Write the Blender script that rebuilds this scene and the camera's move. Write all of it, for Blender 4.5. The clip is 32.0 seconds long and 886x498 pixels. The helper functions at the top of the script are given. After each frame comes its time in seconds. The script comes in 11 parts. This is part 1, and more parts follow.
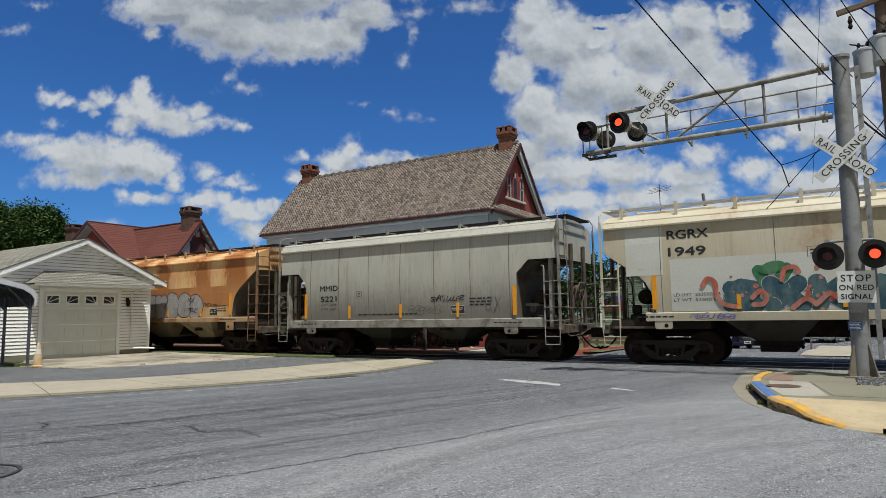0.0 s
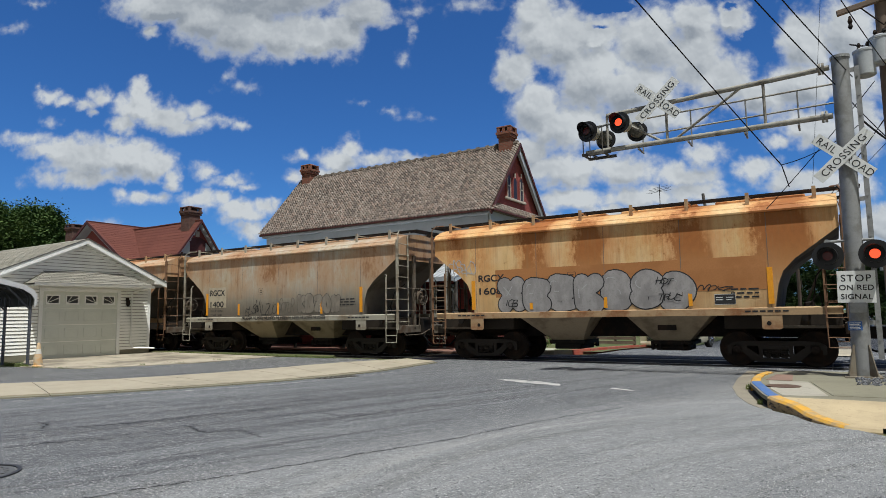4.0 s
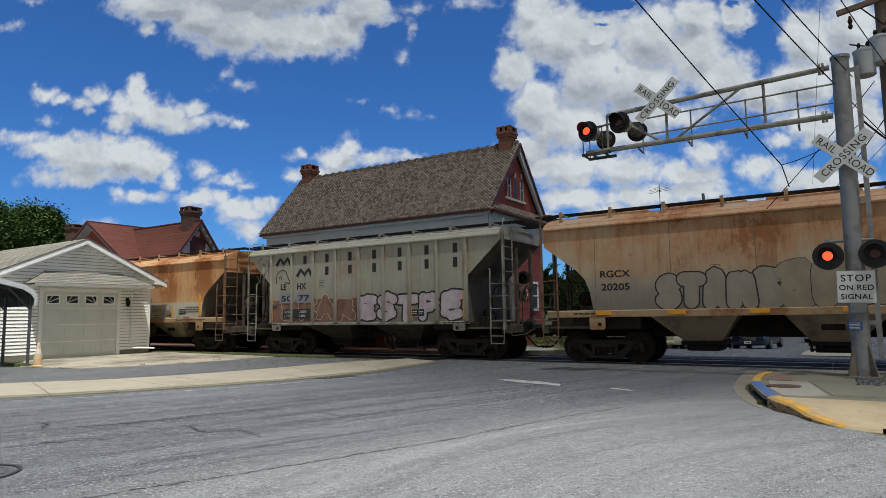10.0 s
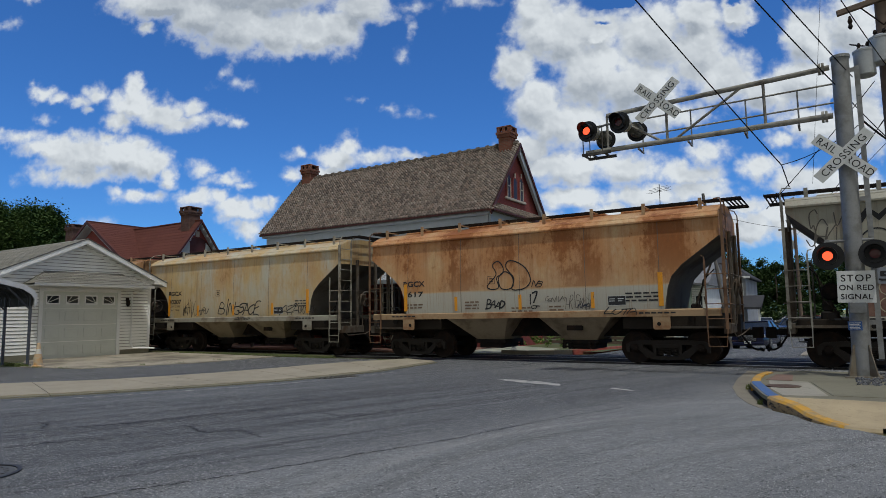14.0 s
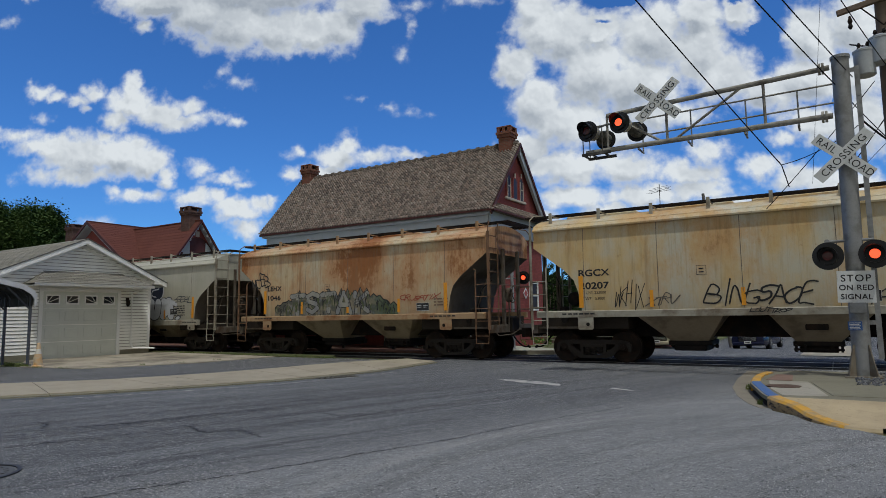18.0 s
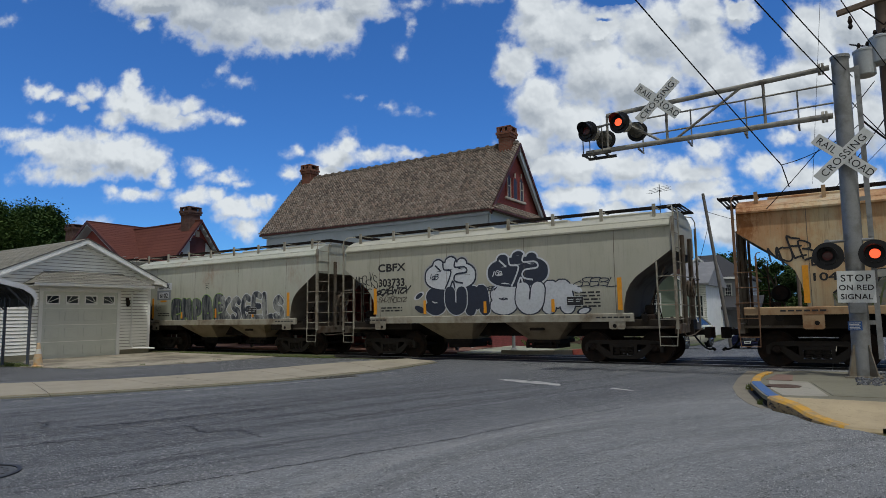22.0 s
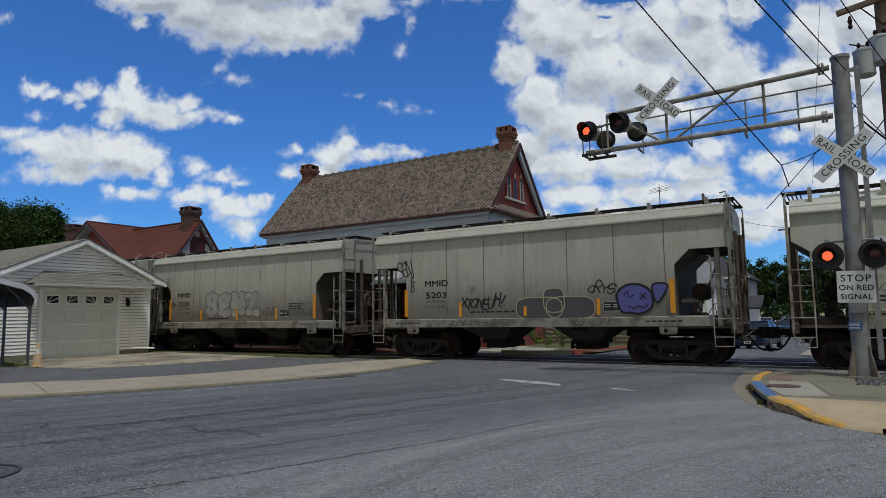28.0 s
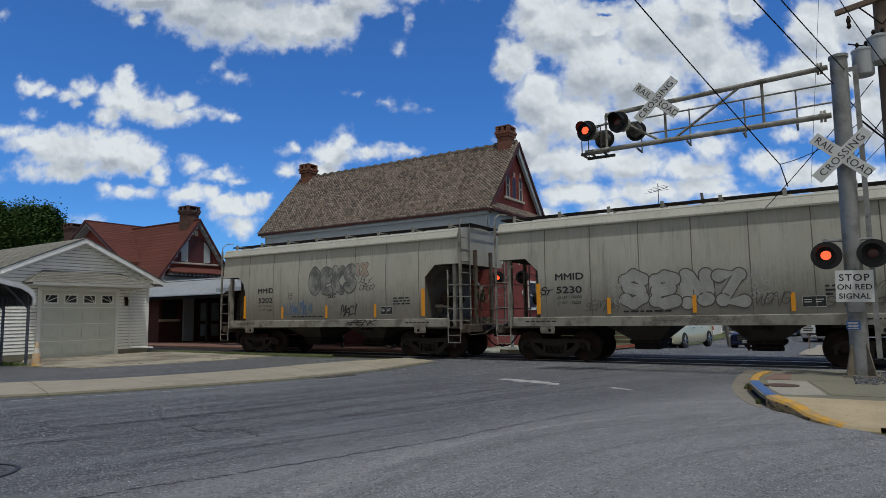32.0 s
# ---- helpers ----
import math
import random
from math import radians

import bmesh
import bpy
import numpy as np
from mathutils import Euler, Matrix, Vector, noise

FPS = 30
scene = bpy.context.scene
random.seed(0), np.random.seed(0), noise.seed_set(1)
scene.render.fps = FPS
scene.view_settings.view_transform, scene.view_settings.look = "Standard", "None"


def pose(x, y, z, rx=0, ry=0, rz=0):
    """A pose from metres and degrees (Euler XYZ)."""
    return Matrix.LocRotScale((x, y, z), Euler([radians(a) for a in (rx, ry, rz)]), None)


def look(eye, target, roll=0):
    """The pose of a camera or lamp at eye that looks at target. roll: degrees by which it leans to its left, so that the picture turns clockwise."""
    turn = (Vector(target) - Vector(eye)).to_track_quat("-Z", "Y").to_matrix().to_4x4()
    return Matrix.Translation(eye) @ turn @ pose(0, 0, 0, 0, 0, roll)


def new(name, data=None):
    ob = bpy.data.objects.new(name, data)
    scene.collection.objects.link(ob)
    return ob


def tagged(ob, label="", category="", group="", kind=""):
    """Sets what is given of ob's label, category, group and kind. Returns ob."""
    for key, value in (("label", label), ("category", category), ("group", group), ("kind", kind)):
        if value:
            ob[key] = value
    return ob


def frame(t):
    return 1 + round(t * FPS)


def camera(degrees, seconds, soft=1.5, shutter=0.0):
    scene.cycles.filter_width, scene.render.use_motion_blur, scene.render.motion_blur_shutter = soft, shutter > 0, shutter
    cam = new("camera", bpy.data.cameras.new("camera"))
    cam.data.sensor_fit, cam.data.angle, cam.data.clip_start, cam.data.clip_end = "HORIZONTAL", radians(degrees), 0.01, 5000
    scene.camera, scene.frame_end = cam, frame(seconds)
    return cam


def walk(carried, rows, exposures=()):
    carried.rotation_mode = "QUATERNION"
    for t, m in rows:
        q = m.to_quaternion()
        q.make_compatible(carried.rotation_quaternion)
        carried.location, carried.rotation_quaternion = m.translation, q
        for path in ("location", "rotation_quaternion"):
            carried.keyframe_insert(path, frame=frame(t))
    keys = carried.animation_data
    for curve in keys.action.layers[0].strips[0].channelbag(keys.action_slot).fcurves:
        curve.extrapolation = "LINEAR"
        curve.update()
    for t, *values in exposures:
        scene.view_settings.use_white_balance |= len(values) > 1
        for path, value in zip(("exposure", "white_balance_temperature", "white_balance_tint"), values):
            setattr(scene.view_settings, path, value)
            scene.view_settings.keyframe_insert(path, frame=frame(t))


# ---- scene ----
# A freight train of covered hoppers rolls over a level crossing beside an old brick depot.
# World: x along the track (the train rolls to +x), y away from the viewer, z up, rail head at 0.

EYE = Vector((0, 0, 1.4445))
PITCH, YAW = radians(6.04), radians(31.906)
cam = camera(70.32, 32.0, 0.6)


def view(dyaw=0.0, dpitch=0.0):
    p, a = PITCH + radians(dpitch), YAW + radians(dyaw)
    way = Vector((-math.sin(a) * math.cos(p), math.cos(a) * math.cos(p), math.sin(p)))
    return look(EYE, EYE + way * 10, -0.905)


walk(cam, [(0, view()), (14, view()), (28.4, view(-0.01)), (29.0, view(-0.10, -0.05)), (30.5, view(-0.10, -0.06)), (32, view(-0.11, -0.06))],
     exposures=[(0, -0.12, 6300, 6), (4, -0.06, 6300, 6), (7, -0.03, 6300, 6), (9.5, 0.05, 6300, 6), (12, 0.2, 6300, 6), (20, 0.25, 6300, 6), (32, 0.25, 6300, 6)])

# ---------------------------------------------------------------- light
SUN_DIR = Vector((0.62, -0.50, 2.0)).normalized()
world = bpy.data.worlds.new("world")
scene.world = world
world.use_nodes = True
wn = world.node_tree.nodes
wl = world.node_tree.links
sky = wn.new("ShaderNodeTexSky")
sky.sky_type = "NISHITA"
sky.sun_disc = False
sky.sun_elevation = math.asin(SUN_DIR.z)
sky.sun_rotation = math.atan2(SUN_DIR.x, SUN_DIR.y)
sky.altitude = 150
sky.dust_density = 0.2
sky.ozone_density = 4.0
deep = wn.new("ShaderNodeMix")
deep.data_type, deep.blend_type = "RGBA", "MULTIPLY"
deep.inputs[0].default_value = 1.0
deep.inputs[7].default_value = (0.455, 0.88, 1.46, 1)
wl.new(sky.outputs[0], deep.inputs[6])
# broken cloud goes on overhead and behind, away from the cloud bank in view
wco = wn.new("ShaderNodeTexCoord")
wno = wn.new("ShaderNodeTexNoise")
wno.inputs["Scale"].default_value = 3.2
wno.inputs["Detail"].default_value = 7
wno.inputs["Roughness"].default_value = 0.6
wl.new(wco.outputs["Generated"], wno.inputs["Vector"])
wdot = wn.new("ShaderNodeVectorMath")
wdot.operation = "DOT_PRODUCT"
wdot.inputs[1].default_value = (-0.43, 0.76, -0.48)
wl.new(wco.outputs["Generated"], wdot.inputs[0])
wadd = wn.new("ShaderNodeMath")
wadd.operation = "MULTIPLY_ADD"
wl.new(wdot.outputs["Value"], wadd.inputs[0])
wadd.inputs[1].default_value = -0.35
wl.new(wno.outputs["Fac"], wadd.inputs[2])
wramp = wn.new("ShaderNodeMapRange")
wramp.interpolation_type = "SMOOTHSTEP"
wramp.inputs[1].default_value = 0.50
wramp.inputs[2].default_value = 0.66
wl.new(wadd.outputs[0], wramp.inputs[0])
wmix = wn.new("ShaderNodeMix")
wmix.data_type = "RGBA"
wl.new(wramp.outputs[0], wmix.inputs[0])
wl.new(deep.outputs[2], wmix.inputs[6])
wsep = wn.new("ShaderNodeSeparateXYZ")
wl.new(wco.outputs["Generated"], wsep.inputs[0])
wlow = wn.new("ShaderNodeMapRange")
wlow.interpolation_type = "SMOOTHSTEP"
wlow.inputs[1].default_value = 0.05
wlow.inputs[2].default_value = 0.75
wl.new(wsep.outputs[2], wlow.inputs[0])
wtone = wn.new("ShaderNodeMix")
wtone.data_type = "RGBA"
wl.new(wlow.outputs[0], wtone.inputs[0])
wtone.inputs[6].default_value = (6.4, 6.25, 5.9, 1)
wtone.inputs[7].default_value = (2.6, 2.6, 2.6, 1)
wl.new(wtone.outputs[2], wmix.inputs[7])
wl.new(wmix.outputs[2], wn["Background"].inputs[0])
wn["Background"].inputs[1].default_value = 0.070

sun = new("sun", bpy.data.lights.new("sun", "SUN"))
sun.data.energy = 5.3
sun.data.angle = radians(0.55)
sun.data.color = (1.0, 0.972, 0.925)
sun.matrix_world = look((0, 0, 60), Vector((0, 0, 60)) - SUN_DIR)


# ---------------------------------------------------------------- small tools
def part(name, bm, material, parent=None, label="", smooth=None):
    me = bpy.data.meshes.new(name)
    bm.normal_update()
    bm.to_mesh(me)
    bm.free()
    me.materials.append(material)
    if smooth is not None:
        me.shade_smooth()
        me.set_sharp_from_angle(angle=radians(smooth))
    ob = new(name, me)
    if parent is not None:
        ob.parent = parent
    if label:
        tagged(ob, label)
    return ob


def share(ob, m, parent):
    """Another object on the mesh of ob."""
    o = new(ob.name.split(".")[0], ob.data)
    o.parent = parent
    o.matrix_basis = m
    if "label" in ob:
        o["label"] = ob["label"]
    return o


def thing(name, label, category, group="", m=None, kind=""):
    ob = new(name)
    tagged(ob, label, category, group, kind)
    if m is not None:
        ob.matrix_basis = m
    return ob


def box(bm, x0, x1, y0, y1, z0, z1, bevel=0.0, m=None):
    vs = [bm.verts.new((x, y, z)) for x in (x0, x1) for y in (y0, y1) for z in (z0, z1)]
    if m is not None:
        for v in vs:
            v.co = m @ v.co
    fs = [(0, 1, 3, 2), (4, 6, 7, 5), (0, 4, 5, 1), (2, 3, 7, 6), (0, 2, 6, 4), (1, 5, 7, 3)]
    faces = [bm.faces.new([vs[i] for i in f]) for f in fs]
    if bevel:
        edges = list({e for f in faces for e in f.edges})
        bmesh.ops.bevel(bm, geom=edges, offset=bevel, segments=1, affect="EDGES", profile=0.5)
    return bm


def boxm(x0, x1, y0, y1, z0, z1, bevel=0.0):
    return box(bmesh.new(), x0, x1, y0, y1, z0, z1, bevel)


def tube(bm, pts, r, n=8, r2=None):
    """A tube along points, from radius r to r2."""
    pts = [Vector(p) for p in pts]
    rings = []
    for i, p in enumerate(pts):
        d = (pts[min(i + 1, len(pts) - 1)] - pts[max(i - 1, 0)]).normalized()
        a = d.orthogonal().normalized() if abs(d.z) > 0.95 else d.cross(Vector((0, 0, 1))).normalized()
        b = d.cross(a)
        rr = r if r2 is None else r + (r2 - r) * i / max(1, len(pts) - 1)
        rings.append([bm.verts.new(p + a * rr * math.cos(2 * math.pi * k / n) + b * rr * math.sin(2 * math.pi * k / n)) for k in range(n)])
    for q, s in zip(rings, rings[1:]):
        for k in range(n):
            bm.faces.new((q[k], q[(k + 1) % n], s[(k + 1) % n], s[k]))
    bm.faces.new(rings[0][::-1])
    bm.faces.new(rings[-1])
    return bm


def turned(bm, prof, n=24, axis="z", m=None):
    """A body of revolution: prof is (radius, height) up the axis."""
    rings = []
    for r, h in prof:
        ring = []
        for k in range(n):
            a = 2 * math.pi * k / n
            c, s = r * math.cos(a), r * math.sin(a)
            p = Vector((c, s, h) if axis == "z" else (c, h, s) if axis == "y" else (h, c, s))
            ring.append(bm.verts.new(m @ p if m is not None else p))
        rings.append(ring)
    for q, s in zip(rings, rings[1:]):
        for k in range(n):
            bm.faces.new((q[k], q[(k + 1) % n], s[(k + 1) % n], s[k]))
    bm.faces.new(rings[0][::-1])
    bm.faces.new(rings[-1])
    bmesh.ops.recalc_face_normals(bm, faces=bm.faces)
    return bm


def prism(bm, poly, y0, y1, plane="xz", m=None):
    """A plate: the outline poly, pushed from y0 to y1 across its plane."""
    def at(a, b, c):
        v = Vector((a, c, b) if plane == "xz" else (a, b, c) if plane == "xy" else (c, a, b))
        return m @ v if m is not None else v
    lo = [bm.verts.new(at(a, b, y0)) for a, b in poly]
    hi = [bm.verts.new(at(a, b, y1)) for a, b in poly]
    n = len(poly)
    fs = [bm.faces.new(lo), bm.faces.new(hi[::-1])]
    for i in range(n):
        fs.append(bm.faces.new((lo[i], hi[i], hi[(i + 1) % n], lo[(i + 1) % n])))
    bmesh.ops.recalc_face_normals(bm, faces=fs)
    return bm


# ---------------------------------------------------------------- materials
class Nodes:
    """Short hand for node trees."""

    def __init__(self, name):
        self.mat = bpy.data.materials.new(name)
        self.mat.use_nodes = True
        self.t = self.mat.node_tree
        self.n, self.l = self.t.nodes, self.t.links
        self.b = self.n["Principled BSDF"]
        self.out = self.n["Material Output"]
        self.co = self.n.new("ShaderNodeTexCoord")

    def put(self, socket, v):
        if isinstance(v, bpy.types.NodeSocket):
            self.l.new(v, socket)
        elif isinstance(v, (tuple, list)) and len(v) == 3 and socket.type == "RGBA":
            socket.default_value = (*v, 1)
        else:
            socket.default_value = v

    def space(self, scale=(1, 1, 1), coord="Object", loc=(0, 0, 0)):
        m = self.n.new("ShaderNodeMapping")
        m.inputs["Scale"].default_value = scale
        m.inputs["Location"].default_value = loc
        self.l.new(self.co.outputs[coord], m.inputs[0])
        return m.outputs[0]

    def noise(self, scale, detail=4, rough=0.55, vec=None, dist=0.0):
        k = self.n.new("ShaderNodeTexNoise")
        k.inputs["Scale"].default_value = scale
        k.inputs["Detail"].default_value = detail
        k.inputs["Roughness"].default_value = rough
        k.inputs["Distortion"].default_value = dist
        self.l.new(vec if vec is not None else self.co.outputs["Object"], k.inputs["Vector"])
        return k.outputs["Fac"]

    def ramp(self, v, lo, hi, a=0.0, b=1.0):
        k = self.n.new("ShaderNodeMapRange")
        k.interpolation_type = "SMOOTHSTEP"
        for i, x in enumerate((v, lo, hi, a, b)):
            self.put(k.inputs[i], x)
        return k.outputs[0]

    def math(self, op, a, b=0.0, clamp=False):
        k = self.n.new("ShaderNodeMath")
        k.operation = op
        k.use_clamp = clamp
        self.put(k.inputs[0], a)
        self.put(k.inputs[1], b)
        return k.outputs[0]

    def mix(self, f, a, b, kind="MIX"):
        k = self.n.new("ShaderNodeMix")
        k.data_type = "RGBA"
        k.blend_type = kind
        self.put(k.inputs[0], f)
        self.put(k.inputs[6], a)
        self.put(k.inputs[7], b)
        return k.outputs[2]

    def xyz(self, vec=None):
        k = self.n.new("ShaderNodeSeparateXYZ")
        self.l.new(vec if vec is not None else self.co.outputs["Object"], k.inputs[0])
        return k.outputs

    def bump(self, h, strength=0.3, dist=0.01):
        k = self.n.new("ShaderNodeBump")
        k.inputs["Strength"].default_value = strength
        k.inputs["Distance"].default_value = dist
        self.put(k.inputs["Height"], h)
        self.l.new(k.outputs[0], self.b.inputs["Normal"])

    def own(self):
        """A number of its own for each object."""
        return self.n.new("ShaderNodeObjectInfo").outputs["Random"]

    def island(self):
        return self.n.new("ShaderNodeNewGeometry").outputs["Random Per Island"]

    def done(self, color, rough=0.7, metal=0.0, spec=0.4):
        self.put(self.b.inputs["Base Color"], color)
        self.put(self.b.inputs["Roughness"], rough)
        self.put(self.b.inputs["Metallic"], metal)
        self.put(self.b.inputs["Specular IOR Level"], spec)
        return self.mat


def worn(name, color, dark=0.75, rough=0.7, metal=0.0, grain=25.0, patch=1.2, bump=0.15, tint=None, amount=0.5, spec=0.4):
    """A surface with grain and larger stains; tint: the stains' colour."""
    k = Nodes(name)
    big = k.ramp(k.noise(patch, 5, 0.6), 0.42, 0.68)
    fine = k.noise(grain, 3, 0.6)
    stain = tint or tuple(c * dark for c in color)
    c = k.mix(k.math("MULTIPLY", big, amount), color, stain)
    c = k.mix(k.math("MULTIPLY", k.ramp(fine, 0.3, 0.75), 0.35), c, tuple(x * 0.7 for x in color))
    k.bump(fine, bump, 0.004)
    return k.done(c, k.ramp(big, 0, 1, rough, min(1, rough + 0.15)), metal, spec)


def plain(name, color, rough=0.5, metal=0.0, spec=0.4):
    k = Nodes(name)
    f = k.noise(14, 3)
    c = k.mix(k.ramp(f, 0.35, 0.75, 0, 0.5), color, tuple(x * 0.72 for x in color))
    return k.done(c, rough, metal, spec)


def glow(name, color, strength):
    k = Nodes(name)
    k.put(k.b.inputs["Emission Color"], color)
    k.b.inputs["Emission Strength"].default_value = strength
    return k.done(tuple(0.5 * c for c in color), 0.3)


def glass(name, color=(0.02, 0.025, 0.03), rough=0.06):
    k = Nodes(name)
    f = k.noise(2.0, 2)
    return k.done(k.mix(f, color, tuple(c * 1.8 for c in color)), rough, 0.0, 0.8)


STEEL_DARK = worn("dark_steel", (0.017, 0.015, 0.014), 0.6, 0.75, 0.0, 30, 2.5, 0.3, (0.055, 0.034, 0.024), 0.6, 0.1)
TRUCK_STEEL = worn("truck_steel", (0.038, 0.033, 0.029), 0.5, 0.75, 0.0, 40, 5.0, 0.5, (0.045, 0.034, 0.027), 0.7, 0.12)
WHEEL_STEEL = worn("wheel_steel", (0.026, 0.020, 0.017), 0.6, 0.65, 0.2, 30, 4.0, 0.3, (0.065, 0.038, 0.025), 0.6, 0.12)
RAIL_STEEL = worn("rail_steel", (0.30, 0.28, 0.27), 0.6, 0.28, 0.9, 60, 2.0, 0.1, (0.14, 0.09, 0.06), 0.4)
GALV = worn("galvanised_steel", (0.27, 0.275, 0.28), 0.75, 0.55, 0.25, 40, 3.0, 0.15, (0.15, 0.145, 0.135), 0.8)
ARM_STEEL = worn("weathered_arm_steel", (0.33, 0.315, 0.28), 0.6, 0.6, 0.1, 40, 2.5, 0.2, (0.10, 0.085, 0.07), 0.9, 0.2)
BLACK = plain("black_paint", (0.012, 0.012, 0.013), 0.55)
INK = plain("black_lettering", (0.025, 0.025, 0.027), 0.7)
WHITE_INK = plain("white_lettering", (0.72, 0.73, 0.72), 0.7)
AMBER = plain("amber_reflective_tape", (0.80, 0.33, 0.015), 0.4)
RUBBER = plain("black_rubber", (0.012, 0.012, 0.013), 0.85, 0.0, 0.15)
WOOD_POLE = worn("weathered_pole_wood", (0.17, 0.125, 0.095), 0.6, 0.9, 0, 30, 2, 0.5)
# ---------------------------------------------------------------- sky: the cumulus deck drifts towards the viewer
def cloud_material():
    k = Nodes("cumulus")
    n, l = k.n, k.l
    n.remove(k.b)
    P = k.co.outputs["Object"]
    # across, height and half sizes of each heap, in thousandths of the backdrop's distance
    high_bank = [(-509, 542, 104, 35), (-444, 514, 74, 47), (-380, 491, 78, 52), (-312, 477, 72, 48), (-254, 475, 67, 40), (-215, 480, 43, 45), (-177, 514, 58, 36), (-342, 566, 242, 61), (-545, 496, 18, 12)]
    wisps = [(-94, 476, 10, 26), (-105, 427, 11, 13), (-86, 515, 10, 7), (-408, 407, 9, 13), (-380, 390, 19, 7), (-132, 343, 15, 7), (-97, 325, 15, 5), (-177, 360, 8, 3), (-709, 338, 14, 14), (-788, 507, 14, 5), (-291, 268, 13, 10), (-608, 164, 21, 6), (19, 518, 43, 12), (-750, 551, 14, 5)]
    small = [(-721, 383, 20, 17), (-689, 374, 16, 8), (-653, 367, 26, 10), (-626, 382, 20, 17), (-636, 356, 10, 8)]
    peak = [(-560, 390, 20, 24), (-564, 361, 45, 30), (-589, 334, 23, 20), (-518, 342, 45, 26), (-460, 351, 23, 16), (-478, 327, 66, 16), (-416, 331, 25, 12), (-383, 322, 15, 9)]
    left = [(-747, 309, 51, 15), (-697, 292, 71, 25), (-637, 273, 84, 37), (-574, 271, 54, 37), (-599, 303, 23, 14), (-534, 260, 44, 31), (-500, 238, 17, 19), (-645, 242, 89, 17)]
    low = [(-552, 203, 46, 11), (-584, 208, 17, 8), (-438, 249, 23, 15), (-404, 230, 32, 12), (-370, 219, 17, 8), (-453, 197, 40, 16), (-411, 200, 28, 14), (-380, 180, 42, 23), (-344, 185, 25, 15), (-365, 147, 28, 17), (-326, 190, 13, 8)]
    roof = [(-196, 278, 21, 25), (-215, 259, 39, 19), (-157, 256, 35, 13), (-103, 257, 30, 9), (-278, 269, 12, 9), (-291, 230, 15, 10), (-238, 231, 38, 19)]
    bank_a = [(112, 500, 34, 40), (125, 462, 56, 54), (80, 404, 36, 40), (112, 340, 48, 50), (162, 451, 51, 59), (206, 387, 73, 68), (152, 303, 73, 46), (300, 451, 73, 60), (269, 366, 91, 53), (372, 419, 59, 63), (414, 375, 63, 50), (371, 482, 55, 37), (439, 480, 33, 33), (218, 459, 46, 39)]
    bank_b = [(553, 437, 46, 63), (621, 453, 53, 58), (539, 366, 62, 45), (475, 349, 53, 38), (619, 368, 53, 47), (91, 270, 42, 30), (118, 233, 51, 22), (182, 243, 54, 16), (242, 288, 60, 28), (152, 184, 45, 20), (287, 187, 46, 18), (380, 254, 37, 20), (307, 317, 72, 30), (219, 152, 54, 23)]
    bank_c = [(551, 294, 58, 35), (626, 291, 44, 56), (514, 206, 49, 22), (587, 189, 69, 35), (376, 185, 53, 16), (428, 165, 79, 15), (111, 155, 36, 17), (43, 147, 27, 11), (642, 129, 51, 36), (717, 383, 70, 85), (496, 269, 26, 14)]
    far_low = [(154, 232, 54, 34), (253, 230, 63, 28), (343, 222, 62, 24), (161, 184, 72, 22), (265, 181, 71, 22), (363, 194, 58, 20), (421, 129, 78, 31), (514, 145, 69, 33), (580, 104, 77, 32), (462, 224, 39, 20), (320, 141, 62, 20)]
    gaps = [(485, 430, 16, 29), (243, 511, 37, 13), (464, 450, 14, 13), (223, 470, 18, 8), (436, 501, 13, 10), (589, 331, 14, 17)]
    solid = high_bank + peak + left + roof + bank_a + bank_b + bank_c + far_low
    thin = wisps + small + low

    def add(p, q):
        v = n.new("ShaderNodeVectorMath")
        l.new(p, v.inputs[0])
        k.put(v.inputs[1], q)
        return v.outputs[0]

    def wander(scale, reach, detail):
        w = n.new("ShaderNodeTexNoise")
        w.inputs["Scale"].default_value = scale
        w.inputs["Detail"].default_value = detail
        l.new(P, w.inputs["Vector"])
        v = n.new("ShaderNodeVectorMath")
        v.operation = "MULTIPLY_ADD"
        l.new(w.outputs["Color"], v.inputs[0])
        v.inputs[1].default_value = (2 * reach, 2 * reach, 0)
        v.inputs[2].default_value = (-reach, -reach, 0)
        return v.outputs[0]

    bent = add(wander(0.022, 15, 2), wander(0.09, 7, 4))

    def mound(q, heap):
        cx, cy, rx, ry = heap
        m = n.new("ShaderNodeVectorMath")
        m.operation = "MULTIPLY_ADD"
        l.new(q, m.inputs[0])
        m.inputs[1].default_value = (1 / rx, 1 / ry, 0)
        m.inputs[2].default_value = (-cx / rx, -cy / ry, 0)
        d = n.new("ShaderNodeVectorMath")
        d.operation = "LENGTH"
        l.new(m.outputs[0], d.inputs[0])
        full = min(1.0, (ry + 8) / 40) * (0.45 if heap in wisps else 1.0)
        return k.math("MULTIPLY", k.math("SUBTRACT", 0.55 if heap in wisps else 1.0, d.outputs["Value"]), full)

    def mass(shift):
        """The broad swelling of the heaps, at a place shifted a little."""
        q = add(add(P, shift), bent)
        best = None
        for heap in solid + thin:
            v = mound(q, heap)
            if best is None:
                best = v
                continue
            best = k.math("SMOOTH_MAX", best, v)
            best.node.inputs[2].default_value = 0.10
        for heap in gaps:
            best = k.math("SUBTRACT", best, k.math("MULTIPLY", k.math("MAXIMUM", mound(q, heap), 0.0), 2.2))
        return best

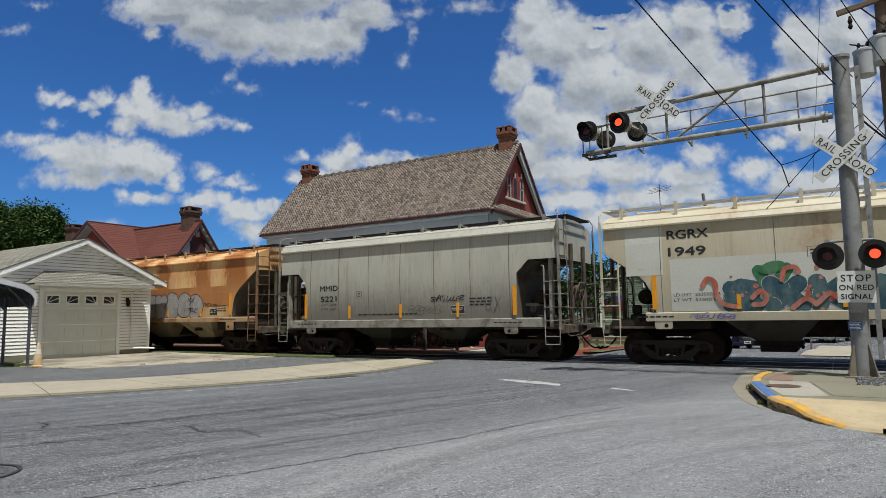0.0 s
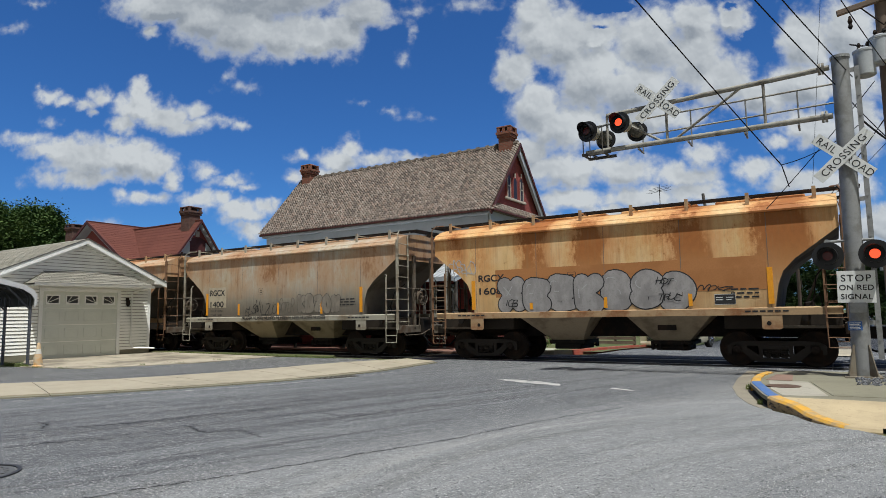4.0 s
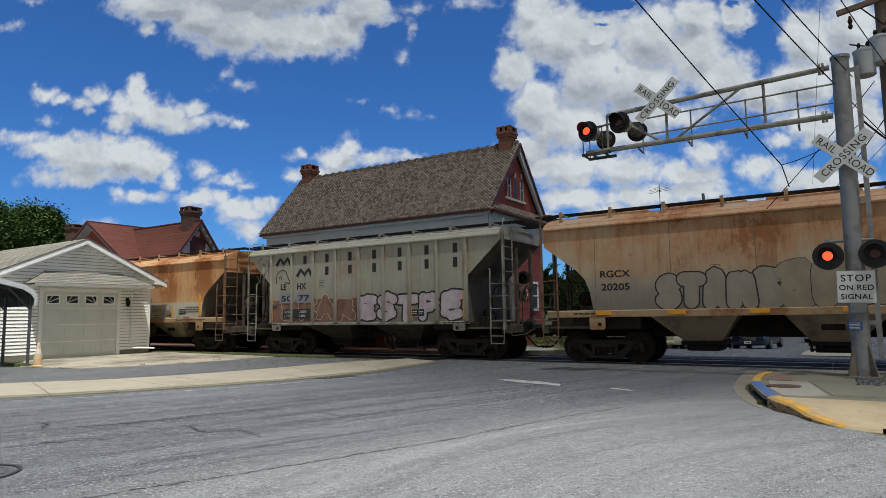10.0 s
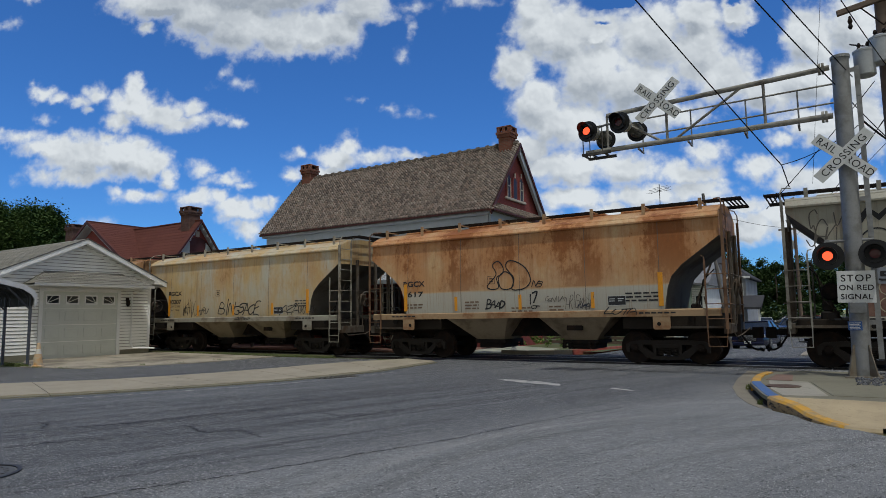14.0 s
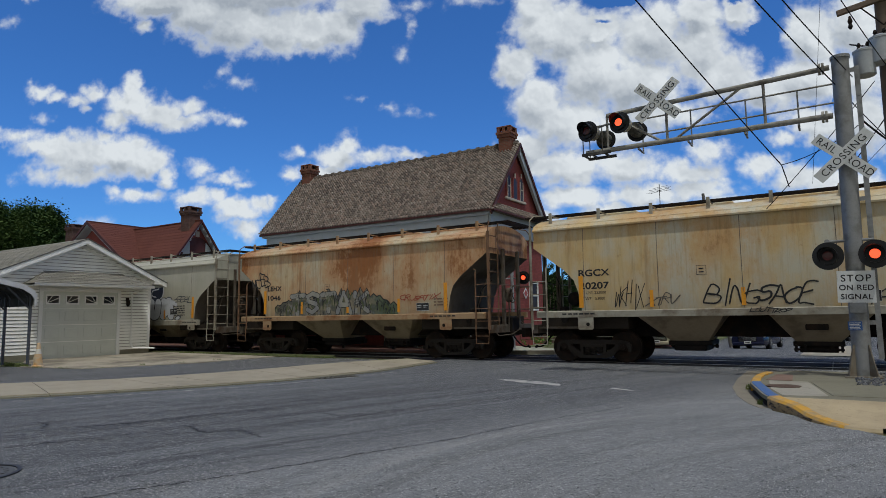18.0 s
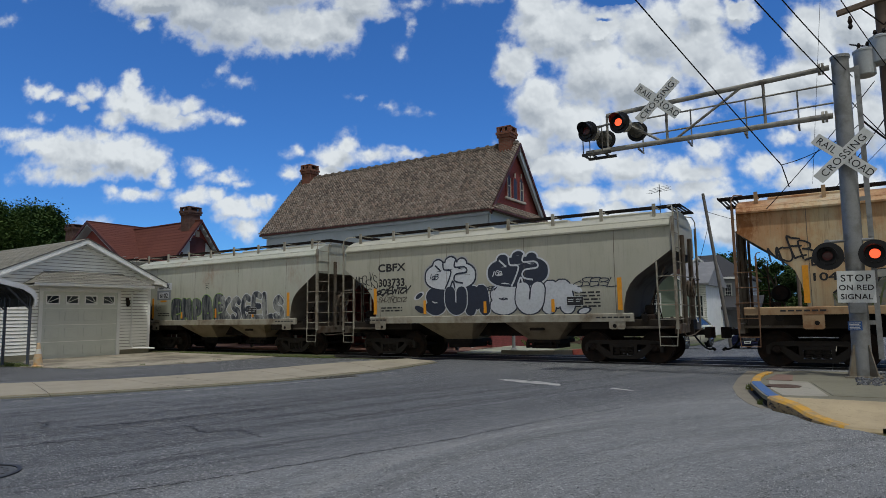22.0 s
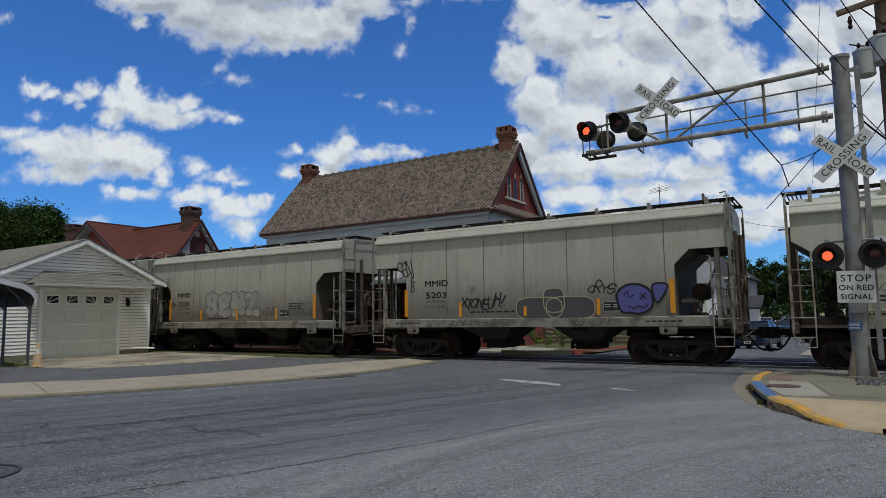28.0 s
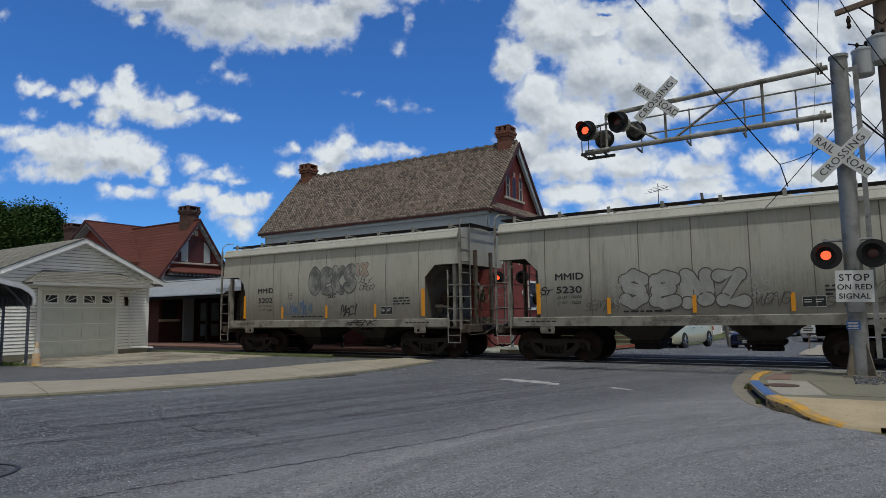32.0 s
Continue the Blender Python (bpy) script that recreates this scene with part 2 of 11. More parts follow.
    def puffs(shift):
        """Cauliflower lumps at three sizes."""
        q = add(add(P, shift), wander(0.05, 8, 3))
        total = None
        for scale, amount in ((0.024, 0.50), (0.055, 0.32), (0.12, 0.20)):
            v = n.new("ShaderNodeTexVoronoi")
            v.feature = "SMOOTH_F1"
            v.inputs["Scale"].default_value = scale
            v.inputs["Smoothness"].default_value = 0.35
            v.inputs["Detail"].default_value = 0.0
            l.new(q, v.inputs["Vector"])
            w = k.math("MULTIPLY", k.math("SUBTRACT", 0.50, v.outputs["Distance"]), amount)
            total = w if total is None else k.math("ADD", total, w)
        return total

    m0, m1 = mass((0, 0, 0)), mass((9, 24, 0))
    p0, p1 = puffs((0, 0, 0)), puffs((3.5, 6, 0))
    fray = k.math("MULTIPLY", k.math("SUBTRACT", k.noise(0.030, 10, 0.58), 0.5), 1.0)
    f0 = k.math("ADD", m0, k.math("ADD", k.math("MULTIPLY", p0, 0.55), fray))
    alpha = k.math("POWER", k.ramp(f0, -0.30, 0.42), 1.35)
    thick = k.ramp(f0, -0.05, 0.45)
    # shade: under the swellings, between the lumps, and in the depth of the thick banks
    under = k.ramp(k.math("SUBTRACT", m1, m0), -0.30, 0.50)
    crease = k.ramp(k.math("SUBTRACT", p1, p0), -0.12, 0.12)
    deep_in = k.ramp(m0, 0.25, 0.85)
    grey = k.ramp(k.noise(0.013, 4, 0.5), 0.36, 0.64)
    shade = k.math("ADD", k.math("MULTIPLY", under, 0.74), k.math("MULTIPLY", k.math("SUBTRACT", crease, 0.5), 0.14))
    shade = k.math("ADD", shade, k.math("MULTIPLY", deep_in, 0.16))
    shade = k.math("ADD", shade, k.math("MULTIPLY", k.math("SUBTRACT", grey, 0.45), 0.38))
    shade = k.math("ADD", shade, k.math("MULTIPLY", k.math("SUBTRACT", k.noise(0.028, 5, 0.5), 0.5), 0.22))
    # higher cloud shows more of its grey base
    shade = k.math("ADD", shade, k.ramp(k.xyz(P)[1], 400, 560, 0, 0.26))
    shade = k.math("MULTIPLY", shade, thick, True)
    col = k.mix(shade, (0.91, 0.93, 0.965), (0.43, 0.47, 0.54))
    em = n.new("ShaderNodeEmission")
    l.new(col, em.inputs[0])
    em.inputs[1].default_value = 0.68
    tr = n.new("ShaderNodeBsdfTransparent")
    mx = n.new("ShaderNodeMixShader")
    l.new(alpha, mx.inputs[0])
    l.new(tr.outputs[0], mx.inputs[1])
    l.new(em.outputs[0], mx.inputs[2])
    l.new(mx.outputs[0], k.out.inputs[0])
    return k.mat


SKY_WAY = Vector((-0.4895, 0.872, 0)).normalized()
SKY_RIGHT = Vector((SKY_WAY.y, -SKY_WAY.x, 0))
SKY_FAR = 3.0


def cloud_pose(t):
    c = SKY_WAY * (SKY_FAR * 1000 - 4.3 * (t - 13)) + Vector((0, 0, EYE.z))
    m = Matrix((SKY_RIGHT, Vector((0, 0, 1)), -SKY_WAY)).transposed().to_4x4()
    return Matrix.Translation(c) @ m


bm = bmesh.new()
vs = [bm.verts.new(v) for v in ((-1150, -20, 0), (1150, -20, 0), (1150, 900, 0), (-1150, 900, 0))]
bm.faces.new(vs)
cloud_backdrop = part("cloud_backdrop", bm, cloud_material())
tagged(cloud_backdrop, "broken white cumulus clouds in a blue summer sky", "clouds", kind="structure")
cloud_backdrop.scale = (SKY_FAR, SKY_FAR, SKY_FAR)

# ---------------------------------------------------------------- ground
def asphalt(name="old_asphalt", lot=False):
    """Old street asphalt: the through lane darker with long tyre streaks, the mouth of the side street paler with bare aggregate."""
    k = Nodes(name)
    x, y, z = k.xyz()
    across = k.math("SUBTRACT", x, k.math("MULTIPLY", y, 0.354))

    def lane(along, spread=1.0):
        v = k.n.new("ShaderNodeCombineXYZ")
        k.l.new(k.math("MULTIPLY", across, spread), v.inputs[0])
        k.l.new(k.math("MULTIPLY", y, along), v.inputs[1])
        return v.outputs[0]

    big = k.noise(0.30, 6, 0.62)
    mid = k.noise(2.2, 5, 0.62)
    band = k.noise(1.0, 5, 0.6, lane(0.10, 0.8))
    drag = k.noise(3.2, 5, 0.66, lane(0.022))
    fine = k.noise(9.0, 4, 0.65, lane(0.014))
    edge = k.math("ADD", across, k.math("ADD", k.math("MULTIPLY", k.math("SUBTRACT", mid, 0.5), 0.7), k.math("MULTIPLY", k.math("SUBTRACT", big, 0.5), 2.2)))
    side = k.ramp(edge, -7.5, -5.9)
    c = k.mix(side, (0.102, 0.106, 0.114), (0.222, 0.225, 0.228))
    if lot:
        c = k.mix(k.ramp(mid, 0.4, 0.7), (0.085, 0.085, 0.086), (0.115, 0.113, 0.110))
        side = k.math("MULTIPLY", side, 0.0)
    c = k.mix(k.ramp(big, 0.36, 0.66, 0, 0.35), c, (0.086, 0.090, 0.098))
    c = k.mix(k.ramp(band, 0.50, 0.70, 0, 0.40), c, (0.215, 0.220, 0.226))
    still = k.math("SUBTRACT", 1.0, k.math("MULTIPLY", side, 0.75))
    c = k.mix(k.math("MULTIPLY", k.ramp(drag, 0.51, 0.62, 0, 0.85), still), c, (0.050, 0.052, 0.058))
    c = k.mix(k.math("MULTIPLY", k.ramp(drag, 0.34, 0.46, 0.65, 0), still), c, (0.185, 0.190, 0.198))
    c = k.mix(k.math("MULTIPLY", k.ramp(fine, 0.55, 0.66, 0, 0.65), still), c, (0.075, 0.075, 0.078))
    # tyres swing round the corner in wide arcs
    turn = k.n.new("ShaderNodeVectorMath")
    turn.operation = "LENGTH"
    k.l.new(k.space((1, 1, 0), loc=(-2.6, -5.0, 0)), turn.inputs[0])
    ring = k.n.new("ShaderNodeCombineXYZ")
    k.l.new(k.math("MULTIPLY", turn.outputs["Value"], 2.6), ring.inputs[0])
    k.l.new(k.math("MULTIPLY", x, 0.10), ring.inputs[1])
    arcs = k.noise(1.0, 5, 0.66, ring.outputs[0])
    c = k.mix(k.math("MULTIPLY", k.ramp(arcs, 0.51, 0.64, 0, 0.52), side), c, (0.115, 0.114, 0.112))
    c = k.mix(k.math("MULTIPLY", k.ramp(arcs, 0.35, 0.47, 0.52, 0), side), c, (0.285, 0.28, 0.268))
    # aggregate that shows singly, two sizes
    for scale, lo, amt in ((34, 0.74, 0.70), (62, 0.60, 0.85), (115, 0.50, 0.90)):
        v = k.n.new("ShaderNodeTexVoronoi")
        v.inputs["Scale"].default_value = scale
        k.l.new(k.co.outputs["Object"], v.inputs["Vector"])
        r, g, b = k.xyz(v.outputs["Color"])
        inside = k.ramp(v.outputs["Distance"], 0.25, 0.45, 1, 0)
        c = k.mix(k.math("MULTIPLY", k.ramp(r, lo, 0.98, 0, amt), inside), c, (0.56, 0.55, 0.53))
        c = k.mix(k.math("MULTIPLY", k.ramp(r, 0.0, 0.48, 0.95, 0), inside), c, (0.016, 0.016, 0.017))
        if scale == 62:
            h = k.math("MULTIPLY", v.outputs["Distance"], g)
    grit = k.noise(230, 2, 0.7)
    c = k.mix(k.ramp(grit, 0.50, 0.72, 0, 0.5), c, (0.04, 0.04, 0.042))
    k.bump(k.math("ADD", grit, h), 0.7, 0.005)
    return k.done(c, 0.92, 0, 0.25)


def concrete(name, color=(0.37, 0.325, 0.245)):
    k = Nodes(name)
    big = k.noise(0.7, 5, 0.65)
    fine = k.noise(60, 3, 0.7)
    c = k.mix(k.ramp(big, 0.4, 0.75), color, tuple(x * 0.72 for x in color))
    c = k.mix(k.ramp(k.noise(4.5, 6, 0.72), 0.50, 0.72, 0, 0.55), c, tuple(x * 0.66 for x in color))
    c = k.mix(k.ramp(k.noise(17, 4, 0.7), 0.60, 0.70, 0, 0.6), c, tuple(x * 0.45 for x in color))
    c = k.mix(k.ramp(fine, 0.5, 0.8, 0, 0.4), c, tuple(x * 0.6 for x in color))
    c = k.mix(k.math("MULTIPLY", k.own(), 0.25), c, tuple(x * 0.8 for x in color))
    k.bump(fine, 0.25, 0.004)
    return k.done(c, 0.9, 0, 0.25)


ASPHALT = asphalt()
LOT_ASPHALT = asphalt("dark_lot_asphalt", True)
CONCRETE = concrete("aged_concrete")
CONCRETE_GREY = concrete("grey_concrete", (0.215, 0.200, 0.145))
CONCRETE_SAND = concrete("sandy_concrete", (0.45, 0.36, 0.225))
CONCRETE_PALE = concrete("pale_new_concrete", (0.345, 0.32, 0.265))
GUTTER_TAN = concrete("dusty_gutter_concrete", (0.255, 0.225, 0.175))
GRASS_SOIL = worn("grassy_soil", (0.075, 0.095, 0.03), 0.6, 0.95, 0, 18, 0.5, 0.6, (0.16, 0.13, 0.075), 0.7)
BALLAST = worn("ballast_stone", (0.042, 0.037, 0.033), 0.5, 0.95, 0, 22, 1.0, 0.9, (0.055, 0.046, 0.04), 0.7, 0.1)


def sheet(name, poly, z, material, label, category, th=0.06):
    bm = bmesh.new()
    prism(bm, poly, z - th, z, "xy")
    return tagged(part(name, bm, material), label, category, kind="structure")


def fall(x, y):
    """The street beyond the track falls away a little."""
    a = min(1, max(0, (y - 22.0) / 22))
    b = min(1, max(0, (x + 11) / 4))
    return -0.72 * a * a * (3 - 2 * a) * b


bm = bmesh.new()
GXS = [-2600, -400, -60, -11.0, -10.0, -9.0, -8.0, -7.0, 0, 9, 30, 60, 400, 2600]
GYS = [-2600, -400, -40, 10, 22.0] + [23.0 + i for i in range(22)] + [60, 100, 160, 400, 2600]
g = [[bm.verts.new((x, y, fall(x, y) - 0.05)) for x in GXS] for y in GYS]
for a, b in zip(g, g[1:]):
    for i in range(len(GXS) - 1):
        bm.faces.new((a[i], a[i + 1], b[i + 1], b[i]))
ground = tagged(part("ground", bm, GRASS_SOIL), "grass and bare soil reaching to the horizon", "ground", kind="structure")
road = sheet("road", [(-60, -16), (-6, -30), (40, -30), (40, 8.2), (0.6, 8.6), (-0.9, 10.4), (-1.5, 14), (-1.2, 16.6), (40, 16.6), (40, 21.45), (-9.5, 21.45), (-11.4, 17.2), (-12.6, 13.2), (-16.2, 8.0), (-60, -8)],
             0.0, ASPHALT, "cracked grey asphalt road with pale worn patches", "road")
# ---------------------------------------------------------------- the track
TRACK_Y = 19.33


def rails():
    bm = bmesh.new()
    prof = [(-0.036, -0.002), (-0.036, -0.04), (-0.01, -0.055), (-0.01, -0.13), (-0.07, -0.15), (-0.07, -0.17), (0.07, -0.17), (0.07, -0.15), (0.01, -0.13), (0.01, -0.055), (0.036, -0.04), (0.036, -0.002)]
    prism(bm, prof, -140, 90, "yz")
    r = part("rail", bm, RAIL_STEEL, None, "", 30)
    tagged(r, "worn steel running rail set flush in the crossing", "rail", "rails of the track", kind="structure")
    r.location = (0, TRACK_Y - 0.755, 0.012)
    r2 = new("rail", r.data)
    tagged(r2, "worn steel running rail set flush in the crossing", "rail", "rails of the track", kind="structure")
    r2.location = (0, TRACK_Y + 0.755, 0.012)


rails()

# ---------------------------------------------------------------- the train
SPEED = [(0, 4.99), (4, 5.12), (8, 5.01), (12, 4.86), (16, 4.87), (20, 4.71), (24, 4.63), (28, 4.44), (32, 4.57)]


def rolled(t):
    """How far the train stands ahead of its place at 13 s."""
    ts = np.linspace(0, 32, 641)
    v = np.interp(ts, [a for a, _ in SPEED], [b for _, b in SPEED])
    c = np.concatenate([[0], np.cumsum((v[1:] + v[:-1]) / 2 * 0.05)])
    return float(np.interp(t, ts, c) - np.interp(13, ts, c))


COUPLED = [71.8, 58.7, 45.81, 32.7, 19.47, 6.5, -6.59, -19.7, -32.85, -46.05, -59.24, -72.11, -85.29, -98.27, -111.3]
MOVERS = []      # cars, with their place at 13 s
SPINNERS = []    # wheel sets, with their own pose on the truck


def car_paint(name, base, fade, rust, rust_amt, streak_amt, band=None, band_z=0.0, grime=0.4, low=0.35, blur=0.04, zones=()):
    """Sun-bleached car paint with mottled rust, run-down streaks and grime; band: another colour below a height; low: how much of the rust goes on below; zones: where along the car it gathers (middle, half length, how much)."""
    k = Nodes(name)
    x, y, z = k.xyz()
    own = k.own()
    patch = k.noise(0.75, 3, 0.55, k.space((1.0, 1.0, 0.8)))
    streak = k.noise(1.0, 6, 0.68, k.space((3.6, 3.6, 0.22)))
    drip = k.noise(1.0, 5, 0.66, k.space((15, 15, 0.5)))
    spots = k.noise(9, 6, 0.72, k.space((1.0, 1.0, 0.6)))
    fine = k.noise(45, 4, 0.7)
    c = k.mix(k.ramp(k.noise(0.9, 5, 0.65, k.space((1, 1, 0.5))), 0.35, 0.68), base, fade)
    c = k.mix(k.ramp(k.noise(3.0, 5, 0.7, k.space((1, 1, 0.35))), 0.5, 0.75, 0, 0.4), c, tuple(b * 0.72 for b in base))
    if band:
        edge = k.math("ADD", z, k.math("MULTIPLY", k.noise(1.3, 3), 0.05))
        if blur > 0.1:
            edge = k.math("ADD", z, k.math("MULTIPLY", k.math("SUBTRACT", streak, 0.5), 1.2))
        c = k.mix(k.ramp(edge, band_z + 0.02 - blur, band_z + 0.02 + blur, 1, 0), c, band)
    up = k.ramp(z, 1.6, 3.6, low, 1.0)
    if band:
        up = k.math("MULTIPLY", up, k.ramp(z, band_z, band_z + 0.06, 0.15, 1))
    s = k.math("ADD", k.math("MULTIPLY", patch, 0.62), k.math("ADD", k.math("MULTIPLY", streak, 0.26), k.math("MULTIPLY", spots, 0.30)))
    for mid, half, much in zones:
        away = k.math("ABSOLUTE", k.math("SUBTRACT", k.math("ADD", x, k.math("ADD", k.math("MULTIPLY", drip, 0.4), k.math("MULTIPLY", spots, 0.5))), mid + 0.45))
        s = k.math("ADD", s, k.ramp(away, 0.15 * half, half, much, 0))
    t = 0.78 - 0.34 * rust_amt
    run = tuple((0.75 * r * rust_amt + 0.45 * b * (1 - rust_amt)) for r, b in zip(rust, base))
    if rust_amt > 0.01:
        stain = k.math("MULTIPLY", k.ramp(s, t - 0.16, t + 0.06, 0, 0.85), up)
        c = k.mix(stain, c, tuple(0.8 * r + 0.35 * b for r, b in zip(rust, base)))
        core = k.math("MULTIPLY", k.ramp(s, t + 0.03, t + 0.15, 0, 0.9), up)
        c = k.mix(core, c, k.mix(spots, rust, tuple(r * 0.45 for r in rust)))
        # scabs along the sheet's edges
        c = k.mix(k.math("MULTIPLY", k.ramp(spots, 0.62, 0.72), k.math("MULTIPLY", up, min(0.8, 0.2 + rust_amt))), c, tuple(r * 0.6 for r in rust))
    c = k.mix(k.math("MULTIPLY", k.ramp(drip, 0.50, 0.72), streak_amt), c, run)
    c = k.mix(k.math("MULTIPLY", k.ramp(streak, 0.56, 0.76), streak_amt * 0.8), c, run)
    c = k.mix(k.math("MULTIPLY", k.ramp(k.math("ADD", z, k.math("ADD", k.math("MULTIPLY", drip, 1.5), k.math("MULTIPLY", spots, 0.7))), 1.9 + 0.8 * grime, 3.1 + 1.3 * grime, 1, 0), grime), c, (0.105, 0.092, 0.077))
    c = k.mix(k.ramp(fine, 0.52, 0.8, 0, 0.3), c, tuple(b * 0.5 for b in base))
    k.bump(k.math("ADD", k.math("MULTIPLY", fine, 0.4), k.noise(1.2, 2)), 0.3, 0.014)
    return k.done(c, 0.62, 0.0, 0.35)


STYLES = {
    # outline of the underside, chord heights, sill heights and half length, half width by height
    "A": dict(cut=[(4.42, 1.30), (4.45, 2.73), (4.85, 3.12), (5.77, 3.12)], chord=(3.97, 4.24), sill=(1.06, 1.34), half=5.32, chord_out=0.075,
              wide=[(1.2, 1.52), (1.9, 1.575), (2.6, 1.60), (3.3, 1.585), (4.0, 1.53)], round=False, ribs=0, seams=1.32),
    "B": dict(cut=[(4.28, 1.40), (4.33, 1.70), (4.40, 2.10), (4.52, 2.42), (4.80, 2.72), (5.77, 3.44)], chord=(3.93, 4.10), sill=(1.33, 1.53), half=5.72, chord_out=0.065,
              wide=[(1.2, 1.55), (1.9, 1.59), (2.6, 1.60), (3.3, 1.585), (4.0, 1.545)], round=True, ribs=0, seams=1.9),
    "C": dict(cut=[(4.48, 1.20), (4.50, 2.70), (5.77, 3.86)], chord=(3.97, 4.17), sill=(1.16, 1.26), half=4.52, chord_out=0.07,
              wide=[(1.2, 1.52), (4.1, 1.52)], round=False, ribs=9, seams=0),
    "D": dict(cut=[(4.38, 1.30), (4.42, 1.65), (4.50, 2.02), (4.62, 2.25), (4.80, 2.45), (5.77, 3.14)], chord=(3.80, 4.02), sill=(1.20, 1.44), half=4.66, chord_out=0.065,
              wide=[(1.2, 1.54), (1.9, 1.585), (2.6, 1.60), (3.3, 1.59), (4.0, 1.54)], round=True, ribs=0, seams=2.4),
}


def half_width(st, z):
    return float(np.interp(z, [a for a, _ in st["wide"]], [b for _, b in st["wide"]]))


def hopper_body(st):
    """The closed tank: rings of one cross-section set along the car, cut away under the sloping ends."""
    cut = st["cut"]
    xs = [a for a, _ in cut]
    xs = sorted({-x for x in xs} | set(xs) | set(np.linspace(-cut[0][0] + 0.02, cut[0][0] - 0.02, 9)))
    top = st["chord"][1]
    rings = []
    bm = bmesh.new()
    n = 9
    for x in xs:
        zb = float(np.interp(abs(x), [0] + [a for a, _ in cut], [cut[0][1]] + [b for _, b in cut]))
        near = [(-half_width(st, zb + (top - zb) * i / n), zb + (top - zb) * i / n) for i in range(n + 1)]
        w = half_width(st, top)
        roof = []
        for i in range(1, 8):
            a = i / 8
            yy = -w + 2 * w * a
            rise = (0.34 if st["round"] else 0.20) * (1 - (2 * a - 1) ** 2) ** (0.8 if st["round"] else 1.0)
            roof.append((yy, top + rise))
        ring = near + roof + [(-a, b) for a, b in near[::-1]]
        rings.append([bm.verts.new((x, a, b)) for a, b in ring])
    m = len(rings[0])
    for q, s in zip(rings, rings[1:]):
        for k in range(m):
            bm.faces.new((q[k], q[(k + 1) % m], s[(k + 1) % m], s[k]))
    bm.faces.new(rings[0])
    bm.faces.new(rings[-1][::-1])
    bmesh.ops.recalc_face_normals(bm, faces=bm.faces)
    return bm


# --- running gear, built once
def sideframe_mesh():
    bm = bmesh.new()
    outer = [(-1.10, 0.36), (-1.10, 0.56), (-0.98, 0.63), (-0.62, 0.66), (0.62, 0.66), (0.98, 0.63), (1.10, 0.56), (1.10, 0.36), (0.86, 0.34), (0.74, 0.42), (0.42, 0.16), (-0.42, 0.16), (-0.74, 0.42), (-0.86, 0.34)]
    for y0, y1, grow in ((-0.07, 0.05, 0),):
        # top chord, two legs and the bottom chord leave the spring window open
        prism(bm, [(-1.10, 0.40), (-1.10, 0.56), (-0.98, 0.63), (-0.62, 0.66), (0.62, 0.66), (0.98, 0.63), (1.10, 0.56), (1.10, 0.40), (0.9, 0.52), (0.55, 0.54), (-0.55, 0.54), (-0.9, 0.52)], y0, y1)
        prism(bm, [(-0.95, 0.53), (-0.72, 0.53), (-0.32, 0.26), (-0.40, 0.14), (-0.52, 0.17)], y0 + 0.004, y1 - 0.004)
        prism(bm, [(0.95, 0.53), (0.72, 0.53), (0.32, 0.26), (0.40, 0.14), (0.52, 0.17)], y0 + 0.004, y1 - 0.004)
        prism(bm, [(-0.44, 0.13), (0.44, 0.13), (0.40, 0.22), (-0.40, 0.22)], y0 - 0.006, y1 + 0.006)
        # raised flanges along the chord, and the jaws that hold the bearings
        prism(bm, [(-1.00, 0.60), (-0.98, 0.634), (-0.62, 0.664), (0.62, 0.664), (0.98, 0.634), (1.00, 0.60), (0.62, 0.632), (-0.62, 0.632)], y0 - 0.035, y0 + 0.002)
        for s in (-1, 1):
            prism(bm, [(s * 1.12, 0.33), (s * 1.04, 0.33), (s * 1.03, 0.50), (s * 1.06, 0.56), (s * 1.13, 0.54)], y0 - 0.012, y1 - 0.009)
            prism(bm, [(s * 0.72, 0.35), (s * 0.64, 0.40), (s * 0.66, 0.53), (s * 0.78, 0.53), (s * 0.75, 0.46)], y0 - 0.012, y1 - 0.011)
            prism(bm, [(s * 0.93, 0.545), (s * 0.90, 0.515), (s * 0.50, 0.175), (s * 0.55, 0.165)], y0 - 0.030, y0 + 0.006)
        for s in (-1, 1):
            prism(bm, [(s * 0.30, 0.22), (s * 0.37, 0.22), (s * 0.40, 0.54), (s * 0.30, 0.54)], y0 + 0.007, y1 - 0.007)
    return bm


def spring_mesh():
    bm = bmesh.new()
    for cx in (-0.2, 0.0, 0.2):
        tube(bm, [(cx + 0.075 * math.cos(a), 0.02 + 0.075 * math.sin(a), 0.225 + 0.23 * a / (10 * math.pi)) for a in np.linspace(0, 10 * math.pi, 51)], 0.016, 5)
    box(bm, -0.30, 0.30, -0.09, 0.10, 0.455, 0.535)
    return bm


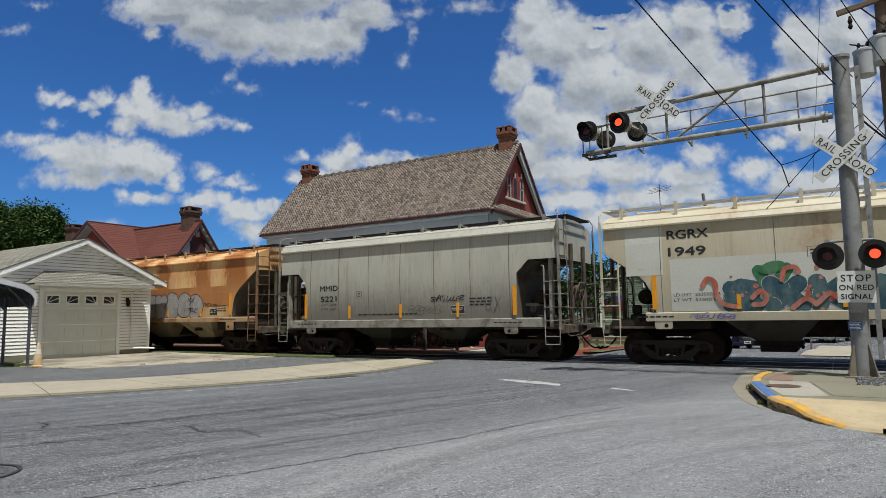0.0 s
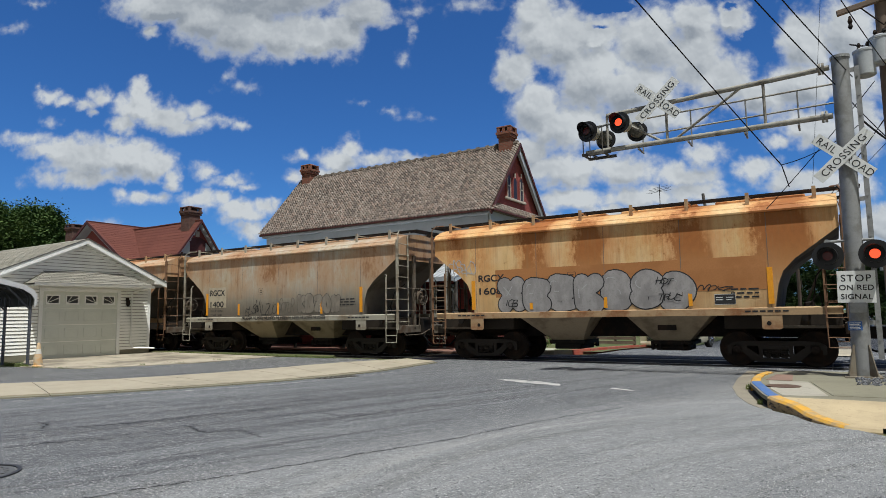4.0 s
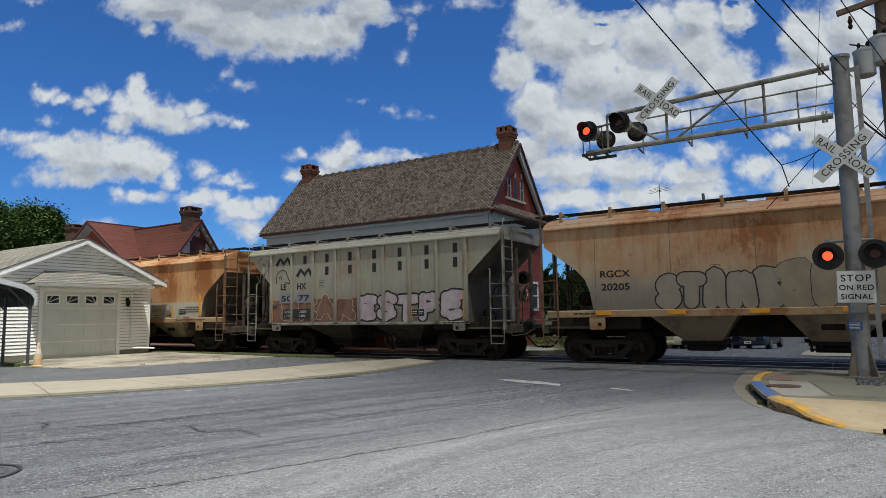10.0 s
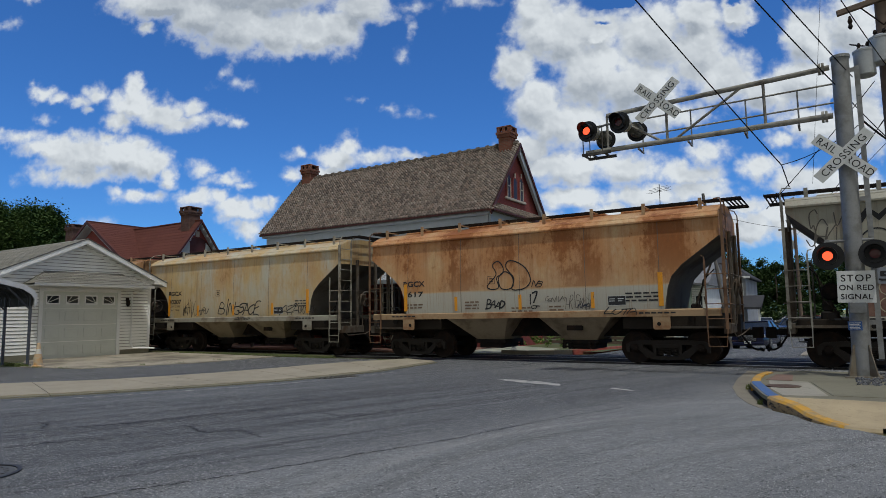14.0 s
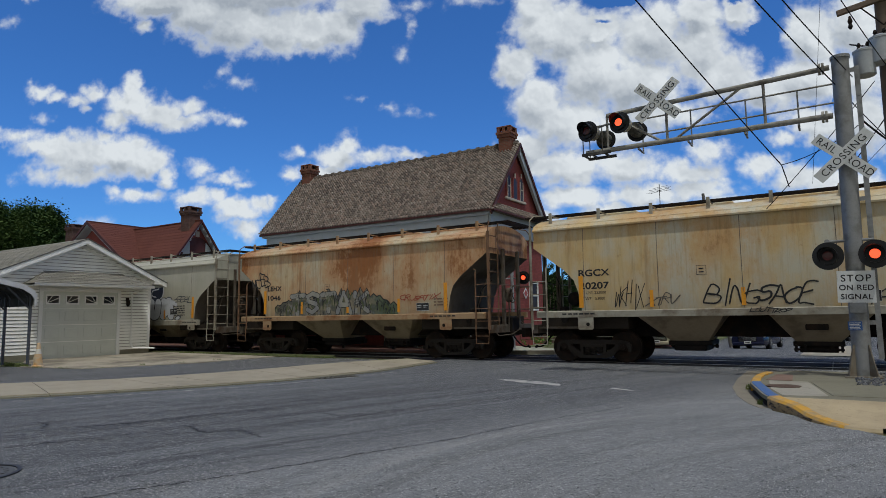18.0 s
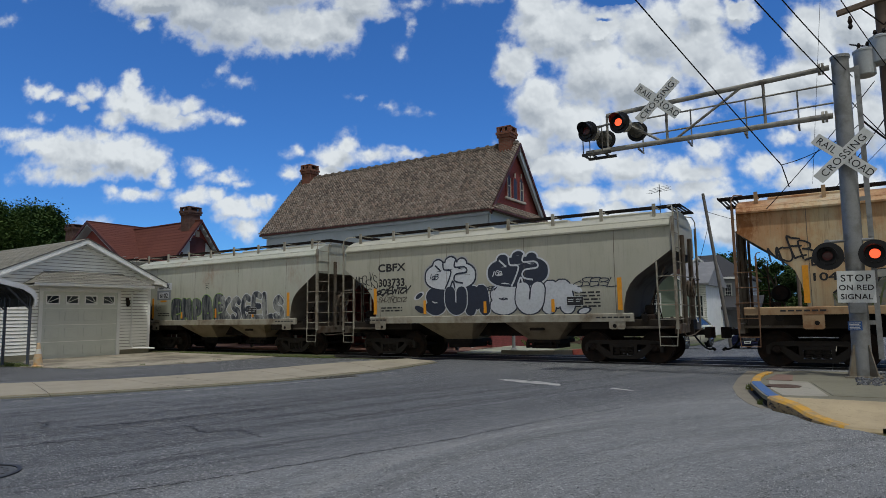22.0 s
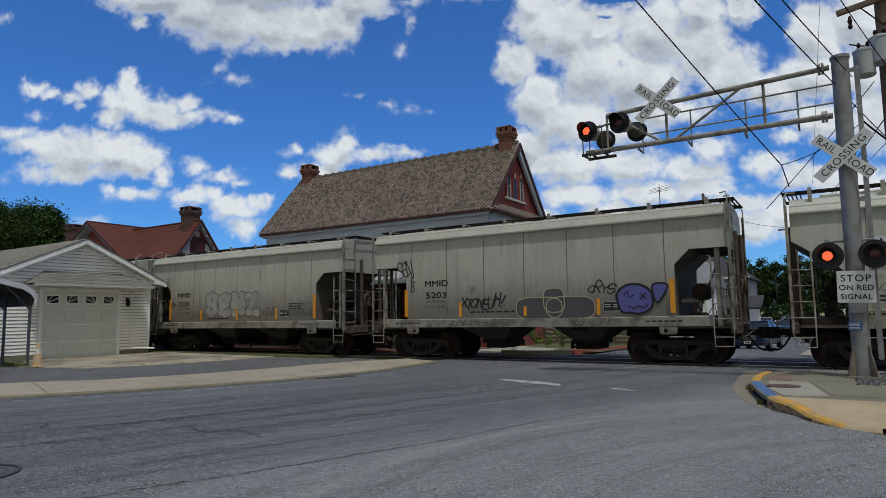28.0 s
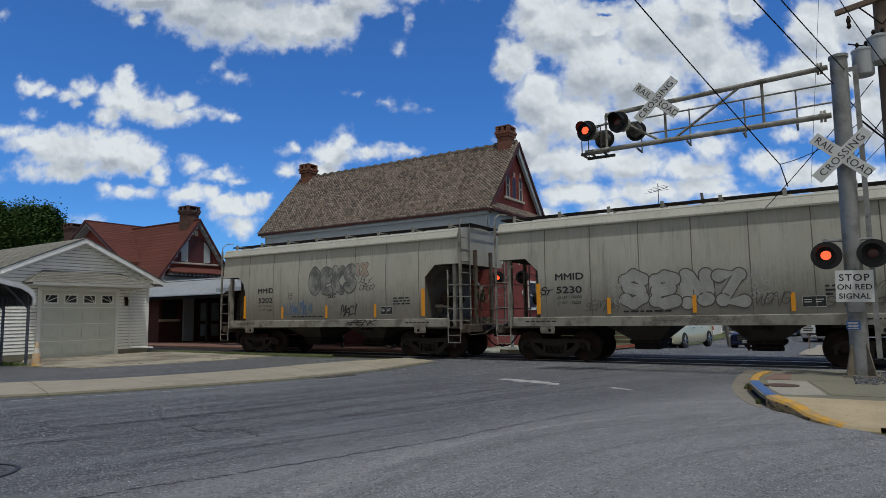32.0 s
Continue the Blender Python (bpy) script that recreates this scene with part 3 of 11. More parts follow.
def wheelset_mesh():
    bm = bmesh.new()
    for s in (-1, 1):
        prof = [(0.10, s * 0.85), (0.13, s * 0.83), (0.17, s * 0.79), (0.34, s * 0.775), (0.385, s * 0.80), (0.44, s * 0.815), (0.455, s * 0.80), (0.457, s * 0.72), (0.482, s * 0.705), (0.482, s * 0.685), (0.39, s * 0.69), (0.34, s * 0.735), (0.16, s * 0.72), (0.10, s * 0.68)]
        turned(bm, prof, 32, "y")
        turned(bm, [(0.075, s * 0.84), (0.115, s * 0.99), (0.115, s * 1.06), (0.085, s * 1.095), (0.02, s * 1.10)], 14, "y")
        for a in range(3):
            b = a * 2 * math.pi / 3
            turned(bm, [(0.018, s * 1.06), (0.018, s * 1.125)], 6, "y", Matrix.Translation((0.05 * math.cos(b), 0, 0.05 * math.sin(b))))
    turned(bm, [(0.075, -0.7), (0.075, 0.7)], 12, "y")
    return bm


proto = thing("prototype", "", "")
P_FRAME = part("sideframe", sideframe_mesh(), TRUCK_STEEL, proto)
P_SPRING = part("spring_nest", spring_mesh(), TRUCK_STEEL, proto, "coil springs in a cast steel truck")
P_WHEEL = part("wheelset", wheelset_mesh(), WHEEL_STEEL, proto, "rusty steel wheels on an axle", 35)
bm = bmesh.new()
box(bm, -0.24, 0.24, -1.0, 1.0, 0.33, 0.56, 0.03)
turned(bm, [(0.24, 0.56), (0.24, 0.70)], 16)
P_BOLSTER = part("bolster", bm, TRUCK_STEEL, proto)
bm = bmesh.new()
box(bm, -0.06, 0.06, -0.06, 0.06, 0.35, 0.62, 0.01)
P_ADAPT = part("bearing_adapter", boxm(-0.13, 0.13, -0.07, 0.07, 0.52, 0.575, 0.01), TRUCK_STEEL, proto)
bm.free()


def coupler_mesh():
    bm = bmesh.new()
    box(bm, 5.9, 6.32, -0.07, 0.07, 0.78, 0.94, 0.02)
    prism(bm, [(6.26, -0.12), (6.44, -0.15), (6.53, -0.03), (6.45, -0.01), (6.38, 0.02), (6.42, 0.10), (6.50, 0.15), (6.40, 0.19), (6.26, 0.12)], 0.70, 1.0, "xy")
    return bm


def hose_mesh():
    bm = bmesh.new()
    pts = [(6.0, -0.30, 0.82)] + [(6.0 + 0.48 * t, -0.30 + 0.28 * t, 0.80 - 0.42 * math.sin(t * math.pi * 0.62)) for t in np.linspace(0.05, 1, 9)]
    tube(bm, pts, 0.026, 7)
    tube(bm, [(6.42, -0.05, 0.42), (6.50, 0.0, 0.36)], 0.04, 7)
    return bm


P_COUPLER = part("coupler", coupler_mesh(), STEEL_DARK, proto)
P_HOSE = part("air_hose", hose_mesh(), RUBBER, proto)


def hopper_mesh(ztop, slim=False):
    bm = bmesh.new()
    a = [(0.45, ztop), (2.85, ztop), (1.95, 0.64), (1.15, 0.64)] if slim else [(0.50, ztop), (2.80, ztop), (2.05, 0.64), (1.05, 0.64)]
    ys = (1.46, 1.46, 0.62, 0.62)
    lo = [bm.verts.new((x, -y, z)) for (x, z), y in zip(a, ys)]
    hi = [bm.verts.new((x, y, z)) for (x, z), y in zip(a, ys)]
    bm.faces.new(lo)
    bm.faces.new(hi[::-1])
    for i in range(4):
        bm.faces.new((lo[i], hi[i], hi[(i + 1) % 4], lo[(i + 1) % 4]))
    bmesh.ops.recalc_face_normals(bm, faces=bm.faces)
    return bm


def gate_mesh():
    bm = bmesh.new()
    box(bm, 0.98, 2.12, -0.66, 0.66, 0.52, 0.64, 0.01)
    box(bm, 1.12, 1.98, -0.60, 0.60, 0.36, 0.52, 0.02)
    tube(bm, [(1.0, -0.72, 0.44), (2.1, -0.72, 0.44)], 0.03, 8)
    for x in (1.05, 1.25, 1.85, 2.05):
        box(bm, x - 0.03, x + 0.03, -0.78, -0.60, 0.38, 0.56)
    return bm


P_GATE = part("outlet_gate", gate_mesh(), STEEL_DARK, proto)
P_MARK = part("reflector", boxm(-0.05, 0.05, -0.006, 0.006, 0, 0.46), AMBER, proto, "amber reflective strip")
P_MARKL = part("reflector", boxm(-0.065, 0.065, -0.006, 0.006, 0, 0.92), AMBER, proto, "tall amber reflective strip")
P_MARKH = part("reflector", boxm(-0.23, 0.23, -0.006, 0.006, 0, 0.11), AMBER, proto, "amber reflective strip")


def ladder_mesh(top, y, climb):
    """The ladders round the +x near corner: a low one on the side, and, at the climbing corner, a tall one on the end."""
    bm = bmesh.new()
    xi, xo, ye = 5.37, 5.86, y + 0.62
    box(bm, xi - 0.022, xi + 0.022, y - 0.045, y, 1.02, 2.82, 0.006)
    tube(bm, [(xi, y - 0.02, 2.80), (xi - 0.02, y + 0.02, 2.90), (xi - 0.10, y + 0.05, 2.92)], 0.014, 6)
    box(bm, xo - 0.05, xo + 0.02, y - 0.05, y - 0.025, 0.98, top)
    box(bm, xo + 0.004, xo + 0.02, y - 0.025, y + 0.04, 0.98, top)
    z = 1.25
    while z < 2.75:
        tube(bm, [(xi, y - 0.055, z), (xo, y - 0.055, z)], 0.014, 6)
        z += 0.39
    if climb:
        box(bm, xo - 0.01, xo + 0.02, ye - 0.025, ye + 0.025, 1.02, top + 0.12, 0.006)
        z = 1.25
        while z < top:
            tube(bm, [(xo + 0.035, y - 0.02, z), (xo + 0.035, ye, z)], 0.014, 6)
            z += 0.39
    for yy in (y - 0.02, ye) if climb else (y - 0.02,):
        tube(bm, [(xo, yy, top), (xo, yy + 0.02, top + 0.20), (xo - 0.05, yy + 0.20, top + 0.34), (xo - 0.22, yy + 0.42, top + 0.36)], 0.018, 6)
    tube(bm, [(xi, y - 0.05, 1.05), (xi + 0.01, y - 0.05, 0.54), (xo - 0.04, y - 0.05, 0.54), (xo, y - 0.05, 1.0)], 0.016, 6)
    tube(bm, [(xi, y - 0.05, 0.78), (xo - 0.02, y - 0.05, 0.78)], 0.013, 6)
    return bm


def end_frame_mesh():
    """Platform, posts, end handrails and the uncoupling lever of the +x end."""
    bm = bmesh.new()
    box(bm, 4.4, 5.80, -1.40, 1.40, 1.0, 1.06)
    box(bm, 5.74, 5.90, -1.5, 1.5, 0.86, 1.12, 0.012)
    for yy in (-0.62, 0.50):
        box(bm, 5.86, 5.93, yy - 0.05, yy + 0.05, 1.05, 3.62, 0.01)
        box(bm, 5.80, 5.87, yy - 0.008, yy + 0.008, 1.05, 3.62)
    for z in (1.62, 2.42):
        tube(bm, [(5.95, -1.25, z), (5.95, 1.3, z)], 0.015, 6)
    tube(bm, [(4.72, -0.75, 1.05), (5.40, -0.75, 2.75)], 0.03, 6)
    tube(bm, [(5.97, -1.45, 0.90), (6.02, -1.30, 0.78), (6.02, -0.35, 0.80), (6.22, -0.10, 0.98)], 0.016, 6)
    for yy in (-0.95, 0.2, 0.95):
        tube(bm, [(5.2, yy, 1.10), (5.55, yy + 0.10, 1.30), (5.82, yy + 0.05, 1.12)], 0.022, 6)
    return bm


def brake_gear_mesh():
    """Hand-brake wheel with its gear case, chain and rod on the +x end."""
    bm = bmesh.new()
    cy, cz, x = -0.33, 2.12, 6.06
    ring = [(x, cy + 0.28 * math.cos(a), cz + 0.28 * math.sin(a)) for a in np.linspace(0, 2 * math.pi, 19)]
    tube(bm, ring, 0.020, 6)
    for a in range(5):
        b = a * 2 * math.pi / 5 + 0.3
        tube(bm, [(x - 0.03, cy, cz), (x, cy + 0.27 * math.cos(b), cz + 0.27 * math.sin(b))], 0.014, 5)
    turned(bm, [(0.05, 5.92), (0.06, 6.05), (0.02, 6.06)], 10, "x", Matrix.Translation((0, cy, cz)))
    box(bm, 5.90, 6.02, cy - 0.24, cy + 0.12, cz - 0.26, cz + 0.20, 0.05)
    tube(bm, [(5.97, cy - 0.10, cz - 0.2), (5.96, cy - 0.08, 1.55), (5.92, cy - 0.05, 1.10)], 0.022, 6)
    tube(bm, [(5.96, cy - 0.24, cz + 0.05), (5.98, cy - 0.42, cz + 0.12)], 0.016, 6)
    return bm


def board_mesh(x, z):
    """Running board: two grating walks with cross slats, and an end platform."""
    bm = bmesh.new()
    for s in (-1, 1):
        for j in range(4):
            yy = s * (0.62 + 0.12 * j)
            box(bm, -x, x, yy - 0.012, yy + 0.012, z, z + 0.045)
        for i in range(int(2 * x / 0.15)):
            xx = -x + 0.15 * i
            box(bm, xx, xx + 0.02, min(s * 0.62, s * 0.98), max(s * 0.62, s * 0.98), z + 0.012, z + 0.036)
    for s in (-1, 1):
        for j in range(5):
            xx = s * (x - 0.42 + 0.1 * j)
            box(bm, xx - 0.012, xx + 0.012, -1.0, 1.0, z + 0.004, z + 0.05)
    return bm


def text_mesh(words, size, bold=0.0, spread=1.0):
    cu = bpy.data.curves.new("t", "FONT")
    cu.body, cu.size, cu.offset, cu.space_character = words, size, bold, spread
    ob = bpy.data.objects.new("t", cu)
    me = bpy.data.meshes.new_from_object(ob)
    bpy.data.objects.remove(ob)
    bpy.data.curves.remove(cu)
    return me


def lettering(name, words, x, z, height, st, material, parent, label="", bold=0.0, width=None, out=0.004):
    """Words on the near side of a car, with their lower left corner at x, z, laid on the curved sheet; bold strikes are laid over one another."""
    me = text_mesh(words, height / 0.729)
    xs = [v.co.x for v in me.vertices]
    k = 1.0 if width is None else width / (max(xs) - min(xs))
    x0 = min(xs)
    flat = [((v.co.x - x0) * k, v.co.y) for v in me.vertices]
    polys = [tuple(p.vertices) for p in me.polygons]
    bpy.data.meshes.remove(me)
    d = height * 0.045 if bold else 0.0
    verts, faces = [], []
    for n, (dx, dz) in enumerate(((0, 0), (d, 0), (-d, 0), (0, d), (0, -d)) if bold else ((0, 0),)):
        i = len(verts)
        verts += [(x + a + dx, -half_width(st, z + b + dz) - out - 0.0005 * n, z + b + dz) for a, b in flat]
        faces += [tuple(q + i for q in f) for f in polys]
    if name == "weight_data":
        me = bpy.data.meshes.new(name)
        me.from_pydata(verts, [], faces)
        me.materials.append(material)
        ob = new(name, me)
        ob.parent = parent
        tagged(ob, label or "small stencilled weight line", kind="stuff")
        return
    # each character with all its strikes is a piece of its own
    root = list(range(len(flat)))

    def find(i):
        while root[i] != i:
            root[i] = root[root[i]]
            i = root[i]
        return i

    for f in polys:
        for q in f[1:]:
            root[find(q)] = find(f[0])
    letters = {}
    for f in faces:
        letters.setdefault(find(f[0] % len(flat)), []).append(f)
    for own in letters.values():
        used = sorted({q for f in own for q in f})
        at = {q: i for i, q in enumerate(used)}
        me = bpy.data.meshes.new(name)
        me.from_pydata([verts[q] for q in used], [], [tuple(at[q] for q in f) for f in own])
        me.materials.append(material)
        ob = new("numeral" if name == "car_number" else "letter", me)
        ob.parent = parent
        if label:
            tagged(ob, label)


def on_side(st, pts, out):
    return [Vector((a, -half_width(st, b) - out, b)) for a, b in pts]


def smooth_line(pts, n=8, closed=False):
    """A Catmull-Rom line through the points."""
    p = [Vector((*q, 0)) for q in pts]
    res = []
    cnt = len(p) if closed else len(p) - 1
    for i in range(cnt):
        p1, p2 = p[i], p[(i + 1) % len(p)]
        p0 = p[i - 1] if (i or closed) else p1
        p3 = p[(i + 2) % len(p)] if (closed or i + 2 < len(p)) else p2
        for j in range(n):
            t = j / n
            q = 0.5 * (2 * p1 + (p2 - p0) * t + (2 * p0 - 5 * p1 + 4 * p2 - p3) * t * t + (3 * p1 - p0 - 3 * p2 + p3) * t ** 3)
            res.append((q.x, q.y))
    if not closed:
        res.append(pts[-1])
    return res


def ribbon(bm, st, pts, width, out, closed=False, rise=0.0, caps=False):
    """A sprayed line on the near side; rise lifts each step a little over the last; caps rounds its ends."""
    n = len(pts)
    lo, hi = [], []
    for i in range(n):
        a = pts[i - 1] if (i or closed) else pts[i]
        b = pts[(i + 1) % n] if (closed or i + 1 < n) else pts[i]
        dx, dz = b[0] - a[0], b[1] - a[1]
        d = math.hypot(dx, dz) or 1
        ox, oz = -dz / d * width / 2, dx / d * width / 2
        lo += on_side(st, [(pts[i][0] - ox, pts[i][1] - oz)], out + rise * i)
        hi += on_side(st, [(pts[i][0] + ox, pts[i][1] + oz)], out + rise * i)
    lo = [bm.verts.new(v) for v in lo]
    hi = [bm.verts.new(v) for v in hi]
    for i in range(n if closed else n - 1):
        j = (i + 1) % n
        bm.faces.new((lo[i], lo[j], hi[j], hi[i]))
    if caps:
        for e, (p, lift) in enumerate(((pts[0], -0.0003), (pts[-1], rise * n + 0.0003))):
            ring = [(p[0] + width / 2 * math.cos(a * math.pi / 6), p[1] + width / 2 * math.sin(a * math.pi / 6)) for a in range(12)]
            bm.faces.new([bm.verts.new(v) for v in on_side(st, ring, out + lift)])


def fill(bm, st, pts, out):
    f = bm.faces.new([bm.verts.new(v) for v in on_side(st, pts, out)])
    bmesh.ops.triangulate(bm, faces=[f])


GLYPHS = {
    "A": [[(0.02, 0.0), (0.22, 0.55), (0.48, 0.98), (0.74, 0.55), (0.96, 0.0)], [(0.24, 0.34), (0.74, 0.36)]],
    "B": [[(0.12, 0.02), (0.10, 0.96), (0.72, 0.92), (0.70, 0.58), (0.22, 0.52)], [(0.22, 0.52), (0.86, 0.44), (0.84, 0.08), (0.12, 0.03)]],
    "C": [[(0.92, 0.80), (0.55, 0.98), (0.12, 0.72), (0.12, 0.28), (0.52, 0.02), (0.94, 0.18)]],
    "D": [[(0.12, 0.02), (0.12, 0.97), (0.62, 0.92), (0.92, 0.52), (0.62, 0.06), (0.12, 0.03)]],
    "E": [[(0.94, 0.90), (0.50, 0.97), (0.12, 0.88), (0.10, 0.12), (0.50, 0.02), (0.95, 0.08)], [(0.14, 0.50), (0.78, 0.52)]],
    "F": [[(0.94, 0.94), (0.14, 0.95), (0.12, 0.0)], [(0.14, 0.50), (0.74, 0.52)]],
    "G": [[(0.90, 0.84), (0.50, 0.98), (0.10, 0.70), (0.14, 0.20), (0.60, 0.02), (0.92, 0.24), (0.88, 0.46), (0.56, 0.45)]],
    "H": [[(0.10, 0.0), (0.14, 0.98)], [(0.88, 0.98), (0.84, 0.0)], [(0.12, 0.48), (0.86, 0.52)]],
    "I": [[(0.46, 0.98), (0.52, 0.02)]],
    "K": [[(0.12, 0.0), (0.12, 0.98)], [(0.92, 0.97), (0.20, 0.48), (0.95, 0.02)]],
    "L": [[(0.14, 0.98), (0.12, 0.12), (0.30, 0.03), (0.92, 0.08)]],
    "M": [[(0.02, 0.0), (0.10, 0.90), (0.26, 0.92), (0.48, 0.30), (0.72, 0.92), (0.90, 0.90), (0.98, 0.0)]],
    "N": [[(0.06, 0.0), (0.10, 0.95), (0.26, 0.90), (0.76, 0.08), (0.90, 0.10), (0.92, 0.98)]],
    "O": [[(0.50, 0.98), (0.10, 0.72), (0.10, 0.28), (0.50, 0.02), (0.90, 0.28), (0.90, 0.72), (0.54, 0.97)]],
    "P": [[(0.14, 0.0), (0.12, 0.95), (0.74, 0.94), (0.86, 0.66), (0.60, 0.44), (0.18, 0.44)]],
    "R": [[(0.12, 0.0), (0.12, 0.96), (0.72, 0.92), (0.76, 0.60), (0.20, 0.48)], [(0.38, 0.48), (0.94, 0.02)]],
    "S": [[(0.92, 0.82), (0.55, 0.97), (0.14, 0.80), (0.26, 0.56), (0.76, 0.44), (0.86, 0.20), (0.45, 0.03), (0.06, 0.16)]],
    "T": [[(0.02, 0.92), (0.98, 0.95)], [(0.50, 0.92), (0.48, 0.0)]],
    "U": [[(0.10, 0.97), (0.08, 0.35), (0.42, 0.03), (0.82, 0.22), (0.92, 0.97)]],
    "V": [[(0.04, 0.98), (0.46, 0.02), (0.96, 0.98)]],
    "W": [[(0.02, 0.98), (0.20, 0.06), (0.32, 0.10), (0.50, 0.70), (0.70, 0.08), (0.82, 0.08), (0.98, 0.98)]],
    "X": [[(0.06, 0.97), (0.94, 0.02)], [(0.92, 0.97), (0.06, 0.02)]],
    "Y": [[(0.04, 0.98), (0.48, 0.50), (0.96, 0.98)], [(0.48, 0.50), (0.46, 0.0)]],
    "Z": [[(0.06, 0.92), (0.90, 0.95), (0.14, 0.08), (0.96, 0.05)]],
    "1": [[(0.30, 0.80), (0.52, 0.98), (0.50, 0.02)]],
    "7": [[(0.06, 0.94), (0.90, 0.95), (0.36, 0.0)]],
    "!": [[(0.60, 1.10), (0.46, 0.30)], [(0.42, 0.06), (0.44, 0.0)]],
}


def strokes_of(sign, x0, x1, z0, z1, rng, loose, lean):
    """The strokes of one sprayed sign, fitted into a box, slanted and a little uneven."""
    tall = rng.uniform(1 - loose, 1 + loose * 0.6)
    drop = rng.uniform(-loose, loose) * 0.5
    res = []
    for line in GLYPHS[sign]:
        res.append([(x0 + (x1 - x0) * (a + lean * (b - 0.5) + rng.uniform(-loose, loose) * 0.35), z0 + (z1 - z0) * (b * tall + drop + rng.uniform(-loose, loose) * 0.3)) for a, b in line])
    return res


def throw_up(st, parent, word, x, z, w, h, fill_mat, line_mat, seed, label, line=0.04, fat=0.40, shine=None, halo=None, angular=False, loose=0.12):
    """A row of swollen sprayed forms side by side, each with its fill and its outline, each overlapping the one before."""
    rng = random.Random(seed)
    cw = w / len(word)
    wide = fat * min(cw, h * 0.9)
    for i, sign in enumerate(word):
        x0, x1 = x + cw * i + wide * 0.36, x + cw * (i + 1) - wide * 0.28
        paths = [smooth_line(p, 5 if not angular else 1) for p in strokes_of(sign, x0, x1, z + wide * 0.5, z + h - wide * 0.5, rng, loose, rng.uniform(-0.08, 0.10))]
        base = 0.004 + 0.006 * (i % 2)
        for mat, grow, lift, name in ((halo, 4.2 * line, -0.001, "graffiti_halo"), (line_mat, 2 * line, 0.0, "graffiti_outline"), (fill_mat, 0.0, 0.003, "graffiti_fill")):
            if mat is None:
                continue
            bm = bmesh.new()
            step = 0.0
            for p in paths:
                ribbon(bm, st, p, wide + grow, base + lift + step, rise=0.00002, caps=True)
                if angular:
                    for q in p[1:-1]:
                        step += 0.0002
                        fill(bm, st, [(q[0] + (wide + grow) / 2 * math.cos(a), q[1] + (wide + grow) / 2 * math.sin(a)) for a in np.linspace(0, 2 * math.pi, 10, endpoint=False)], base + lift + step)
                step += 0.0006
            tagged(part(name, bm, mat, parent, label), label, kind="stuff")
        if shine is not None:
            bm = bmesh.new()
            for p in paths:
                k = len(p) // 4
                ribbon(bm, st, [(a - wide * 0.22, b + wide * 0.10) for a, b in p[k:k + max(3, len(p) // 4)]], line * 0.7, base + 0.0058)
            tagged(part("graffiti_shine", bm, shine, parent, label), label, kind="stuff")


def tag(st, parent, word, x, z, w, h, material, seed, label="thin sprayed tag", line=0.03, out=0.007, lean=0.38, loose=0.32):
    """A quick sprayed signature of thin joined strokes."""
    rng = random.Random(seed)
    bm = bmesh.new()
    cw = w / len(word)
    for i, sign in enumerate(word):
        for j, p in enumerate(strokes_of(sign, x + cw * (i - 0.17), x + cw * (i + 1.16), z, z + h, rng, loose, lean)):
            ribbon(bm, st, smooth_line(p, 4), line * rng.uniform(0.8, 1.15), out + 0.0012 * (i % 2) + 0.0004 * j, rise=0.00002, caps=True)
    return tagged(part("graffiti_tag", bm, material, parent, label), label, kind="stuff")


def dots(st, parent, x, z, w, h, n, r, material, seed, label, hollow=False):
    """Loose sprayed drops."""
    rng = random.Random(seed)
    bm = bmesh.new()
    for i in range(n):
        cx, cz, rr = x + w * rng.random(), z + h * rng.random(), r * rng.uniform(0.4, 1.2)
        ring = [(cx + rr * math.cos(a), cz + rr * math.sin(a)) for a in np.linspace(0, 2 * math.pi, 12, endpoint=False)]
        if hollow:
            ribbon(bm, st, ring, 0.016, 0.006 + 0.0002 * i, True)
        else:
            fill(bm, st, ring, 0.006 + 0.0002 * i)
    tagged(part("graffiti_drops", bm, material, parent, label), label, kind="stuff")


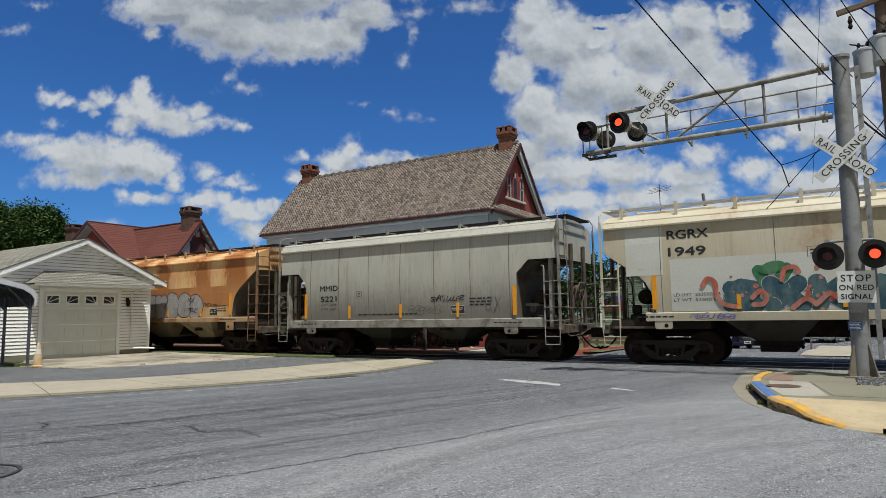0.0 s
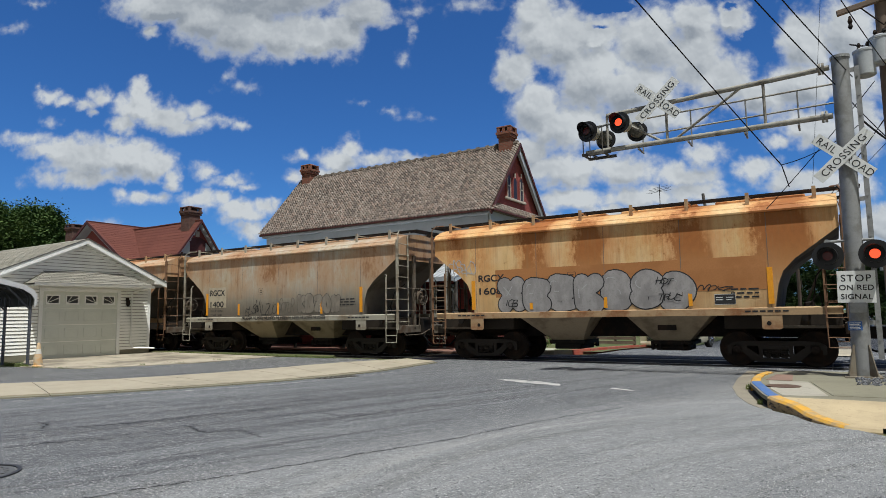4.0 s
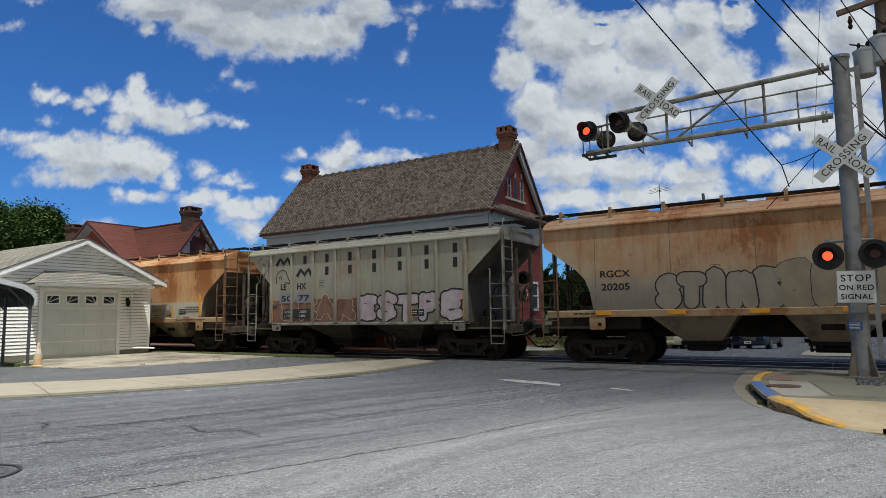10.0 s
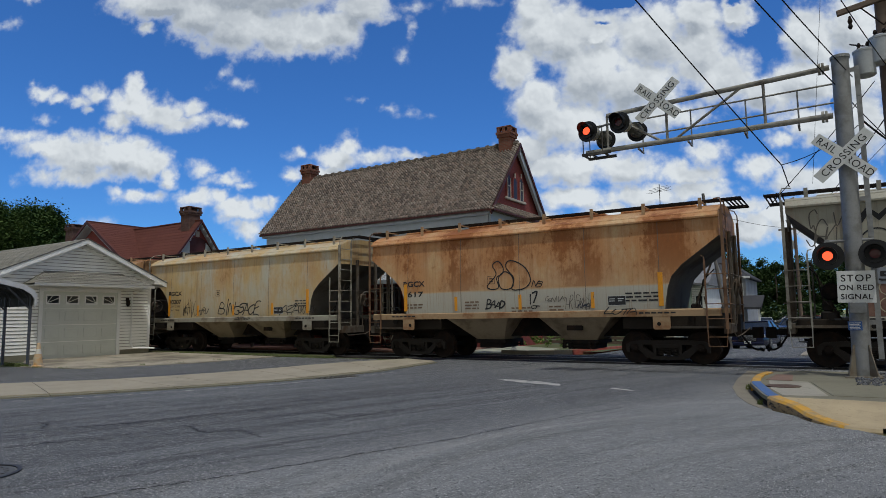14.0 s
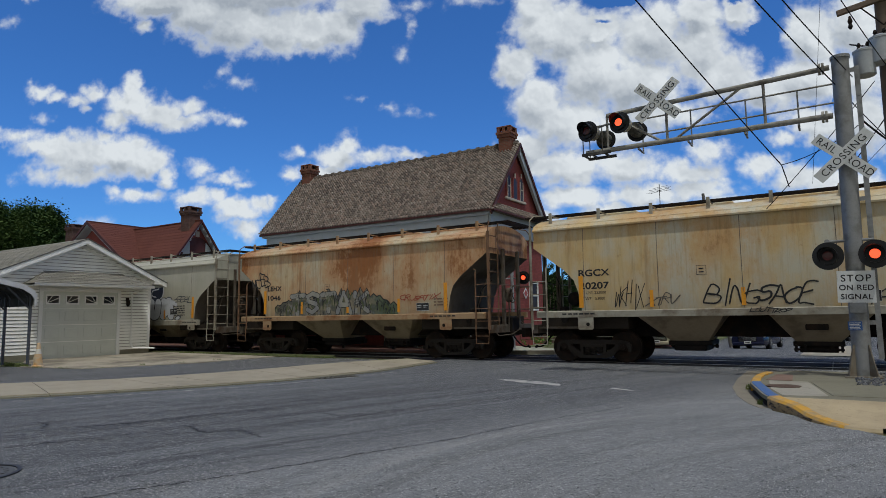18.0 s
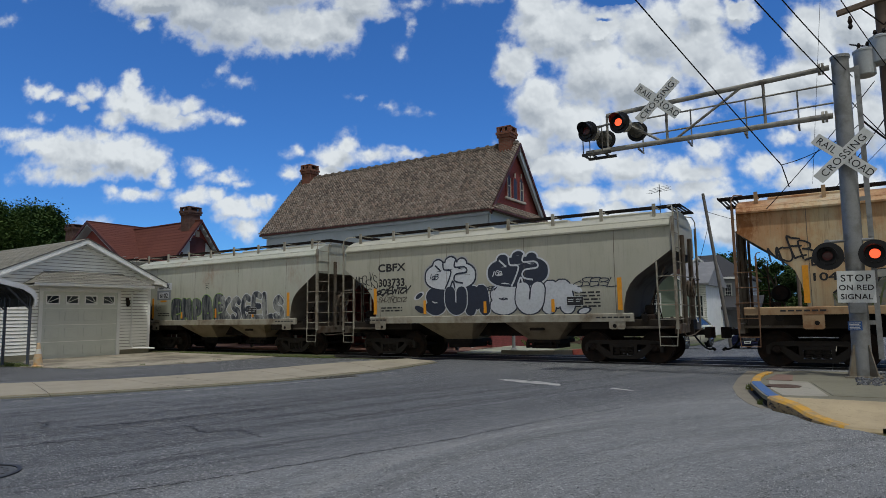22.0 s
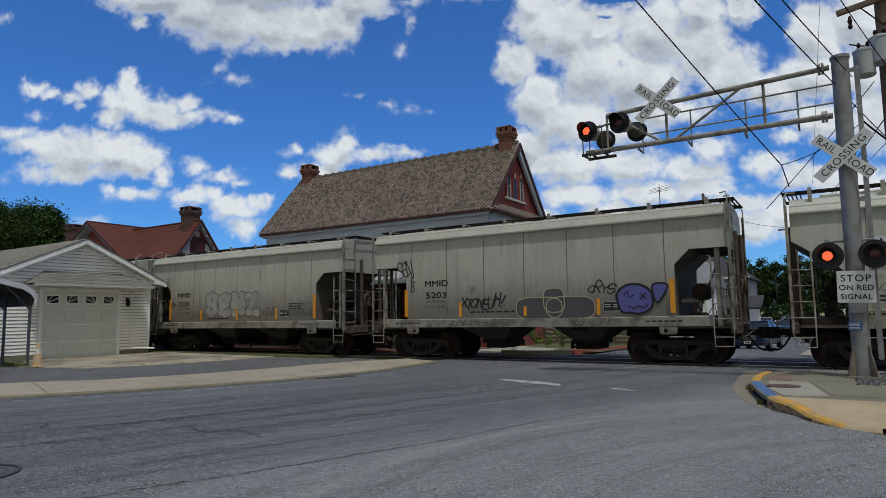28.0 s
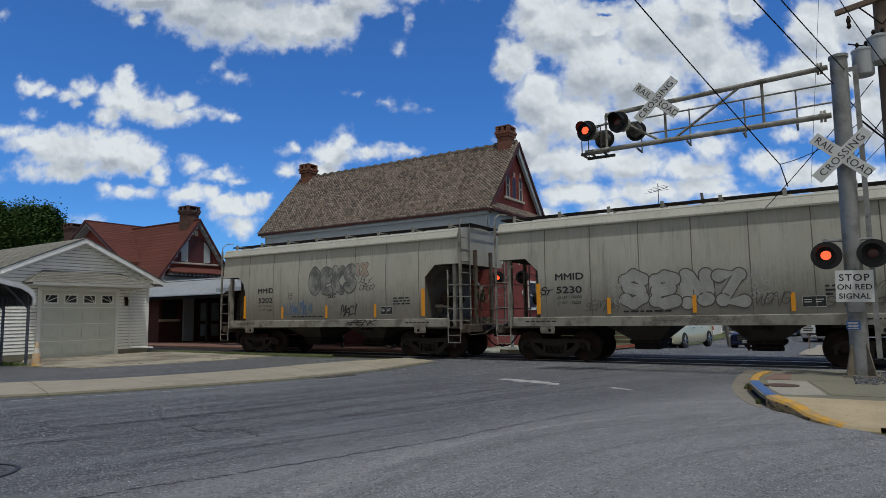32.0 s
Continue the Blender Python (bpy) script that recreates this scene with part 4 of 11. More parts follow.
def spiky(st, parent, x, z, w, h, n, fill_mat, inks, seed, label):
    """A wide tangle of jagged interlocked sprayed forms: a mottled ground and many thin sharp strokes over it."""
    rng = random.Random(seed)
    bm = bmesh.new()
    tops = []
    for i in range(n + 1):
        u = i / n
        env = min(1.0, 0.45 + 2.4 * min(u, 1 - u))
        tops.append((x + w * u, z + h * env * (rng.uniform(0.78, 1.0) if i % 2 else rng.uniform(0.62, 0.82))))
    rows = [[bm.verts.new(v) for v in on_side(st, [(a, z + (b - z) * q / 5) for q in range(6)], 0.004)] for a, b in tops]
    for r0, r1 in zip(rows, rows[1:]):
        for q in range(5):
            bm.faces.new((r0[q], r1[q], r1[q + 1], r0[q + 1]))
    tagged(part("graffiti_fill", bm, fill_mat, parent, label), label, kind="stuff")
    for j, (ink, count, line) in enumerate(inks):
        bm = bmesh.new()
        if j == 0:
            ribbon(bm, st, tops, 0.045, 0.006)
        for _ in range(count):
            i = rng.randrange(n)
            a, b = tops[i]
            b0 = z + (b - z) * rng.uniform(0.0, 0.5)
            b1 = z + (b - z) * rng.uniform(0.6, 1.0)
            lean = rng.uniform(-0.12, 0.16)
            pts = [(a, b0), (a + lean * 0.4, (b0 + b1) / 2), (a + lean, b1)]
            hook = rng.choice((-1, 1)) * rng.uniform(0.05, 0.16)
            pts += [(a + lean + hook, b1 - rng.uniform(0.05, 0.20)), (a + lean + hook * 0.4, b1 - rng.uniform(0.2, 0.4))]
            pts = [(p, max(q, z - 0.02)) for p, q in pts]
            ribbon(bm, st, pts, line * rng.uniform(0.6, 1.2), 0.0075 + 0.002 * j + rng.uniform(0, 0.0015))
        tagged(part("graffiti_tag", bm, ink, parent, label), label, kind="stuff")


def spray(name, a, b, stretch=(3.0, 3.0, 1.6)):
    """Uneven spray paint: two tones that run into one another, dusty, worn thin in places."""
    k = Nodes(name)
    c = k.mix(k.ramp(k.noise(1.0, 5, 0.65, k.space(stretch)), 0.38, 0.64), a, b)
    c = k.mix(k.ramp(k.noise(26, 4, 0.7), 0.52, 0.74, 0, 0.45), c, tuple(0.55 * q for q in a))
    return k.done(c, 0.75, 0, 0.25)


SPRAY_BLACK = plain("black_spray", (0.02, 0.02, 0.022), 0.6)
SPRAY_NAVY = plain("navy_spray", (0.028, 0.035, 0.06), 0.6)
SPRAY_WHITE = plain("white_spray", (0.62, 0.64, 0.68), 0.6)
SPRAY_CREAM = plain("cream_spray", (0.52, 0.45, 0.30), 0.7)
SPRAY_RED = plain("red_spray", (0.36, 0.08, 0.045), 0.7)
SPRAY_VIOLET = plain("violet_spray", (0.13, 0.13, 0.38), 0.7)
SPRAY_GREY = plain("grey_spray", (0.10, 0.10, 0.105), 0.7)
SPRAY_DARK = plain("thin_grey_spray", (0.12, 0.105, 0.09), 0.7)
SPRAY_PALE = plain("pale_grey_spray", (0.42, 0.42, 0.42), 0.7)
PATCH_GREY = plain("grey_patch_paint", (0.25, 0.27, 0.31), 0.6)
PATCH_BLACK = plain("black_stencil_panel", (0.03, 0.03, 0.032), 0.6)


HOPPER_DARK = worn("sooty_hopper_paint", (0.078, 0.068, 0.058), 0.6, 0.85, 0, 16, 1.6, 0.25, (0.045, 0.037, 0.030), 0.8, 0.15)
BAY_TAN = worn("dusty_tan_hopper_paint", (0.36, 0.285, 0.195), 0.6, 0.85, 0, 16, 1.6, 0.25, (0.17, 0.125, 0.085), 0.8, 0.15)
# soot and grime darkened further with the shade of undersides and end bays
SOOT_SHADE = worn("brake_dust_grime", (0.034, 0.028, 0.023), 0.6, 0.9, 0, 20, 1.5, 0.2, (0.055, 0.044, 0.034), 0.6, 0.1)
END_GRIME_SHADE = worn("grimy_end_sheet", (0.15, 0.13, 0.105), 0.6, 0.85, 0, 18, 1.2, 0.2, (0.07, 0.056, 0.043), 0.8, 0.15)
RUST_STEEL = worn("rusty_ladder_steel", (0.21, 0.115, 0.062), 0.55, 0.8, 0, 26, 3.0, 0.3, (0.085, 0.045, 0.028), 0.8)
END_STEEL = worn("rusty_end_frame", (0.135, 0.115, 0.092), 0.6, 0.8, 0, 22, 2.4, 0.25, (0.075, 0.042, 0.026), 0.9, 0.15)
SEAM = worn("stained_seam", (0.15, 0.125, 0.10), 0.6, 0.8, 0, 20, 2.0, 0.1, (0.26, 0.23, 0.19), 0.8)


def side_patch(name, st, x0, x1, z0, z1, material, parent, label="", out=0.003):
    bm = bmesh.new()
    n = 3
    rows = []
    for i in range(n + 1):
        z = z0 + (z1 - z0) * i / n
        rows.append([bm.verts.new((x, -half_width(st, z) - out, z)) for x in (x0, x1)])
    for a, b in zip(rows, rows[1:]):
        bm.faces.new((a[0], a[1], b[1], b[0]))
    return part(name, bm, material, parent, label)


def hopper_car(index, style, paint, label, trim=None, reflect="tall", board=None):
    st = STYLES[style]
    trim = trim or paint
    car = thing("covered_hopper_car", label, "freight car", "hopper cars of the train")
    centre = (COUPLED[index] + COUPLED[index + 1]) / 2
    car.location = (centre, TRACK_Y, 0)
    MOVERS.append((car, centre))
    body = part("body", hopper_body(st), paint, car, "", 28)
    body.data.materials.append(SOOT_SHADE)
    body.data.materials.append(END_GRIME_SHADE)
    # faces turned down or into the end bays take the shade-darkened colours
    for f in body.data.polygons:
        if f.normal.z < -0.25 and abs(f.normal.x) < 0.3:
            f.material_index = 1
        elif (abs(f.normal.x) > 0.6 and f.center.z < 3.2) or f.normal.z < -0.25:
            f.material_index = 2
    c0, c1 = st["chord"]
    for s in (-1, 1):
        w = half_width(st, c1) + st["chord_out"]
        bm = bmesh.new()
        prof = [(s * (w - 0.10), c0), (s * (w + 0.045), c0), (s * (w + 0.05), c0 + 0.045), (s * (w - 0.10), c1 + 0.02), (s * (w - 0.22), c1 + 0.07)]
        prism(bm, prof, -5.76, 5.76, "yz")
        part("top_chord", bm, paint, car)
        bm = bmesh.new()
        z0, z1 = st["sill"]
        w = half_width(st, z1) + 0.03
        prism(bm, [(s * (w - 0.13), z0), (s * w, z0), (s * w, z1 - 0.03), (s * (w - 0.04), z1), (s * (w - 0.13), z1)], -st["half"], st["half"], "yz")
        part("side_sill", bm, trim, car)
    # weld seams and ribs
    if st["seams"]:
        k = int(8.4 / st["seams"])
        for i in range(k + 1):
            x = -4.2 + 8.4 * i / k
            bm = bmesh.new()
            zs = np.linspace(st["sill"][1], c0, 7)
            ribbon(bm, st, [(x, z) for z in zs], 0.026 if style == "A" else 0.016, 0.006)
            part("weld_seam", bm, SEAM, car, "dark stained weld seam")
    for i in range(st["ribs"]):
        x = -4.50 + 9.0 * i / (st["ribs"] - 1)
        for s in (-1, 1):
            bm = bmesh.new()
            y0, y1 = sorted((s * 1.51, s * 1.60))
            box(bm, x - 0.06, x + 0.06, y0, y1, 1.24, c0 + 0.02, 0.012)
            part("side_post", bm, paint, car)
    # roof: hatches, running boards and their brackets
    zr = c1 + (0.34 if st["round"] else 0.20)
    for i in range(4):
        x = -4.0 + 2.66 * i
        bm = bmesh.new()
        box(bm, x - 1.1, x + 1.1, -0.42, 0.42, zr - 0.05, zr + 0.06, 0.03)
        part("roof_hatch", bm, paint, car)
    zb = max(zr + 0.02, 4.43)
    part("running_board", board_mesh(6.28 if style in "BC" else 5.95, zb), board or STEEL_DARK, car, "pale steel grating walkway" if board else "dark steel grating walkway")
    for i in range(8):
        x = -5.3 + 10.6 * i / 7
        for s in (-1, 1):
            bm = bmesh.new()
            box(bm, x - 0.045, x + 0.045, min(s * 1.28, s * 1.33), max(s * 1.28, s * 1.33), c1 - 0.05, zb + 0.06)
            box(bm, x - 0.02, x + 0.02, min(s * 0.6, s * 1.3), max(s * 0.6, s * 1.3), zb - 0.03, zb)
            part("roof_bracket", bm, trim, car)
    # underframe
    for a, b in ((-6.0, -2.7), (2.7, 6.0)) if style == "A" else ((-6.0, 6.0),):
        part("centre_sill", boxm(a, b, -0.26, 0.26, 0.74, st["sill"][0] + 0.02, 0.01), STEEL_DARK, car)
    for s in (-1, 1):
        part("shear_plate", boxm(min(s * 3.05, s * 5.7), max(s * 3.05, s * 5.7), -1.30, 1.30, 0.98, st["sill"][0] + 0.06, 0.02), SOOT_SHADE, car)
    tops = st["cut"][0][1] - 0.02
    for s in (1, -1):
        hop = part("hopper_bay", hopper_mesh(tops, style == "A"), BAY_TAN if trim is RUSTY_TRIM or trim is WORN_TRIM else HOPPER_DARK, car, "", 20)
        hop.matrix_basis = pose(0, 0, 0, 0, 0, 0 if s > 0 else 180)
        if s < 0:
            hop.matrix_basis = pose(0, 0, 0, 0, 0, 180)
        share(P_GATE, Matrix.Translation((1.55, 0, 0)) @ Matrix.Diagonal((0.8 if style == "A" else 1.0, 1, 1, 1)) @ Matrix.Translation((-1.55, 0, 0)), hop)
        bm = bmesh.new()
        # clean-out plate on the sloping near face
        box(bm, 1.30, 1.80, -1.15, -1.09, 0.92, 1.14, 0.02, pose(0, 0.02, 0.02, 0, 0, 0))
        part("vibrator_bracket", bm, STEEL_DARK, hop)
    for s in (1, -1):
        turn = pose(0, 0, 0, 0, 0, 0 if s > 0 else 180)
        tr = new("truck")
        tr.parent = car
        tr.location = (4.19 * s, 0, 0)
        tagged(tr, "cast steel freight truck with coil springs")
        for sy in (-1, 1):
            share(P_FRAME, Matrix.Translation((0, sy * 1.0, 0)), tr)
            share(P_SPRING, Matrix.Translation((0, sy * 1.0, 0)), tr)
            for sx in (-1, 1):
                share(P_ADAPT, Matrix.Translation((sx * 0.889, sy * 1.0, 0)), tr)
        share(P_BOLSTER, Matrix(), tr)
        for sx in (-1, 1):
            w = share(P_WHEEL, Matrix.Translation((sx * 0.889, 0, 0.457)), tr)
            SPINNERS.append((w, sx * 0.889))
        share(P_COUPLER, turn, car)
        share(P_HOSE, turn, car)
        part("end_frame", end_frame_mesh(), END_STEEL, car).matrix_basis = turn
        for far in (0, 1):
            climb = (s > 0) != bool(far)
            lad = part("ladder", ladder_mesh(c1 + 0.02, -half_width(st, 2.5), climb), RUST_STEEL if trim is RUSTY_TRIM else trim, car)
            lad.matrix_basis = Matrix.Diagonal((s, -1 if far else 1, 1, 1))
        drop = 0.36 if style == "B" else 0.22
        z1 = st["sill"][0] + 0.005
        y = -half_width(st, z1) - 0.02
        bm = bmesh.new()
        prism(bm, [(3.97, z1), (4.43, z1), (4.43, z1 - drop + 0.04), (4.39, z1 - drop), (4.01, z1 - drop), (3.97, z1 - drop + 0.04)], y - 0.015, y + 0.015)
        pad = part("jacking_pad", bm, trim, car)
        pad.matrix_basis = Matrix.Diagonal((s, 1, 1, 1))
        bm = bmesh.new()
        turned(bm, [(0.055, y - 0.019), (0.055, y - 0.012)], 14, "y", Matrix.Translation((4.13, 0, z1 - drop * 0.58)))
        part("pad_hole", bm, STEEL_DARK, pad, "dark round hole")
    if style == "A":
        # air tank, valve and heavy corner posts in the +x end bay
        bm = bmesh.new()
        turned(bm, [(0.12, -1.22), (0.21, -1.16), (0.23, -1.0), (0.23, -0.30), (0.21, -0.2)], 18, "y", pose(4.98, 0, 1.98))
        part("air_tank", bm, STEEL_DARK, car, "dark air tank in the end bay", 40)
        part("tank_bracket", boxm(4.46, 4.95, -1.0, -0.7, 1.70, 1.80, 0.01), trim, car)
        bm = bmesh.new()
        box(bm, 4.75, 5.15, -1.30, -1.0, 1.10, 1.42, 0.04)
        turned(bm, [(0.11, -1.36), (0.11, -1.28)], 12, "y", pose(4.88, 0, 1.60))
        part("control_valve", bm, STEEL_DARK, car)
        bm = bmesh.new()
        tube(bm, [(4.6, -1.2, 1.12), (5.1, -1.32, 1.2), (5.35, -1.2, 1.65), (5.42, -1.2, 1.1)], 0.02, 6)
        part("brake_pipe", bm, STEEL_DARK, car)
        for s in (-1, 1):
            bm = bmesh.new()
            box(bm, s * 5.50 - 0.06, s * 5.50 + 0.06, -1.42, -1.30, 1.06, c1)
            part("corner_post", bm, trim, car)
    else:
        # valve cluster, pipes and a chain guide in both end bays
        for s in (-1, 1):
            bm = bmesh.new()
            box(bm, s * 4.98 - 0.20, s * 4.98 + 0.20, -1.28, -1.02, 1.10, 1.40, 0.04)
            box(bm, s * 5.02 - 0.12, s * 5.02 + 0.12, -1.22, -1.0, 1.40, 1.66, 0.04)
            turned(bm, [(0.10, -1.34), (0.10, -1.26)], 12, "y", pose(s * 4.94, 0, 1.27))
            part("control_valve", bm, STEEL_DARK, car)
            bm = bmesh.new()
            tube(bm, [(s * 4.7, -1.15, 1.12), (s * 4.9, -1.25, 1.45), (s * 5.25, -1.2, 1.85), (s * 5.38, -1.15, 1.10)], 0.02, 6)
            tube(bm, [(s * 5.10, -1.1, 1.6), (s * 5.2, -0.9, 2.3), (s * 5.45, -0.6, 2.6)], 0.016, 6)
            part("brake_pipe", bm, STEEL_DARK, car)
    bm = bmesh.new()
    turned(bm, [(0.19, -0.45), (0.22, -0.40), (0.22, 0.30), (0.17, 0.36)], 16, "y", pose(-4.95, 0, 1.9))
    part("brake_reservoir", bm, STEEL_DARK, car, "", 40)
    part("hand_brake", brake_gear_mesh(), END_STEEL, car, "hand-brake wheel with gear case and chain", 40)
    # boxed clearance stencil
    px0, pz0 = {"A": (-1.95, 2.12), "B": (-1.1, 2.42), "C": (-1.95, 2.6), "D": (-0.7, 2.75)}[style]
    bm = bmesh.new()
    ribbon(bm, st, [(px0, pz0), (px0 + 0.24, pz0), (px0 + 0.24, pz0 + 0.24), (px0, pz0 + 0.24)], 0.014, 0.006, True)
    for q in (0.07, 0.16):
        ribbon(bm, st, [(px0 + 0.06, pz0 + q), (px0 + 0.18, pz0 + q)], 0.03, 0.006)
    tagged(part("clearance_stencil", bm, INK, car, "small boxed black stencil"), "small boxed black stencil", kind="stuff")
    # small unreadable lines along the sill
    bm = bmesh.new()
    for x in (-4.9, 3.6):
        for q in range(6):
            ribbon(bm, st, [(x + 0.17 * q, (st["sill"][0] + st["sill"][1]) / 2), (x + 0.17 * q + 0.13, (st["sill"][0] + st["sill"][1]) / 2)], 0.04, 0.043)
    tagged(part("sill_stencil", bm, INK, car, "small black stencilled lines on the sill"), "small black stencilled lines on the sill", kind="stuff")
    # reflectors
    for x in (-2.3, 0.0, 2.3) if reflect == "tall" else ():
        share(P_MARK, pose(x, -half_width(st, 1.7) - 0.012, st["sill"][1] + 0.06), car)
    if reflect == "tall":
        for x in (-st["cut"][0][0] - 0.02, st["cut"][0][0] - 0.06):
            share(P_MARKL, pose(x, -half_width(st, 1.9) - 0.012, st["sill"][1] + 0.08), car)
    else:
        for x in (-4.0, -2.0, 0.0, 2.0, 4.0):
            share(P_MARKH, pose(x, -half_width(st, 1.5) - 0.045, st["sill"][0] + 0.06), car)
    return car, st
# --- the cars in order, the first one ahead
RUST = (0.24, 0.080, 0.026)
PAINT_CREAM = car_paint("cream_car_paint", (0.50, 0.44, 0.31), (0.55, 0.50, 0.39), RUST, 0.06, 0.22, grime=0.25)
PAINT_GREY = car_paint("light_grey_car_paint", (0.41, 0.395, 0.335), (0.46, 0.445, 0.385), RUST, 0.0, 0.40, grime=0.7)
PAINT_ORANGE = car_paint("rust_orange_car_paint", (0.66, 0.43, 0.19), (0.68, 0.50, 0.28), (0.40, 0.125, 0.022), 0.36, 0.40, grime=0.22, low=0.25, zones=((-5.0, 0.55, 0.16), (-3.9, 0.5, 0.12), (-2.1, 0.95, 0.22), (-0.4, 0.8, 0.18), (2.3, 1.15, 0.24), (4.5, 1.2, 0.24)))
PAINT_GREYTAN = car_paint("grey_tan_car_paint", (0.43, 0.345, 0.235), (0.45, 0.435, 0.37), (0.32, 0.135, 0.045), 0.54, 0.45, (0.24, 0.215, 0.175), 2.2, grime=0.7, low=0.1, blur=0.6)
PAINT_TAN = car_paint("rusty_tan_car_paint", (0.47, 0.350, 0.215), (0.50, 0.425, 0.31), (0.38, 0.135, 0.036), 0.46, 0.40, (0.30, 0.265, 0.21), 2.35, grime=0.45, low=0.05, blur=0.45, zones=((-3.3, 0.9, 0.10), (-1.6, 0.9, 0.12), (0.3, 0.8, 0.12), (2.4, 1.5, 0.12)))
PAINT_BEIGE = car_paint("grey_beige_car_paint", (0.345, 0.325, 0.26), (0.385, 0.365, 0.295), RUST, 0.10, 0.40, grime=0.6)
PAINT_RUSTBAND = car_paint("rust_car_paint_with_pale_band", (0.60, 0.37, 0.175), (0.59, 0.44, 0.27), (0.36, 0.112, 0.022), 0.56, 0.42, (0.50, 0.485, 0.41), 2.2, grime=0.18, zones=((-4.0, 0.8, 0.10), (-1.9, 1.2, 0.12), (1.8, 1.2, 0.13), (4.3, 1.0, 0.12)))
PAINT_YELLOW = car_paint("yellowed_car_paint", (0.60, 0.435, 0.205), (0.55, 0.53, 0.43), (0.42, 0.20, 0.06), 0.26, 0.36, grime=0.25, zones=((-1.2, 1.4, 0.06), (3.8, 1.2, 0.05)))
PAINT_TANRUST = car_paint("tan_car_paint_with_rust_runs", (0.56, 0.435, 0.255), (0.53, 0.475, 0.34), (0.37, 0.125, 0.025), 0.44, 0.6, grime=0.32, low=0.7, zones=((0.7, 1.5, 0.20), (5.3, 1.4, 0.07), (-5.4, 0.8, 0.12), (2.9, 0.5, 0.12)))
RUSTY_TRIM = worn("rusty_trim_paint", (0.40, 0.27, 0.15), 0.6, 0.75, 0, 22, 2.2, 0.2, (0.21, 0.075, 0.025), 0.9)
DIRTY_TRIM = worn("grimy_grey_trim", (0.29, 0.275, 0.235), 0.6, 0.75, 0, 22, 2.2, 0.2, (0.10, 0.080, 0.060), 0.9)
WORN_TRIM = worn("worn_putty_trim", (0.36, 0.335, 0.27), 0.6, 0.75, 0, 22, 2.2, 0.2, (0.16, 0.115, 0.075), 0.9)
GALV_PALE = worn("pale_galvanised_steel", (0.42, 0.42, 0.41), 0.8, 0.55, 0.1, 40, 3.0, 0.15, (0.28, 0.27, 0.25), 0.7)
RUST_INK = plain("faded_brown_stencil", (0.20, 0.13, 0.085), 0.75)
PAINT_PUTTY = car_paint("putty_car_paint", (0.44, 0.425, 0.34), (0.48, 0.46, 0.38), RUST, 0.0, 0.25, grime=0.3)
PAINT_PALE = car_paint("pale_green_grey_car_paint", (0.47, 0.48, 0.40), (0.50, 0.50, 0.43), RUST, 0.05, 0.3, grime=0.35)
REPAINT = worn("plain_orange_repaint", (0.42, 0.180, 0.060), 0.6, 0.7, 0, 25, 1.5, 0.1, (0.33, 0.135, 0.045), 0.6)


def marks(car, st, code, number, x, z, h, w, two=True, weights=None, mat=None):
    """Reporting marks, number and weights."""
    mat = mat or INK
    lettering("reporting_marks", code, x, z, h, st, mat, car, "black stencilled letter", 0.016, w)
    lettering("car_number", number, x + 0.02, z - h * 1.95, h, st, mat, car, "black stencilled numeral", 0.016, w * (0.95 if len(number) > 4 else 0.90))
    if weights:
        for i, line in enumerate(weights):
            lettering("weight_data", line, x + 0.02, z - h * 2.75 - 0.17 * i, 0.085, st, mat, car)


def consolidated(car, st, x, z, lift=0.0):
    """The small black stencil panel with unreadable lines."""
    side_patch("stencil_panel", st, x, x + 0.5, z, z + 0.26, PATCH_BLACK, car, "black stencil panel with faint lines", 0.005 + lift)
    bm = bmesh.new()
    for a, b, c, d in ((0.03, 0.20, 0.17, 0.19), (0.28, 0.45, 0.17, 0.19), (0.03, 0.2, 0.11, 0.13), (0.28, 0.4, 0.11, 0.13)):
        for v in ((a, b, c, d),):
            ribbon(bm, st, [(x + a, z + (c + d) / 2), (x + b, z + (c + d) / 2)], 0.02, 0.009 + lift)
    ribbon(bm, st, [(x, z), (x + 0.5, z), (x + 0.5, z + 0.26), (x, z + 0.26)], 0.012, 0.009 + lift, True)
    part("stencil_lines", bm, WHITE_INK, car)


def bars(car, st, x, z, w, rows, material=None, gap=0.1):
    """Small unreadable stencilled lines as plain bars."""
    bm = bmesh.new()
    rng = random.Random(int(x * 100) + rows)
    for i in range(rows):
        a = 0.0
        while a < w:
            b = min(w, a + rng.uniform(0.08, 0.25))
            ribbon(bm, st, [(x + a, z - gap * i), (x + b, z - gap * i)], 0.045, 0.006)
            a = b + 0.05
    tagged(part("stencil_block", bm, material or INK, car), "small stencilled lines", kind="stuff")


# 1 cream car with red and teal graffiti
car, st = hopper_car(0, "D", PAINT_CREAM, "cream covered hopper car with red and teal graffiti", board=GALV_PALE)
marks(car, st, "RGRX", "1949", -4.0, 3.42, 0.24, 1.05)
PALE_COAT = worn("pale_cleaned_paint", (0.60, 0.60, 0.545), 0.85, 0.62, 0, 20, 0.9, 0.08, (0.55, 0.52, 0.44), 0.6)
side_patch("pale_patch", st, -5.15, -4.14, 2.45, 3.78, PALE_COAT, car, "unfaded pale patch at the end")
side_patch("cleaned_band", st, -3.96, 4.3, 1.46, 2.86, PALE_COAT, car, "pale cleaned band along the lower side", 0.0025)
for i, (a, b) in enumerate((("LD LMT", "233500 LB"), ("LT WT", "52500 LB"))):
    lettering("weight_data", a, -3.90, 1.86 - 0.14 * i, 0.085, st, INK, car, "", 0, 0.46)
    lettering("weight_data", b, -3.35, 1.86 - 0.14 * i, 0.085, st, INK, car, "", 0, 0.62)
